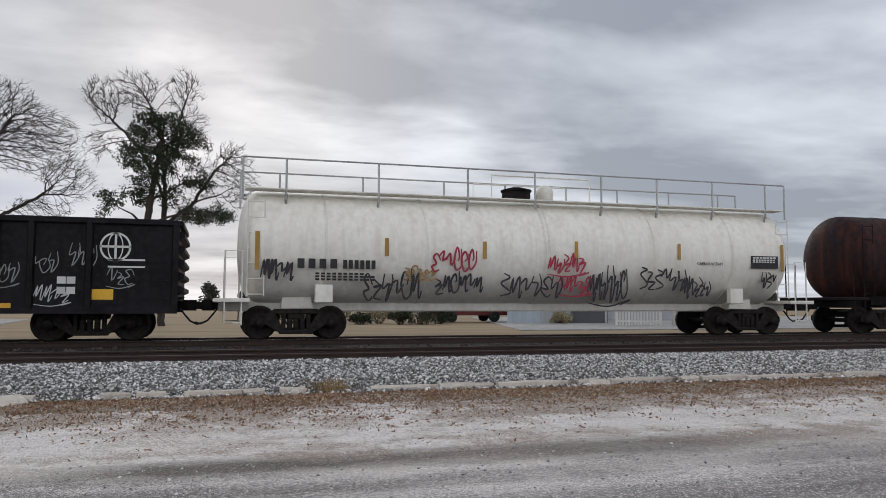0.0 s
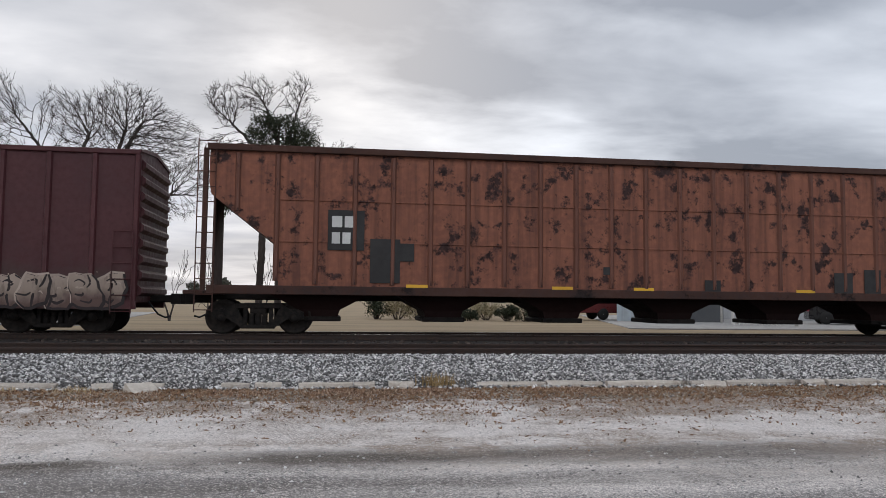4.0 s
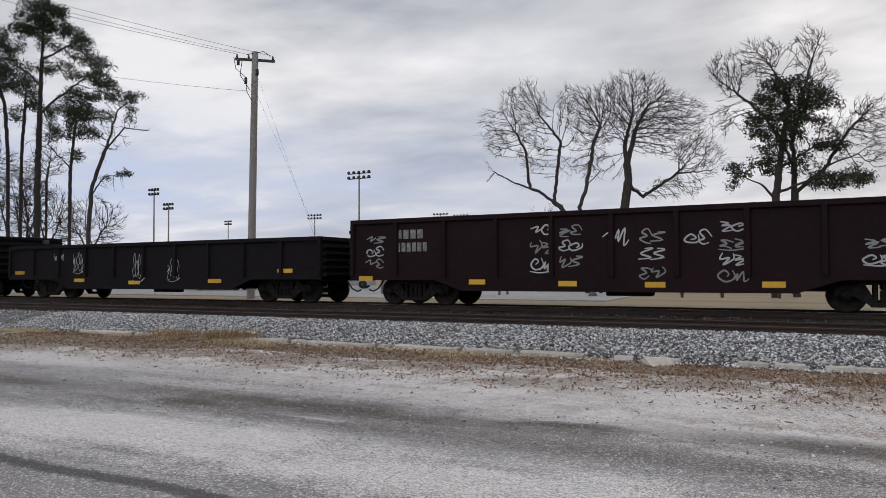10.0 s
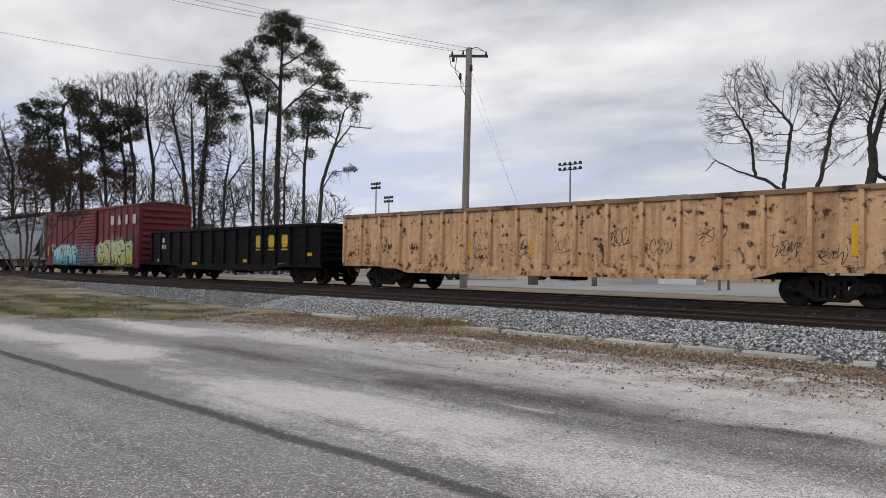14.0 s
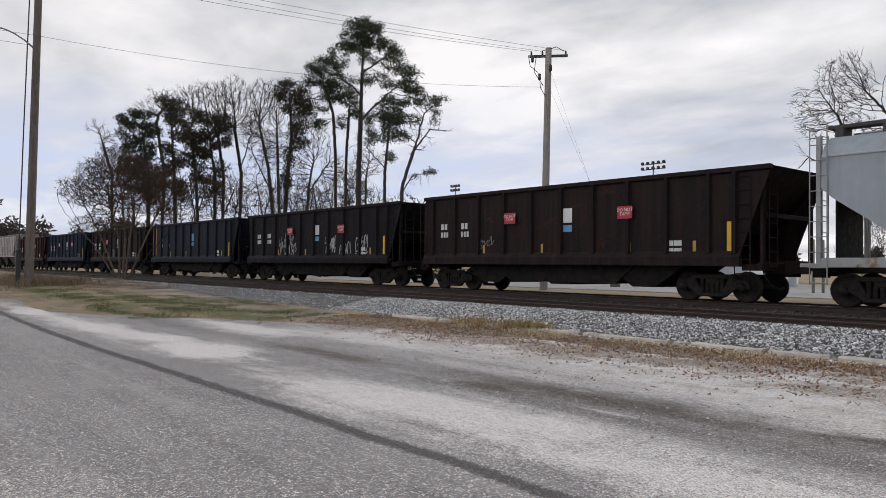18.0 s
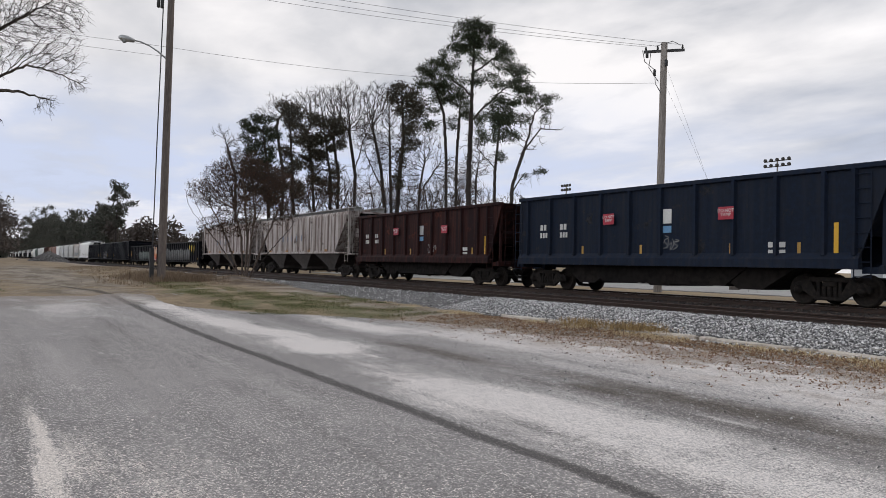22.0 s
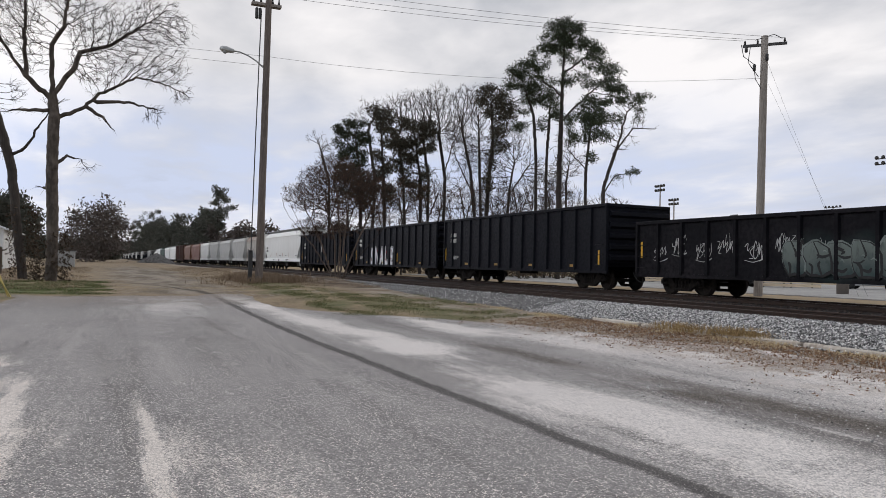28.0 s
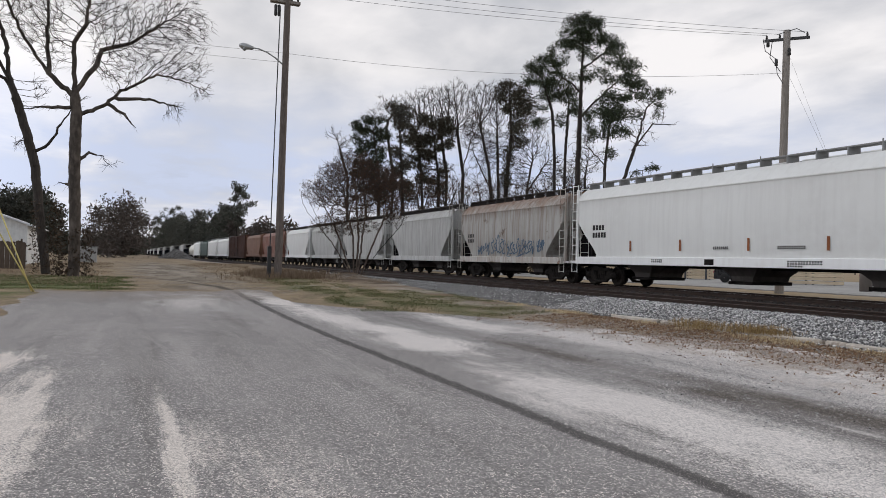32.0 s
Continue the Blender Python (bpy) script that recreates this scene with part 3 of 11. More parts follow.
# ---- ballast bed, ties and rails of the two tracks ----
m_bed = surface("ballast_bed", (0.11, 0.105, 0.10), (0.07, 0.067, 0.065), (0.24, 0.23, 0.22), rough=0.95, grain=26.0, patch=3.0, bump=0.9)
m_oldbed = surface("old_ballast", (0.030, 0.024, 0.022), (0.020, 0.017, 0.016), (0.05, 0.04, 0.036), rough=0.95, grain=22.0, patch=1.5, bump=0.8)
bm = bmesh.new()
prism(bm, [(11.95, 0.10), (12.10, 0.20), (13.45, 0.455), (13.95, 0.485), (13.95, 0.1)], -420, 260, "x")
ballast = tagged(part("ballast", bm, m_bed), "pale grey crushed-stone ballast shoulder", "ballast", kind="structure")
bm = bmesh.new()
prism(bm, [(13.95, 0.1), (13.95, 0.47), (15.7, 0.47), (17.6, 0.40), (19.0, 0.455), (22.2, 0.455), (24.3, 0.30), (24.3, 0.1)], -420, 260, "x")
trackbed = tagged(part("trackbed", bm, m_oldbed), "dark dirty ballast between the rails", "ballast", kind="structure")
m_rail = surface("rusty_rail", (0.035, 0.021, 0.016), (0.023, 0.015, 0.012), (0.055, 0.032, 0.023), rough=0.75, grain=14.0, bump=0.2)
m_railtop = surface("worn_rail_head", (0.28, 0.26, 0.25), (0.20, 0.17, 0.15), rough=0.32, metal=0.9, grain=30.0, bump=0.02)
m_railtop_old = surface("rusted_rail_head", (0.075, 0.05, 0.042), (0.05, 0.034, 0.028), rough=0.7, metal=0.3, grain=30.0, bump=0.02)
RAIL_SHAPE = [(-0.07, -0.168), (0.07, -0.168), (0.07, -0.158), (0.012, -0.135), (0.009, -0.045), (0.034, -0.035), (0.036, -0.006), (-0.036, -0.006), (-0.034, -0.035), (-0.009, -0.045), (-0.012, -0.135), (-0.07, -0.158)]
for yy, top_m, what in ((TRACK_Y - 0.7525, m_railtop, "bright-topped steel running rail"), (TRACK_Y + 0.7525, m_railtop, "bright-topped steel running rail"), (SIDING_Y - 0.7525, m_railtop_old, "rust-brown rail of the siding"), (SIDING_Y + 0.7525, m_railtop_old, "rust-brown rail of the siding")):
    bm = bmesh.new()
    prism(bm, [(yy + a, RAIL_Z + b) for a, b in RAIL_SHAPE], -420, 260, "x")
    rail = tagged(part("rail", bm, m_rail), what, "rail", "rails")
    bm = bmesh.new()
    prism(bm, [(yy - 0.034, RAIL_Z - 0.006), (yy + 0.034, RAIL_Z - 0.006), (yy + 0.026, RAIL_Z), (yy - 0.026, RAIL_Z)], -420, 260, "x")
    part("rail_head", bm, top_m, rail)
m_tie = surface("creosoted_tie", (0.040, 0.029, 0.024), (0.025, 0.019, 0.017), (0.066, 0.05, 0.04), rough=0.9, grain=9.0, stretch=(8, 1, 1), bump=0.5)
bm = bmesh.new()
soft_box(bm, -0.115, 0.115, -1.3, 1.3, -0.17, 0.0, 0.015)
tie_mesh = mesh_of("tie", bm, m_tie)
for i in range(110):
    x = -38 + i * 0.56
    part("tie", tie_mesh, None, trackbed, at=Matrix.Translation((x + random.uniform(-0.03, 0.03), SIDING_Y, RAIL_Z - 0.138 - 0.01 * random.random())))

# ---- the train ----
HW = 1.56                     # half width of a car's side
CARS = []                     # (car, where its middle stands at 0 s)
AXLES = []


def run(t):
    """How far the train has come along the track after t seconds."""
    return 15.478 * t + 0.00438 * t * t + 0.000307 * t ** 3


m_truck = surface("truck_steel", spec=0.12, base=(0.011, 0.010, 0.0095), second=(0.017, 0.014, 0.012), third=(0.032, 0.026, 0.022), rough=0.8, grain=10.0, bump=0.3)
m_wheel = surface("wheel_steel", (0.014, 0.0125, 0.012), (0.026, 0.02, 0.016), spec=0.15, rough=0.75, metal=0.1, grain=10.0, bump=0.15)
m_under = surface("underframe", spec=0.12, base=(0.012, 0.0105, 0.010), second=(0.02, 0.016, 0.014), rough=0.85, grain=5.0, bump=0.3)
m_hose = surface("black_rubber", (0.012, 0.012, 0.012), rough=0.6, bump=0.05)
m_yellow = surface("reflector_yellow", (0.75, 0.42, 0.025), (0.58, 0.31, 0.03), rough=0.45, grain=20.0, bump=0.05)
m_white = surface("lettering_white", (0.62, 0.61, 0.58), (0.45, 0.44, 0.42), rough=0.7, grain=20.0, bump=0.0)
m_ylet = surface("lettering_yellow", (0.62, 0.42, 0.03), (0.50, 0.33, 0.03), rough=0.6, grain=20.0, bump=0.0)
m_dlet = surface("lettering_black", (0.03, 0.028, 0.027), rough=0.7, bump=0.0)
m_tag = surface("tag_white", (0.50, 0.50, 0.49), (0.36, 0.36, 0.36), rough=0.7, grain=25.0, bump=0.0)
m_tagk = surface("tag_black", (0.03, 0.026, 0.03), rough=0.7, bump=0.0)
m_tagr = surface("tag_red", (0.36, 0.03, 0.06), rough=0.7, bump=0.0)
m_chrome = surface("galvanised", (0.45, 0.45, 0.44), (0.32, 0.32, 0.32), rough=0.5, metal=0.5, bump=0.05)

# truck meshes, shared by all cars
R = 0.42
bm = bmesh.new()
SF = [(-1.12, 0.36), (-1.12, 0.52), (-0.98, 0.60), (-0.76, 0.60), (-0.55, 0.74), (0.55, 0.74), (0.76, 0.60), (0.98, 0.60), (1.12, 0.52), (1.12, 0.36), (0.72, 0.36), (0.40, 0.14), (-0.40, 0.14), (-0.72, 0.36)]
prism(bm, SF[:1] + SF[1:5] + [(-0.50, 0.60), (-0.34, 0.30), (-0.34, 0.14), (-0.40, 0.14), (-0.72, 0.36)], -0.06, 0.06, "y")
prism(bm, [(-a, b) for a, b in SF[:1] + SF[1:5] + [(-0.50, 0.60), (-0.34, 0.30), (-0.34, 0.14), (-0.40, 0.14), (-0.72, 0.36)]], -0.06, 0.06, "y")
soft_box(bm, -0.56, 0.56, -0.08, 0.08, 0.62, 0.75, 0.02)
soft_box(bm, -0.42, 0.42, -0.08, 0.08, 0.12, 0.22, 0.02)
soft_box(bm, -0.36, -0.26, -0.07, 0.07, 0.2, 0.64, 0.02)
soft_box(bm, 0.26, 0.36, -0.07, 0.07, 0.2, 0.64, 0.02)
me_side = mesh_of("side_frame", bm, m_truck)
bm = bmesh.new()
lathe(bm, [(0.06 * k / 2, 0.062 if k % 2 == 0 else 0.076) for k in range(11)], (0, 0, 0.22), "z", 10)
me_spring = mesh_of("spring", bm, m_truck)
bm = bmesh.new()
soft_box(bm, -0.2, 0.2, -1.05, 1.05, 0.5, 0.72, 0.03)
me_bolster = mesh_of("bolster", bm, m_truck)
bm = bmesh.new()
for s in (-1, 1):
    lathe(bm, [(-0.07 * s, 0.09), (-0.07 * s, R - 0.08), (-0.065 * s, R + 0.02), (-0.03 * s, R + 0.02), (-0.02 * s, R), (0.07 * s, R - 0.008), (0.072 * s, R - 0.06), (0.02 * s, R - 0.10), (0.035 * s, 0.16), (0.08 * s, 0.13), (0.08 * s, 0.05)], (0, 0.7525 * s, 0), "y", 18)
rod(bm, (0, -1.0, 0), (0, 1.0, 0), 0.075, None, 12)
for s in (-1, 1):
    for k in range(3):
        a = 2.1 * k
        rod(bm, (0.08 * math.cos(a), 0.83 * s, 0.08 * math.sin(a)), (0.08 * math.cos(a), 0.845 * s, 0.08 * math.sin(a)), 0.02, None, 6)
me_axle = mesh_of("wheelset", bm, m_wheel)
bm = bmesh.new()
lathe(bm, [(-0.10, 0.12), (0.0, 0.13), (0.06, 0.11), (0.10, 0.07), (0.11, 0.03)], (0, 0, 0), "y", 14)
me_bearing = mesh_of("bearing", bm, m_truck)
bm = bmesh.new()
soft_box(bm, -0.45, 0.15, -0.1, 0.1, 0.76, 0.95, 0.03)
prism(bm, [(0.1, -0.16), (0.34, -0.17), (0.42, -0.05), (0.3, 0.0), (0.3, 0.08), (0.42, 0.16), (0.30, 0.2), (0.1, 0.16)], 0.72, 0.99, "z")
me_coupler = mesh_of("coupler", bm, m_under)
bm = bmesh.new()
pipe(bm, [(0.0, -0.25, 0.78), (0.12, -0.27, 0.62), (0.25, -0.27, 0.46), (0.42, -0.24, 0.38), (0.55, -0.2, 0.42)], 0.026, 6)
me_hose = mesh_of("brake_hose", bm, m_hose)


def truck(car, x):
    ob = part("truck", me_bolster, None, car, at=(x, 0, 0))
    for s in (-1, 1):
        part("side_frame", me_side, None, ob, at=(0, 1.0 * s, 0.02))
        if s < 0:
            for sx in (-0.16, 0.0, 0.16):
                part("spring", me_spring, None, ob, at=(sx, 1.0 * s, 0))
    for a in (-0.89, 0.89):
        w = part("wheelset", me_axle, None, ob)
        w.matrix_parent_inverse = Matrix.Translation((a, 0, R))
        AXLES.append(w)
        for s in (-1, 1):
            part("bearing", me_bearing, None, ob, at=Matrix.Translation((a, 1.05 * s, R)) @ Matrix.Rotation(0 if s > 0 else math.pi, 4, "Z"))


def start_car(name, label, category, u0, u1, inset=1.75, plain=False):
    """An empty at the middle of the car on the rail tops, with trucks and couplers; u0, u1: the ends of its sides at 0 s."""
    car = tagged(new(name), label, category, "cars of the freight train")
    mid, half = (u0 + u1) / 2, (u1 - u0) / 2
    car.location = (mid, TRACK_Y, RAIL_Z)
    CARS.append((car, mid))
    for s in (-1, 1):
        truck(car, s * (half - inset))
        part("coupler", me_coupler, None, car, at=Matrix.Translation((s * (half + 0.42), 0, 0)) @ Matrix.Rotation(0 if s > 0 else math.pi, 4, "Z"))
        if not plain:
            part("brake_hose", me_hose, None, car, at=Matrix.Translation((s * half, 0, 0)) @ Matrix.Rotation(0 if s > 0 else math.pi, 4, "Z"))
    return car, half


def stack(bm, levels):
    """Closes a hull of rectangles (z, half length, half width) one over another."""
    rings = [[bm.verts.new((sx * hx, sy * hy, z)) for sx, sy in ((-1, -1), (1, -1), (1, 1), (-1, 1))] for z, hx, hy in levels]
    for a, b in zip(rings, rings[1:]):
        for i in range(4):
            bm.faces.new((a[i], a[(i + 1) % 4], b[(i + 1) % 4], b[i]))
    bm.faces.new(rings[0][::-1])
    bm.faces.new(rings[-1])


def ladder(car, x, y, z0, z1, m, w=0.46, axis="x"):
    bm = bmesh.new()
    for s in (-1, 1):
        a = (x + s * w / 2, y, z0) if axis == "x" else (x, y + s * w / 2, z0)
        rod(bm, a, (a[0], a[1], z1), 0.016, None, 6)
    n = max(2, int((z1 - z0) / 0.38))
    for i in range(n + 1):
        z = z0 + 0.05 + (z1 - z0 - 0.1) * i / n
        if axis == "x":
            rod(bm, (x - w / 2, y, z), (x + w / 2, y, z), 0.013, None, 6)
        else:
            rod(bm, (x, y - w / 2, z), (x, y + w / 2, z), 0.013, None, 6)
    return part("ladder", bm, m, car)


def grab(car, x, y, z, m, w=0.45):
    bm = bmesh.new()
    pipe(bm, [(x - w / 2, y + 0.06, z), (x - w / 2, y, z), (x + w / 2, y, z), (x + w / 2, y + 0.06, z)], 0.012, 6)
    return part("grab_iron", bm, m, car)


def reflector(car, x, z, y=-HW - 0.004, w=0.1, h=0.55, m=None):
    bm = bmesh.new()
    soft_box(bm, x - w / 2, x + w / 2, y - 0.008, y, z - h / 2, z + h / 2, 0.003)
    part("reflector", bm, m or m_yellow, car, "yellow reflective strip")


def bars(car, x, z, rows, y=-HW - 0.004, m=None, name="lettering"):
    """Writing that stands as plain bars: rows of (count, bar width, bar height, gap), from the top down."""
    fine = bmesh.new()
    for n, w, h, gap in rows:
        for i in range(n):
            bm = fine if h < 0.12 else bmesh.new()
            quad_box(bm, x + i * (w + gap), x + i * (w + gap) + w, y - 0.004, y, z - h, z)
            if bm is not fine:
                part(name, bm, m or m_white, car)
        z -= h * 1.45
    if fine.verts:
        part("small_print", fine, m or m_white, car)
    else:
        fine.free()


def shapes(car, x, z, size, pitch, kinds, y=-HW - 0.004, m=None, name="emblem", under=0.0):
    """Plain emblem shapes in a row: ring, wedge, slab, hourglass."""
    s = size
    for i, k in enumerate(kinds):
        bm = bmesh.new()
        a = x + i * pitch
        if k == "ring":
            prism(bm, [(a + s * 0.15, z), (a + s * 0.7, z), (a + s * 0.85, z + s * 0.18), (a + s * 0.85, z + s * 0.82), (a + s * 0.7, z + s), (a + s * 0.15, z + s), (a, z + s * 0.82), (a, z + s * 0.18)], y - 0.004, y)
        elif k == "wedge":
            prism(bm, [(a, z), (a + s * 0.85, z), (a + s * 0.58, z + s), (a + s * 0.27, z + s)], y - 0.004, y)
        elif k == "slab":
            quad_box(bm, a + s * 0.1, a + s * 0.65, y - 0.004, y, z, z + s)
        else:
            prism(bm, [(a + s * 0.1, z), (a + s * 0.8, z), (a + s * 0.9, z + s * 0.5), (a + s * 0.8, z + s), (a + s * 0.1, z + s), (a, z + s * 0.5)], y - 0.004, y)
        if under:
            quad_box(bm, a, a + s * 0.85, y - 0.004, y, z - s * under - s * 0.12, z - s * under)
        part(name, bm, m or m_white, car)


def text(car, body, x, z, size, y=-HW - 0.004, m=None, slant=0.0, tight=1.0, name="lettering", align="LEFT", label=""):
    cu = bpy.data.curves.new(name, "FONT")
    cu.body, cu.size, cu.extrude, cu.shear, cu.space_character, cu.align_x, cu.resolution_u = body, size, 0.002, slant, tight, align, 2
    cu.space_line = 0.85
    tmp = bpy.data.objects.new(name, cu)
    me = bpy.data.meshes.new_from_object(tmp)
    bpy.data.objects.remove(tmp)
    me.materials.clear()
    me.materials.append(m or m_white)
    return part(name, me, None, car, label, at=Matrix.Translation((x, y, z)) @ Matrix.Rotation(math.pi / 2, 4, "X"))


# hooked and coiled strokes of spray pieces, none of them a letter
STROKES = (
    ([(0.0, 0.2), (0.35, 0.95), (0.3, 0.3), (0.75, 1.0), (0.7, 0.05), (1.0, 0.35)],),
    ([(0.1, 0.9), (0.62, 0.72), (0.15, 0.45), (0.85, 0.55), (0.3, 0.05), (0.9, 0.1)],),
    ([(0.5, 0.5), (0.7, 0.7), (0.4, 0.95), (0.08, 0.5), (0.4, 0.05), (0.95, 0.3), (0.85, 0.95)],),
    ([(0.0, 0.6), (0.5, 0.95), (0.5, 0.4), (1.0, 0.75)], [(0.05, 0.05), (0.5, 0.32), (0.95, 0.03)]),
    ([(0.2, 1.0), (0.1, 0.5), (0.6, 0.65), (0.4, 0.0), (0.95, 0.5), (0.8, 1.0)],),
    ([(0.05, 0.1), (0.9, 0.25), (0.2, 0.6), (0.95, 0.9), (0.4, 1.0)],),
    ([(0.9, 0.15), (0.5, 0.0), (0.15, 0.3), (0.55, 0.5), (0.2, 0.8), (0.6, 1.0), (0.95, 0.6)],))


def ribbon(bm, pts, y, width, blunt=0.55):
    """A flat painted stroke through smoothed points, thin at its ends."""
    fine = []
    n = len(pts)
    for i in range(n - 1):
        p0, p1, p2, p3 = (Vector(pts[max(0, min(n - 1, i + k))]) for k in (-1, 0, 1, 2))
        for k in range(4):
            t = k / 4
            fine.append(0.5 * (2 * p1 + (p2 - p0) * t + (2 * p0 - 5 * p1 + 4 * p2 - p3) * t * t + (3 * p1 - p0 - 3 * p2 + p3) * t ** 3))
    fine.append(Vector(pts[-1]))
    prev, m = None, len(fine)
    for i, p in enumerate(fine):
        d = fine[min(i + 1, m - 1)] - fine[max(i - 1, 0)]
        if d.length < 1e-5:
            continue
        w = Vector((-d.y, d.x)).normalized() * width * (blunt + (1 - blunt) * math.sin(math.pi * (i + 0.5) / m))
        cur = (bm.verts.new((p.x - w.x, y - 0.00002 * i, p.y - w.y)), bm.verts.new((p.x + w.x, y - 0.00002 * i, p.y + w.y)))
        if prev:
            bm.faces.new((prev[0], cur[0], cur[1], prev[1]))
        prev = cur


def scrawl(car, x, z, w, h, seed, m=None, y=-HW - 0.004, width=0.02, loops=5):
    """A quick spray-can scrawl of hooked strokes that spell nothing, at times with a swash below."""
    rng = random.Random(seed * 7 + 1)
    bm = bmesh.new()
    n = max(2, min(6, loops - 1))
    cw = w / n
    for k in range(n):
        cx = x + cw * (k + 0.5)
        a, lean = rng.uniform(0.7, 1.05), rng.uniform(-0.1, 0.35)
        line = [(px - 0.5, pz) for px, pz in STROKES[rng.randrange(len(STROKES))][0]]
        ribbon(bm, [(cx + cw * (px * 1.25 + lean * (pz - 0.5)) + rng.gauss(0, 0.05) * cw, z + h * (pz * a + rng.gauss(0, 0.06))) for px, pz in line], y, width * 0.75)
    if rng.random() < 0.45:
        ribbon(bm, [(x - 0.05 * w, z - 0.05 * h), (x + 0.5 * w, z - 0.16 * h), (x + 1.08 * w, z + 0.04 * h), (x + 0.8 * w, z - 0.12 * h)], y, width * 0.6)
    part("paint_scrawl", bm, m or m_tag, car)


def spray_fill(name, top, mid, low, z0, z1):
    """Sprayed paint that fades from a pale top to a deep foot, with mottled overspray."""
    m = bpy.data.materials.new(name)
    m.use_nodes = True
    nd, lk, xyz, tex, span, calc, mixc, blob, cells = node_kit(m)
    f = calc("ADD", span(xyz.outputs[2], z0, z1), calc("MULTIPLY", calc("SUBTRACT", tex(1.5, 5.0, 0.6), 0.5), 1.1))
    col = mixc(span(f, 0.45, 0.95), mixc(span(f, 0.1, 0.5), low, mid), top)
    col = mixc(calc("MULTIPLY", span(tex(7.0, 4.0, 0.6, (1, 1, 0.3)), 0.56, 0.70), 0.45), col, tuple(c * 0.4 for c in low))
    b = nd["Principled BSDF"]
    lk.new(col, b.inputs["Base Color"])
    b.inputs["Roughness"].default_value, b.inputs["Specular IOR Level"].default_value = 0.6, 0.25
    MATS[name] = m
    return m


def sprayed_piece(car, m, y):
    """A band of swollen, tightly packed shapes with rims, dark clefts, glints, dots and drips, over each paint cloud of a material."""
    for x0, x1, z0, z1, cell, ca, cb, rim, back, seed in SPRAYS.get(m.name, ()):
        rng = random.Random(seed * 31)
        key = m.name + "_%d" % seed
        dim = max(cb) <= 0.3
        pale = tuple(c * 1.4 + 0.03 for c in cb) if dim else tuple(min(0.80, 0.40 + 0.55 * c) for c in cb)
        m_rim = surface(key + "_rim", rim, rough=0.6, bump=0.0)
        m_pale = surface(key + "_halo", pale, cb, rough=0.6, patch=2.0, bump=0.0)
        m_fill = spray_fill(key + "_fill", tuple(0.45 * a + 0.55 * b for a, b in zip(cb, pale)), cb, ca, z0, z1)
        h = z1 - z0
        n = max(3, round((x1 - x0) / (h * 0.66)))
        w = (x1 - x0) / n
        k0 = min(1.0, h / 1.4)
        for k in range(n):
            yy = y - 0.012 * (k % 2)
            cx, hw, lean = x0 + w * (k + 0.5), w * rng.uniform(0.52, 0.66), rng.uniform(-0.24, 0.24)
            lo, hi = z0 + h * rng.uniform(0.0, 0.05), z1 - h * rng.uniform(0.0, 0.16)
            # an uneven, squarish outline
            rim_pts = []
            for i in range(16):
                a = 2 * math.pi * (i + 0.5) / 16
                p, q = math.cos(a), math.sin(a)
                f = 1.0 / max(abs(p), abs(q)) ** 0.75 * rng.uniform(0.84, 1.08)
                rim_pts.append(Vector((cx + hw * p * f * 0.94 + lean * w * q, (lo + hi) / 2 + (hi - lo) / 2 * max(-1.0, min(1.04, q * f)))))
            mid = Vector((cx, (lo + hi) / 2))
            for name, mm, dy, grow, dx, dz in (("paint_halo", m_pale, 0.0, 0.095 if k % 3 else 0.06, 0.0, 0.0), ("paint_outline", m_rim, 0.003, 0.07, 0.03, -0.035), ("paint_swell", m_fill, 0.006, 0.0, 0.0, 0.0)):
                bm = bmesh.new()
                vs = []
                for p in rim_pts:
                    e = p + (p - mid).normalized() * grow * k0
                    vs.append(bm.verts.new((e.x + dx, yy - dy, max(z0 - 0.03, e.y + dz))))
                c = bm.verts.new((mid.x, yy - dy, mid.y))
                for i in range(16):
                    bm.faces.new((vs[i], c, vs[(i + 1) % 16]))
                ob = part(name, bm, mm, car)
            # dark clefts that part the shape
            hh = hi - lo
            cuts = rng.sample(((( -0.1, 1.0), (0.05, 0.62), (0.0, 0.5)), ((0.15, 0.0), (0.05, 0.3), (0.1, 0.42)), ((0.55, 0.62), (0.2, 0.55), (0.05, 0.62)), ((-0.55, 0.4), (-0.2, 0.36), (-0.1, 0.45)), ((-0.25, 0.78), (-0.05, 0.84), (0.15, 0.74), (0.05, 0.66)), ((-0.2, 0.2), (0.0, 0.14), (0.2, 0.24)), ((0.3, 1.0), (0.32, 0.75), (0.22, 0.6)), ((-0.3, 0.0), (-0.28, 0.25), (-0.36, 0.36))), 4)
            for line in cuts:
                bm = bmesh.new()
                ribbon(bm, [(cx + w * px + lean * w * (2 * pz - 1) + rng.gauss(0, 0.03), max(z0, lo + hh * pz)) for px, pz in line], yy - 0.008, rng.uniform(0.03, 0.065) * k0, 0.35)
                part("paint_cleft", bm, m_rim, ob)
            bm = bmesh.new()
            for i in range(3):
                a = rng.uniform(-0.4, 0.3)
                b = rng.uniform(0.45, 0.92)
                ribbon(bm, [(cx + w * a, lo + hh * b), (cx + w * (a + 0.07), lo + hh * (b + 0.03)), (cx + w * (a + rng.uniform(0.1, 0.2)), lo + hh * (b + rng.uniform(-0.06, 0.03)))], yy - 0.010 - 0.0002 * i, 0.016, 0.4)
            for i in range(4):
                x, z = cx + w * rng.uniform(-0.5, 0.5), hi + h * rng.uniform(-0.25, 0.10)
                r = rng.uniform(0.012, 0.03)
                bm.faces.new([bm.verts.new((x + r * math.cos(t), yy - 0.0105, z + r * math.sin(t))) for t in (5.5, 4.4, 3.3, 2.2, 1.1, 0.0)])
            part("paint_glint", bm, m_pale, ob)


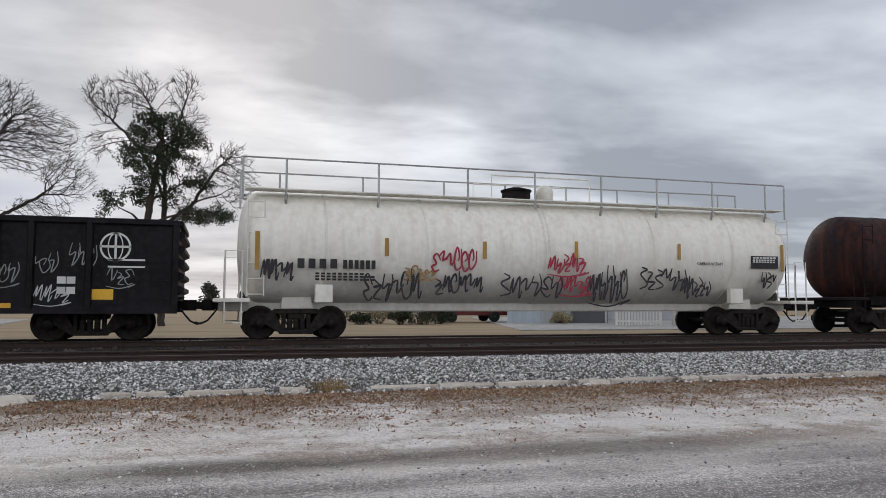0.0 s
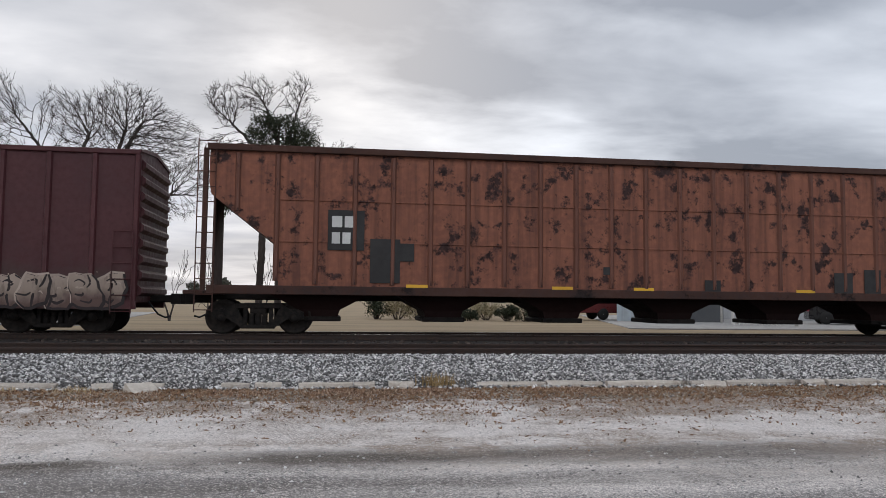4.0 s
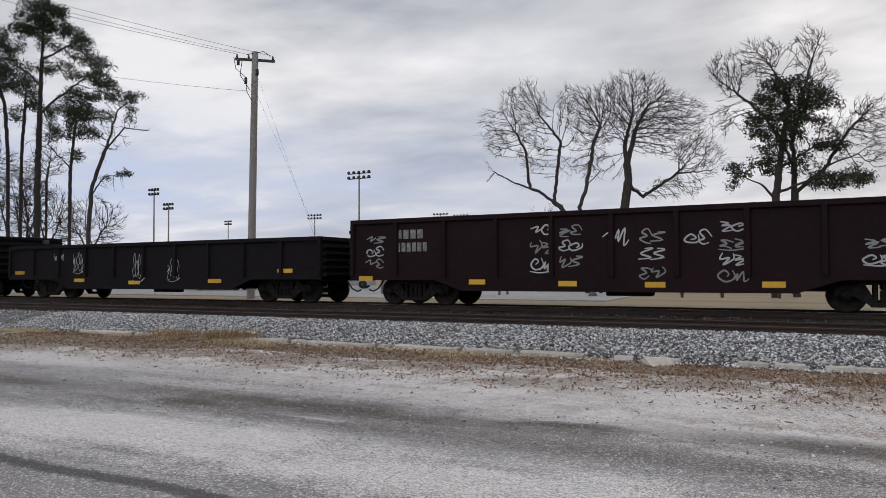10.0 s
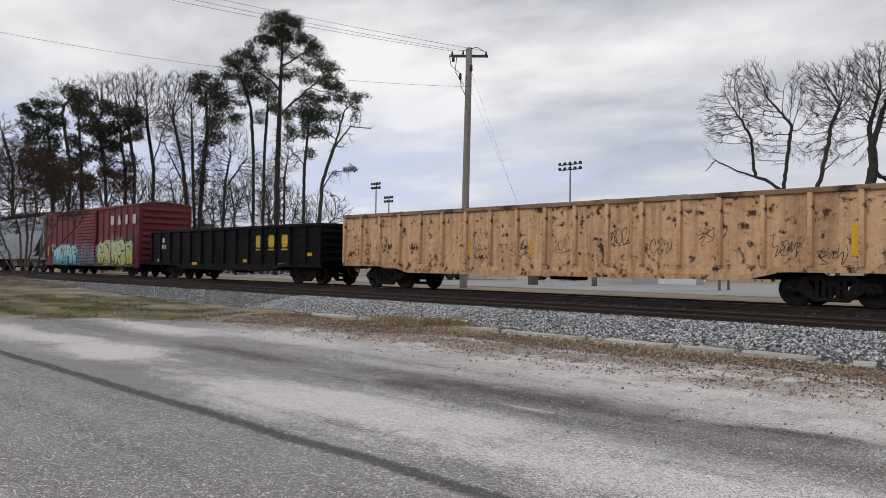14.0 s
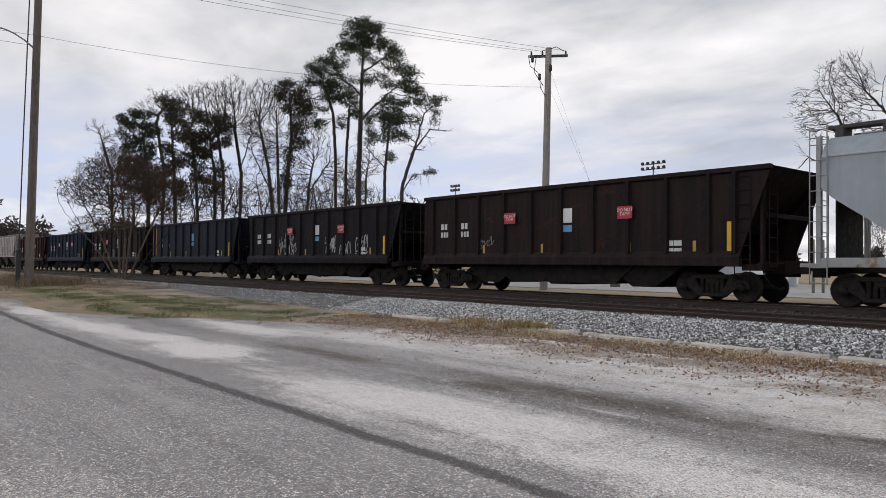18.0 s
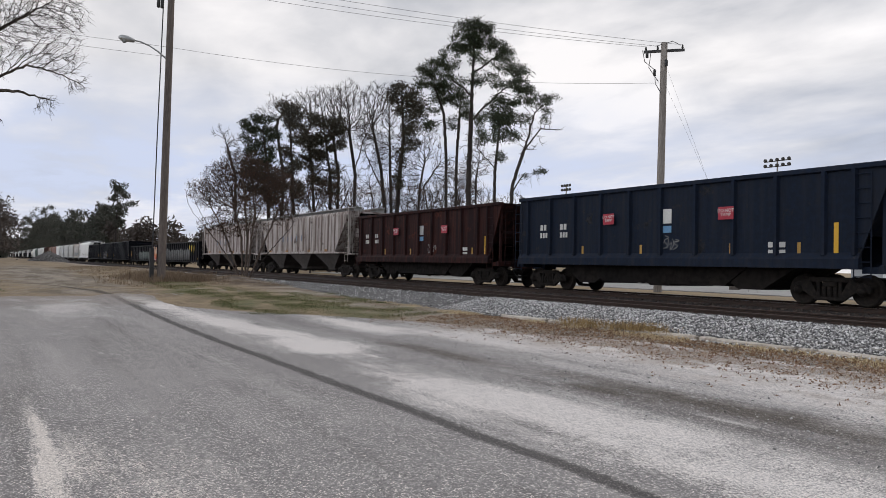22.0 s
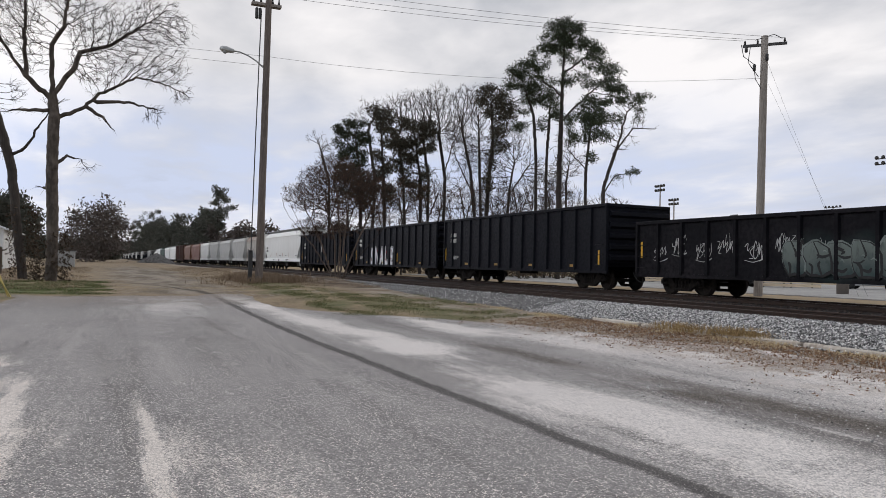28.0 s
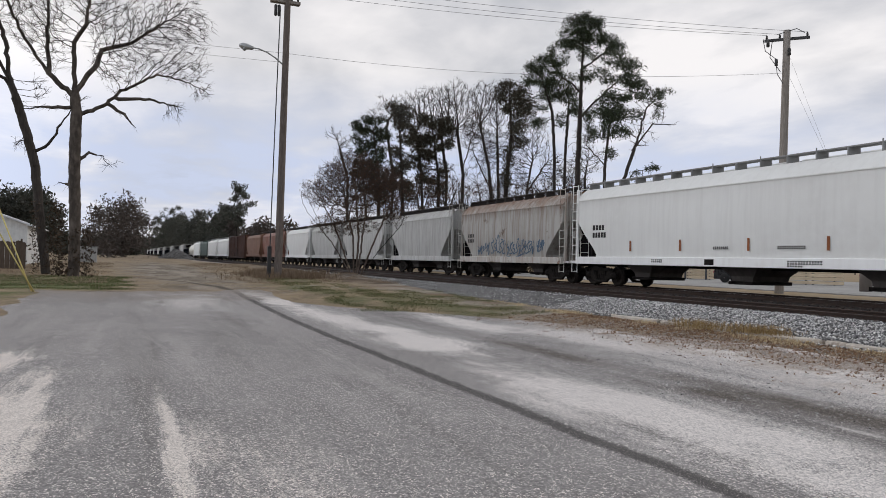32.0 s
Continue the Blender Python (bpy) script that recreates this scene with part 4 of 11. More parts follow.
def bubble_letter(car, body, x, z, size, coats, tilt=0.0, y=-HW):
    """One fat sprayed letter in coats of (swell, material), the widest first."""
    for k, (swell, m) in enumerate(coats):
        cu = bpy.data.curves.new("sprayed_letter", "FONT")
        cu.body, cu.size, cu.extrude, cu.offset, cu.resolution_u = body, size, 0.001, swell, 3
        tmp = bpy.data.objects.new("sprayed_letter", cu)
        me = bpy.data.meshes.new_from_object(tmp)
        bpy.data.objects.remove(tmp)
        me.materials.clear()
        me.materials.append(m)
        part("sprayed_letter", me, None, car, at=Matrix.Translation((x, y - 0.005 - 0.003 * k, z)) @ Matrix.Rotation(math.pi / 2, 4, "X") @ Matrix.Rotation(radians(tilt), 4, "Z") @ Matrix.Diagonal((0.64, 0.96, 1.0, 1.0)))


def posts(car, xs, z0, z1, m, w=0.11, d=0.06, name="side_post", hw=HW, far=True):
    bm = bmesh.new()
    prism(bm, [(-w / 2 - 0.02, 0.0), (-w / 2 + 0.01, -d), (w / 2 - 0.01, -d), (w / 2 + 0.02, 0.0)], z0, z1, "z")
    me = mesh_of(name, bm, m)
    for x in xs:
        part(name, me, None, car, at=(x, -hw, 0))
    if far:
        for x in xs:
            part(name, me, None, car, at=Matrix.Translation((x, hw, 0)) @ Matrix.Rotation(math.pi, 4, "Z"))


def corrugated(bm, face, out, z0, z1, n, a, b, axis):
    """One pressed sheet with n ribs that stand out of the plane `face`; out is signed."""
    line = []
    h = (z1 - z0) / n
    for i in range(n):
        z = z0 + h * i
        line += [(face, z + h * 0.16), (face + out, z + h * 0.36), (face + out, z + h * 0.64), (face, z + h * 0.84)]
    back = face - (0.02 if out > 0 else -0.02)
    outline = [(back, z0), (face, z0)] + line + [(face, z1), (back, z1)]
    if axis == "y":
        prism(bm, outline, a, b, "y")
    else:
        prism(bm, outline, a, b, "x")


def end_ribs(car, half, z0, z1, m, n=8, w=1.42, proud=0.09):
    for s in (-1, 1):
        bm = bmesh.new()
        corrugated(bm, (half + 0.004) * s, proud * s, z0, z1, n, -w, w, "y")
        part("end_panel", bm, m, car, "pressed steel end with horizontal ribs")


def boxcar(label, u0, u1, top, low, m, n_post=(7, 7), door=(-1.6, 1.6), plug=False, m_door=None, roof_m=None, m_end=None, door_low=None, sill_drop=0.0, two_leaf=False):
    car, half = start_car("boxcar", label, "boxcar", u0, u1, 2.0)
    eave = top
    bm = bmesh.new()
    prism(bm, [(-HW, low + 0.16), (HW, low + 0.16), (HW, eave - 0.06), (0.0, eave + 0.16), (-HW, eave - 0.06)], -half, half, "x")
    part("body", bm, m, car)
    bm = bmesh.new()
    for s in (-1, 1):
        soft_box(bm, -half, half, s * (HW - 0.02), s * (HW + 0.075), eave - 0.12, eave, 0.015)
    n = int(2 * half / 1.15)
    for i in range(n + 1):
        x = -half + 2 * half * i / n
        for s in (-1, 1):
            prism(bm, [(s * (HW + 0.06), eave), (s * (HW - 0.2), eave + 0.05), (0, eave + 0.2), (0, eave + 0.1), (s * (HW + 0.06), eave - 0.05)], x - 0.04, x + 0.04, "x")
    part("roof", bm, roof_m or m, car)
    for s in (-1, 1):
        bm = bmesh.new()
        prism(bm, [(-half, low + 0.2), (-half, low), (door[0] - 0.5, low), (door[0], low - sill_drop), (door[1], low - sill_drop), (door[1] + 0.5, low), (half, low), (half, low + 0.2)], s * (HW - 0.05), s * (HW + 0.045), "y")
        part("side_sill", bm, m, car)
    a, b = n_post
    xs = [-half + 0.06] + [-half + (door[0] + half) * (i + 1) / (a + 1) for i in range(a)] + [door[1] + (half - door[1]) * (i + 1) / (b + 1) for i in range(b)] + [half - 0.06]
    posts(car, xs, low + 0.2, eave - 0.12, m)
    z0, z1 = (door_low or low + 0.22), eave - 0.2
    dm = m_door or m
    leaves = ((door[0], (door[0] + door[1]) / 2 - 0.01), ((door[0] + door[1]) / 2 + 0.01, door[1])) if two_leaf else (door,)
    for d0, d1 in leaves:
        bm = bmesh.new()
        if plug:
            corrugated(bm, -HW - 0.075, -0.05, z0, z1, 16, d0, d1, "x")
            leaf = part("door", bm, dm, car, "plug door with close horizontal ribs")
        else:
            soft_box(bm, d0, d1, -HW - 0.075, -HW + 0.02, z0, z1, 0.01)
            leaf = part("door", bm, dm, car)
            for i in range(5):
                z = z0 + 0.04 + (z1 - z0 - 0.08) * i / 4
                bm = bmesh.new()
                soft_box(bm, d0 + 0.02, d1 - 0.02, -HW - 0.125, -HW - 0.074, z - 0.045, z + 0.045, 0.012)
                part("door_rail", bm, dm, leaf)
            for x in (d0 + 0.05, (d0 + d1) / 2, d1 - 0.05):
                bm = bmesh.new()
                soft_box(bm, x - 0.045, x + 0.045, -HW - 0.115, -HW - 0.074, z0, z1, 0.012)
                part("door_stile", bm, dm, leaf)
        for f in ((0.3, 0.7) if not plug else (0.96,)):
            bm = bmesh.new()
            x = d0 + (d1 - d0) * f
            rod(bm, (x, -HW - 0.14, z0 + 0.1), (x, -HW - 0.14, z1 - 0.1), 0.02, None, 8)
            soft_box(bm, x - 0.07, x + 0.07, -HW - 0.17, -HW - 0.1, z0 + 1.2, z0 + 1.45, 0.015)
            part("lock_rod", bm, dm, leaf)
    for z, nm in ((z0 - 0.07, "door_track"), (z1 + 0.03, "door_track")):
        bm = bmesh.new()
        soft_box(bm, door[0] - 0.2, min(half - 0.3, door[1] + (door[1] - door[0]) * 0.9), -HW - 0.13, -HW - 0.03, z, z + 0.07, 0.015)
        part(nm, bm, dm, car)
    end_ribs(car, half, low + 0.25, eave - 0.15, m_end or m, 9)
    ladder(car, half - 0.32, -HW - 0.09, low - 0.1, low + 1.9, m)
    for k in range(3):
        grab(car, -half + 0.35, -HW - 0.09, low + 0.35 + 0.45 * k, m)
    bm = bmesh.new()
    quad_box(bm, -half + 3.2, half - 3.2, -0.25, 0.25, low - 0.05, low + 0.2)
    soft_box(bm, -1.5, -0.2, -0.75, -0.35, low - 0.28, low + 0.1, 0.03)
    rod(bm, (0.6, -0.6, low - 0.12), (1.7, -0.6, low - 0.12), 0.17, None, 12)
    pipe(bm, [(-half + 3, -0.9, low - 0.02), (half - 3, -0.9, low - 0.06)], 0.02, 6)
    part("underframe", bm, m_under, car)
    sprayed_piece(car, m, -HW - 0.068)
    if m_door:
        sprayed_piece(car, m_door, -HW - 0.145)
    return car, half


def gondola(label, u0, u1, top, low, m, n_post=14, belly=0.0, load=None, m_end=None, m_top=None, inset=1.95):
    car, half = start_car("gondola", label, "gondola", u0, u1, inset)
    zf = low + 0.35
    sl = low + belly
    for s in (-1, 1):
        bm = bmesh.new()
        k = half - 3.4
        prism(bm, [(-half, top - 0.05), (-half, sl), (-k - 0.5, sl), (-k + 0.4, low), (k - 0.4, low), (k + 0.5, sl), (half, sl), (half, top - 0.05)], s * (HW - 0.05), s * HW, "y")
        part("side_wall", bm, m, car)
        bm = bmesh.new()
        soft_box(bm, -half, half, s * (HW - 0.11), s * (HW + 0.09), top - 0.14, top, 0.02)
        part("top_chord", bm, m_top or m, car)
        bm = bmesh.new()
        prism(bm, [(-half, sl + 0.16), (-half, sl), (-k - 0.5, sl), (-k + 0.4, low), (k - 0.4, low), (k + 0.5, sl), (half, sl), (half, sl + 0.16), (k + 0.5, sl + 0.16), (k - 0.4, low + 0.14), (-k + 0.4, low + 0.14), (-k - 0.5, sl + 0.16)], s * (HW - 0.02), s * (HW + 0.05), "y")
        part("side_sill", bm, m, car)
    bm = bmesh.new()
    quad_box(bm, -half, half, -HW + 0.05, HW - 0.05, zf, zf + 0.1)
    part("floor", bm, m, car)
    for s in (-1, 1):
        bm = bmesh.new()
        quad_box(bm, s * half, s * (half - 0.06), -HW + 0.05, HW - 0.05, low + 0.3, top - 0.02)
        soft_box(bm, s * half - 0.06, s * half + 0.1, -HW, HW, top - 0.15, top - 0.01, 0.02)
        part("end_wall", bm, m_end or m, car)
    end_ribs(car, half, low + 0.4, top - 0.2, m_end or m, 5, 1.5, 0.13)
    inner = list(n_post) if isinstance(n_post, tuple) else [-half + 2 * half * (i + 1) / (n_post + 1) for i in range(n_post)]
    xs = [-half + 0.07] + inner + [half - 0.07]
    posts(car, xs, sl + 0.1, top - 0.12, m, 0.13, 0.09)
    for s in (-1, 1):
        for k in range(3):
            grab(car, s * (half - 0.45), -HW - 0.13, sl + 0.35 + 0.42 * k, m)
    bm = bmesh.new()
    quad_box(bm, -half + 2.9, half - 2.9, -0.3, 0.3, low + 0.02, zf)
    soft_box(bm, -0.4, 0.8, -0.8, -0.4, low - 0.12, low + 0.3, 0.03)
    pipe(bm, [(-half + 3, -0.9, low + 0.1), (half - 3, -0.9, low + 0.06)], 0.02, 6)
    part("underframe", bm, m_under, car)
    if load:
        bm = bmesh.new()
        rng = random.Random(load)
        for i in range(90):
            x, y = rng.uniform(-half + 0.6, half - 0.6), rng.uniform(-1.2, 1.2)
            a, l = rng.uniform(-0.4, 0.4), rng.uniform(0.3, 1.2)
            z = top - 0.25 + rng.uniform(-0.25, 0.22)
            rod(bm, (x - l * math.cos(a), y - l * math.sin(a), z), (x + l * math.cos(a), y + l * math.sin(a), z + rng.uniform(-0.15, 0.15)), 0.13, 0.13, 4)
        quad_box(bm, -half + 0.2, half - 0.2, -1.4, 1.4, zf, top - 0.35)
        part("load", bm, surface("scrap_load", (0.06, 0.05, 0.045), (0.10, 0.08, 0.065), rough=0.9, grain=4.0, bump=0.5), car, "dark scrap heaped to the rim")
    sprayed_piece(car, m, -HW - 0.068)
    return car, half


def open_hopper(label, u0, u1, top, low, m, n_post=10, m_post=None, over=0.9):
    """A coal hopper: tall ribbed sides over a deep sill, ends sloped in under the rim."""
    car, half = start_car("coal_hopper", label, "hopper car", u0, u1, 1.1)
    h2 = half
    for s in (-1, 1):
        bm = bmesh.new()
        prism(bm, [(-h2 - 0.1, top), (-h2, low + 0.25), (h2, low + 0.25), (h2 + over, top)], s * (HW - 0.05), s * HW, "y")
        part("side_wall", bm, m, car)
        bm = bmesh.new()
        prism(bm, [(s * HW, low + 0.42), (s * (HW + 0.12), low + 0.25), (s * (HW + 0.12), low), (s * (HW - 0.1), low)], -h2 - 0.05, h2 + 0.05, "x")
        part("side_sill", bm, m, car)
        bm = bmesh.new()
        soft_box(bm, -h2 - 0.12, h2 + over, s * (HW - 0.1), s * (HW + 0.09), top - 0.12, top + 0.02, 0.02)
        part("top_chord", bm, m, car)
    bm = bmesh.new()
    prism(bm, [(-h2 - 0.1, top - 0.02), (-h2 + 0.1, low + 0.9), (h2 - 0.6, low + 0.9), (h2 + over, top - 0.02), (h2 + over - 0.06, top - 0.02), (h2 - 0.64, low + 0.96), (-h2 + 0.16, low + 0.96), (-h2 - 0.04, top - 0.02)], -HW + 0.06, HW - 0.06, "y")
    part("end_slope", bm, m, car)
    bm = bmesh.new()
    quad_box(bm, -h2 + 0.2, h2 - 0.6, -HW + 0.06, HW - 0.06, low + 0.9, top - 0.7)
    part("coal_load", bm, surface("coal", (0.018, 0.018, 0.019), rough=0.8, grain=12.0, bump=0.8), car, "black coal")
    bm = bmesh.new()
    prism(bm, [(-half + 3.6, low), (-half + 4.4, 0.42), (half - 4.4, 0.42), (half - 3.6, low)], -1.15, 1.15, "y")
    part("hopper_belly", bm, m_under, car)
    xs = [-h2 + 2 * h2 * (i + 0.35) / n_post for i in range(n_post)] + [h2 - 0.1]
    posts(car, xs, low + 0.35, top - 0.1, m_post or m, 0.12, 0.11)
    for s in (-1, 1):
        bm = bmesh.new()
        x = s * (h2 + (0.55 if s > 0 else 0.3))
        quad_box(bm, s * h2, x + s * 0.5, -0.3, 0.3, low - 0.2, low + 0.15)
        for yy in (-1.35, 1.35):
            soft_box(bm, x - 0.05, x + 0.05, yy - 0.06, yy + 0.06, low - 0.1, top - 0.15, 0.01)
            soft_box(bm, min(s * h2, x), max(s * h2, x), yy - 0.08, yy + 0.08, low - 0.12, low + 0.06, 0.01)
        soft_box(bm, x - 0.06, x + 0.06, -1.5, 1.5, low - 0.12, low + 0.1, 0.01)
        soft_box(bm, x - 0.05, x + 0.05, -1.4, 1.4, low + 1.3, low + 1.42, 0.01)
        part("end_frame", bm, m_post or m, car)
        ladder(car, s * (h2 + 0.12), -HW - 0.05, low - 0.25, top - 0.2, m_post or m, 0.44)
        ladder(car, x + s * 0.08, -0.95, low - 0.05, top - 0.3, m_post or m, 0.44, "y")
    bm = bmesh.new()
    for i in range(3):
        x = (i - 1) * half * 0.5
        prism(bm, [(x - half * 0.27, low + 0.25), (x - 0.4, 0.35), (x + 0.4, 0.35), (x + half * 0.27, low + 0.25)], -1.1, 1.1, "y")
    part("discharge_bay", bm, m_under, car)
    return car, half


def covered_hopper(label, u0, u1, top, low, m, ribs=0, cut=1.4, curved=True, bays=3, m_end=None, m_bay=None, m_trim=None, slope=True, walkway=True, notch=(0.0, 0.86), sill=0.16, deep=1.15, rib_w=0.07, m_walk=None, stout=False):
    car, half = start_car("covered_hopper" if walkway else "open_hopper", label, "hopper car", u0, u1, 1.2)
    m_end, m_trim, m_bay = m_end or m, m_trim or m, m_bay or m_under
    H = top - low
    lv = []
    for i in range(13):
        f = i / 12
        z = low + 0.02 + (H - 0.12) * f
        if curved:
            hy = HW * (0.965 + 0.035 * math.sin(math.pi * min(1.0, f * 1.15))) if f < 0.8 else HW * (1.0 - 0.34 * ((f - 0.8) / 0.2) ** 2)
            hx = half - cut * min(1.0, max(0.0, 0.56 - f) / 0.46) if slope else half - cut * max(0.0, 1.0 - abs(f - 0.42) / 0.42)
        else:
            hy = HW - 0.02 if f < 0.93 else HW - 0.12
            hx = half - cut * min(1.0, max(0.0, (notch[1] - f) / (notch[1] - notch[0])))
        lv.append((z, hx, hy))
    bm = bmesh.new()
    stack(bm, lv)
    if curved:
        bmesh.ops.recalc_face_normals(bm, faces=bm.faces)
        for f in bm.faces:
            f.smooth = abs(f.normal.x) < 0.5
        for e in bm.edges:
            e.smooth = e.calc_face_angle(0.0) < 0.4
    body = part("body", bm, m, car)
    for s in (-1, 1):
        bm = bmesh.new()
        soft_box(bm, -half, half, s * (HW - 0.1), s * (HW + 0.02), low - sill, low + sill, 0.015)
        part("side_sill", bm, m_trim, car)
    bm = bmesh.new()
    soft_box(bm, -half - 0.5, half + 0.5, -0.3, 0.3, low - 0.25, low, 0.03)
    part("centre_sill", bm, m_under, car)
    if curved:
        for s in (-1, 1):
            bm = bmesh.new()
            soft_box(bm, -half + 0.05, half - 0.05, s * (HW - 0.05), s * (HW + 0.012), low + H * 0.80, low + H * 0.815, 0.004)
            part("roof_seam", bm, m, car)
    if not walkway:
        for s in (-1, 1):
            bm = bmesh.new()
            soft_box(bm, -half - 0.05, half + 0.05, s * (HW - 0.08), s * (HW + 0.05), top - 0.16, top, 0.015)
            part("top_rail", bm, m_end, car)
        for fz in (0.33, 0.62):
            bm = bmesh.new()
            soft_box(bm, -half + cut, half - cut, -HW - 0.006, -HW + 0.04, low + H * fz, low + H * fz + 0.035, 0.008)
            part("panel_crease", bm, m, car)
    # roof walk on brackets, hatches along the middle
    bm = bmesh.new()
    thick, arm = (0.045, 0.10) if stout else (0.022, 0.022)
    for s in (-1, 1):
        for k in range(3):
            yy = s * (0.62 + 0.14 * k)
            soft_box(bm, -half - 0.1, half + 0.1, yy - 0.055, yy + 0.055, top + 0.17 - thick, top + 0.17 + thick, 0.004)
    for i in range(int(2 * half / 1.1) + 1):
        x = -half + 0.2 + 1.1 * i
        for s in (-1, 1):
            soft_box(bm, x - arm, x + arm, s * 0.5, s * 1.02, top - 0.12, top + 0.16, 0.008)
            if not stout and i % 2:
                rod(bm, (x, s * 1.0, top + 0.1), (x, s * 1.0, top + 0.26), 0.02, None, 6)
    if not walkway:
        bm.free()
        bm = bmesh.new()
        soft_box(bm, -half + 0.1, half - 0.1, -1.3, 1.3, top - 0.5, top - 0.3, 0.03)
    part("roof_walk" if walkway else "load", bm, (m_walk or m_trim) if walkway else m_under, car, "open steel grating walkway" if walkway else "dark load below the rim")
    bm = bmesh.new()
    for i in range(5):
        x = (i - 2) * half * 0.38
        soft_box(bm, x - half * 0.17, x + half * 0.17, -0.32, 0.32, top - 0.1, top + 0.08, 0.03)
    part("hatch", bm, m, car)
    if ribs:
        xs = [-half + cut * 0.12 + (2 * half - cut * 0.24) * (i + 0.5) / ribs for i in range(ribs)]
        bm = bmesh.new()
        prism(bm, [(-rib_w, 0.0), (-rib_w / 2, -0.05), (rib_w / 2, -0.05), (rib_w, 0.0)], 0.0, 1.0, "z")
        me = mesh_of("side_rib", bm, MATS.get("rib_" + m.name, m))
        for x in xs:
            z0 = low + 0.15
            if abs(x) > half - cut:
                z0 = low + (abs(x) - half + cut) / cut * H * 0.86 + 0.1
            part("side_rib", me, None, car, at=Matrix.Translation((x, -HW + 0.02, z0)) @ Matrix.Diagonal((1, 1, top - 0.22 - z0, 1)))
    for s in (-1, 1):
        bm = bmesh.new()
        for yy in (-1.42, 1.42):
            soft_box(bm, s * (half + 0.1) - 0.06, s * (half + 0.1) + 0.06, yy - 0.06, yy + 0.06, low - 0.1, top - 0.1, 0.01)
        soft_box(bm, min(s * (half - 0.3), s * (half + 0.55)), max(s * (half - 0.3), s * (half + 0.55)), -1.5, 1.5, low - 0.12, low - 0.02, 0.015)
        if s > 0:
            lathe(bm, [(-0.02, 0.26), (0.02, 0.26)], (half + 0.3, -0.9, low + 1.2), "x", 16)
        part("end_platform", bm, m_trim, car)
        bm = bmesh.new()
        quad_box(bm, min(s * (half - 0.06), s * half), max(s * (half - 0.06), s * half), -0.75, 0.75, low + 0.1, top - 0.2)
        part("end_bulkhead", bm, m_end, car)
        ladder(car, s * (half + 0.05), -HW - 0.03, low - 0.55, top + 0.1, m_trim, 0.42)
        ladder(car, s * (half + 0.16), -1.0, low - 0.1, top, m_trim, 0.42, "y")
    for i in range(bays):
        x = (i - (bays - 1) / 2) * (2 * half - 2.2) / bays
        w = (2 * half - 2.6) / bays / 2 if not curved else min(1.15, (2 * half - 2.6) / bays / 2)
        bm = bmesh.new()
        rings = [[bm.verts.new((x + sx * a, sy * b, z)) for sx, sy in ((-1, -1), (1, -1), (1, 1), (-1, 1))]
                 for z, a, b in ((low + 0.08, w, deep), (0.62, 0.52, deep * 0.72), (0.44, 0.46, deep * 0.70))]
        bm.faces.new(rings[0][::-1])
        bm.faces.new(rings[-1])
        for p, q in zip(rings, rings[1:]):
            for k in range(4):
                bm.faces.new((p[k], p[(k + 1) % 4], q[(k + 1) % 4], q[k]))
        bmesh.ops.recalc_face_normals(bm, faces=bm.faces)
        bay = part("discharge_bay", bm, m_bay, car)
        bm = bmesh.new()
        soft_box(bm, x - 0.55, x + 0.55, -deep * 0.8, deep * 0.8, 0.33, 0.45, 0.02)
        rod(bm, (x - 0.3, -deep * 0.8 - 0.16, 0.40), (x - 0.3, deep * 0.8, 0.40), 0.035, None, 8)
        part("outlet_gate", bm, m_under, bay, "dark steel outlet gate")
    sprayed_piece(car, m, -HW - 0.012)
    return car, half


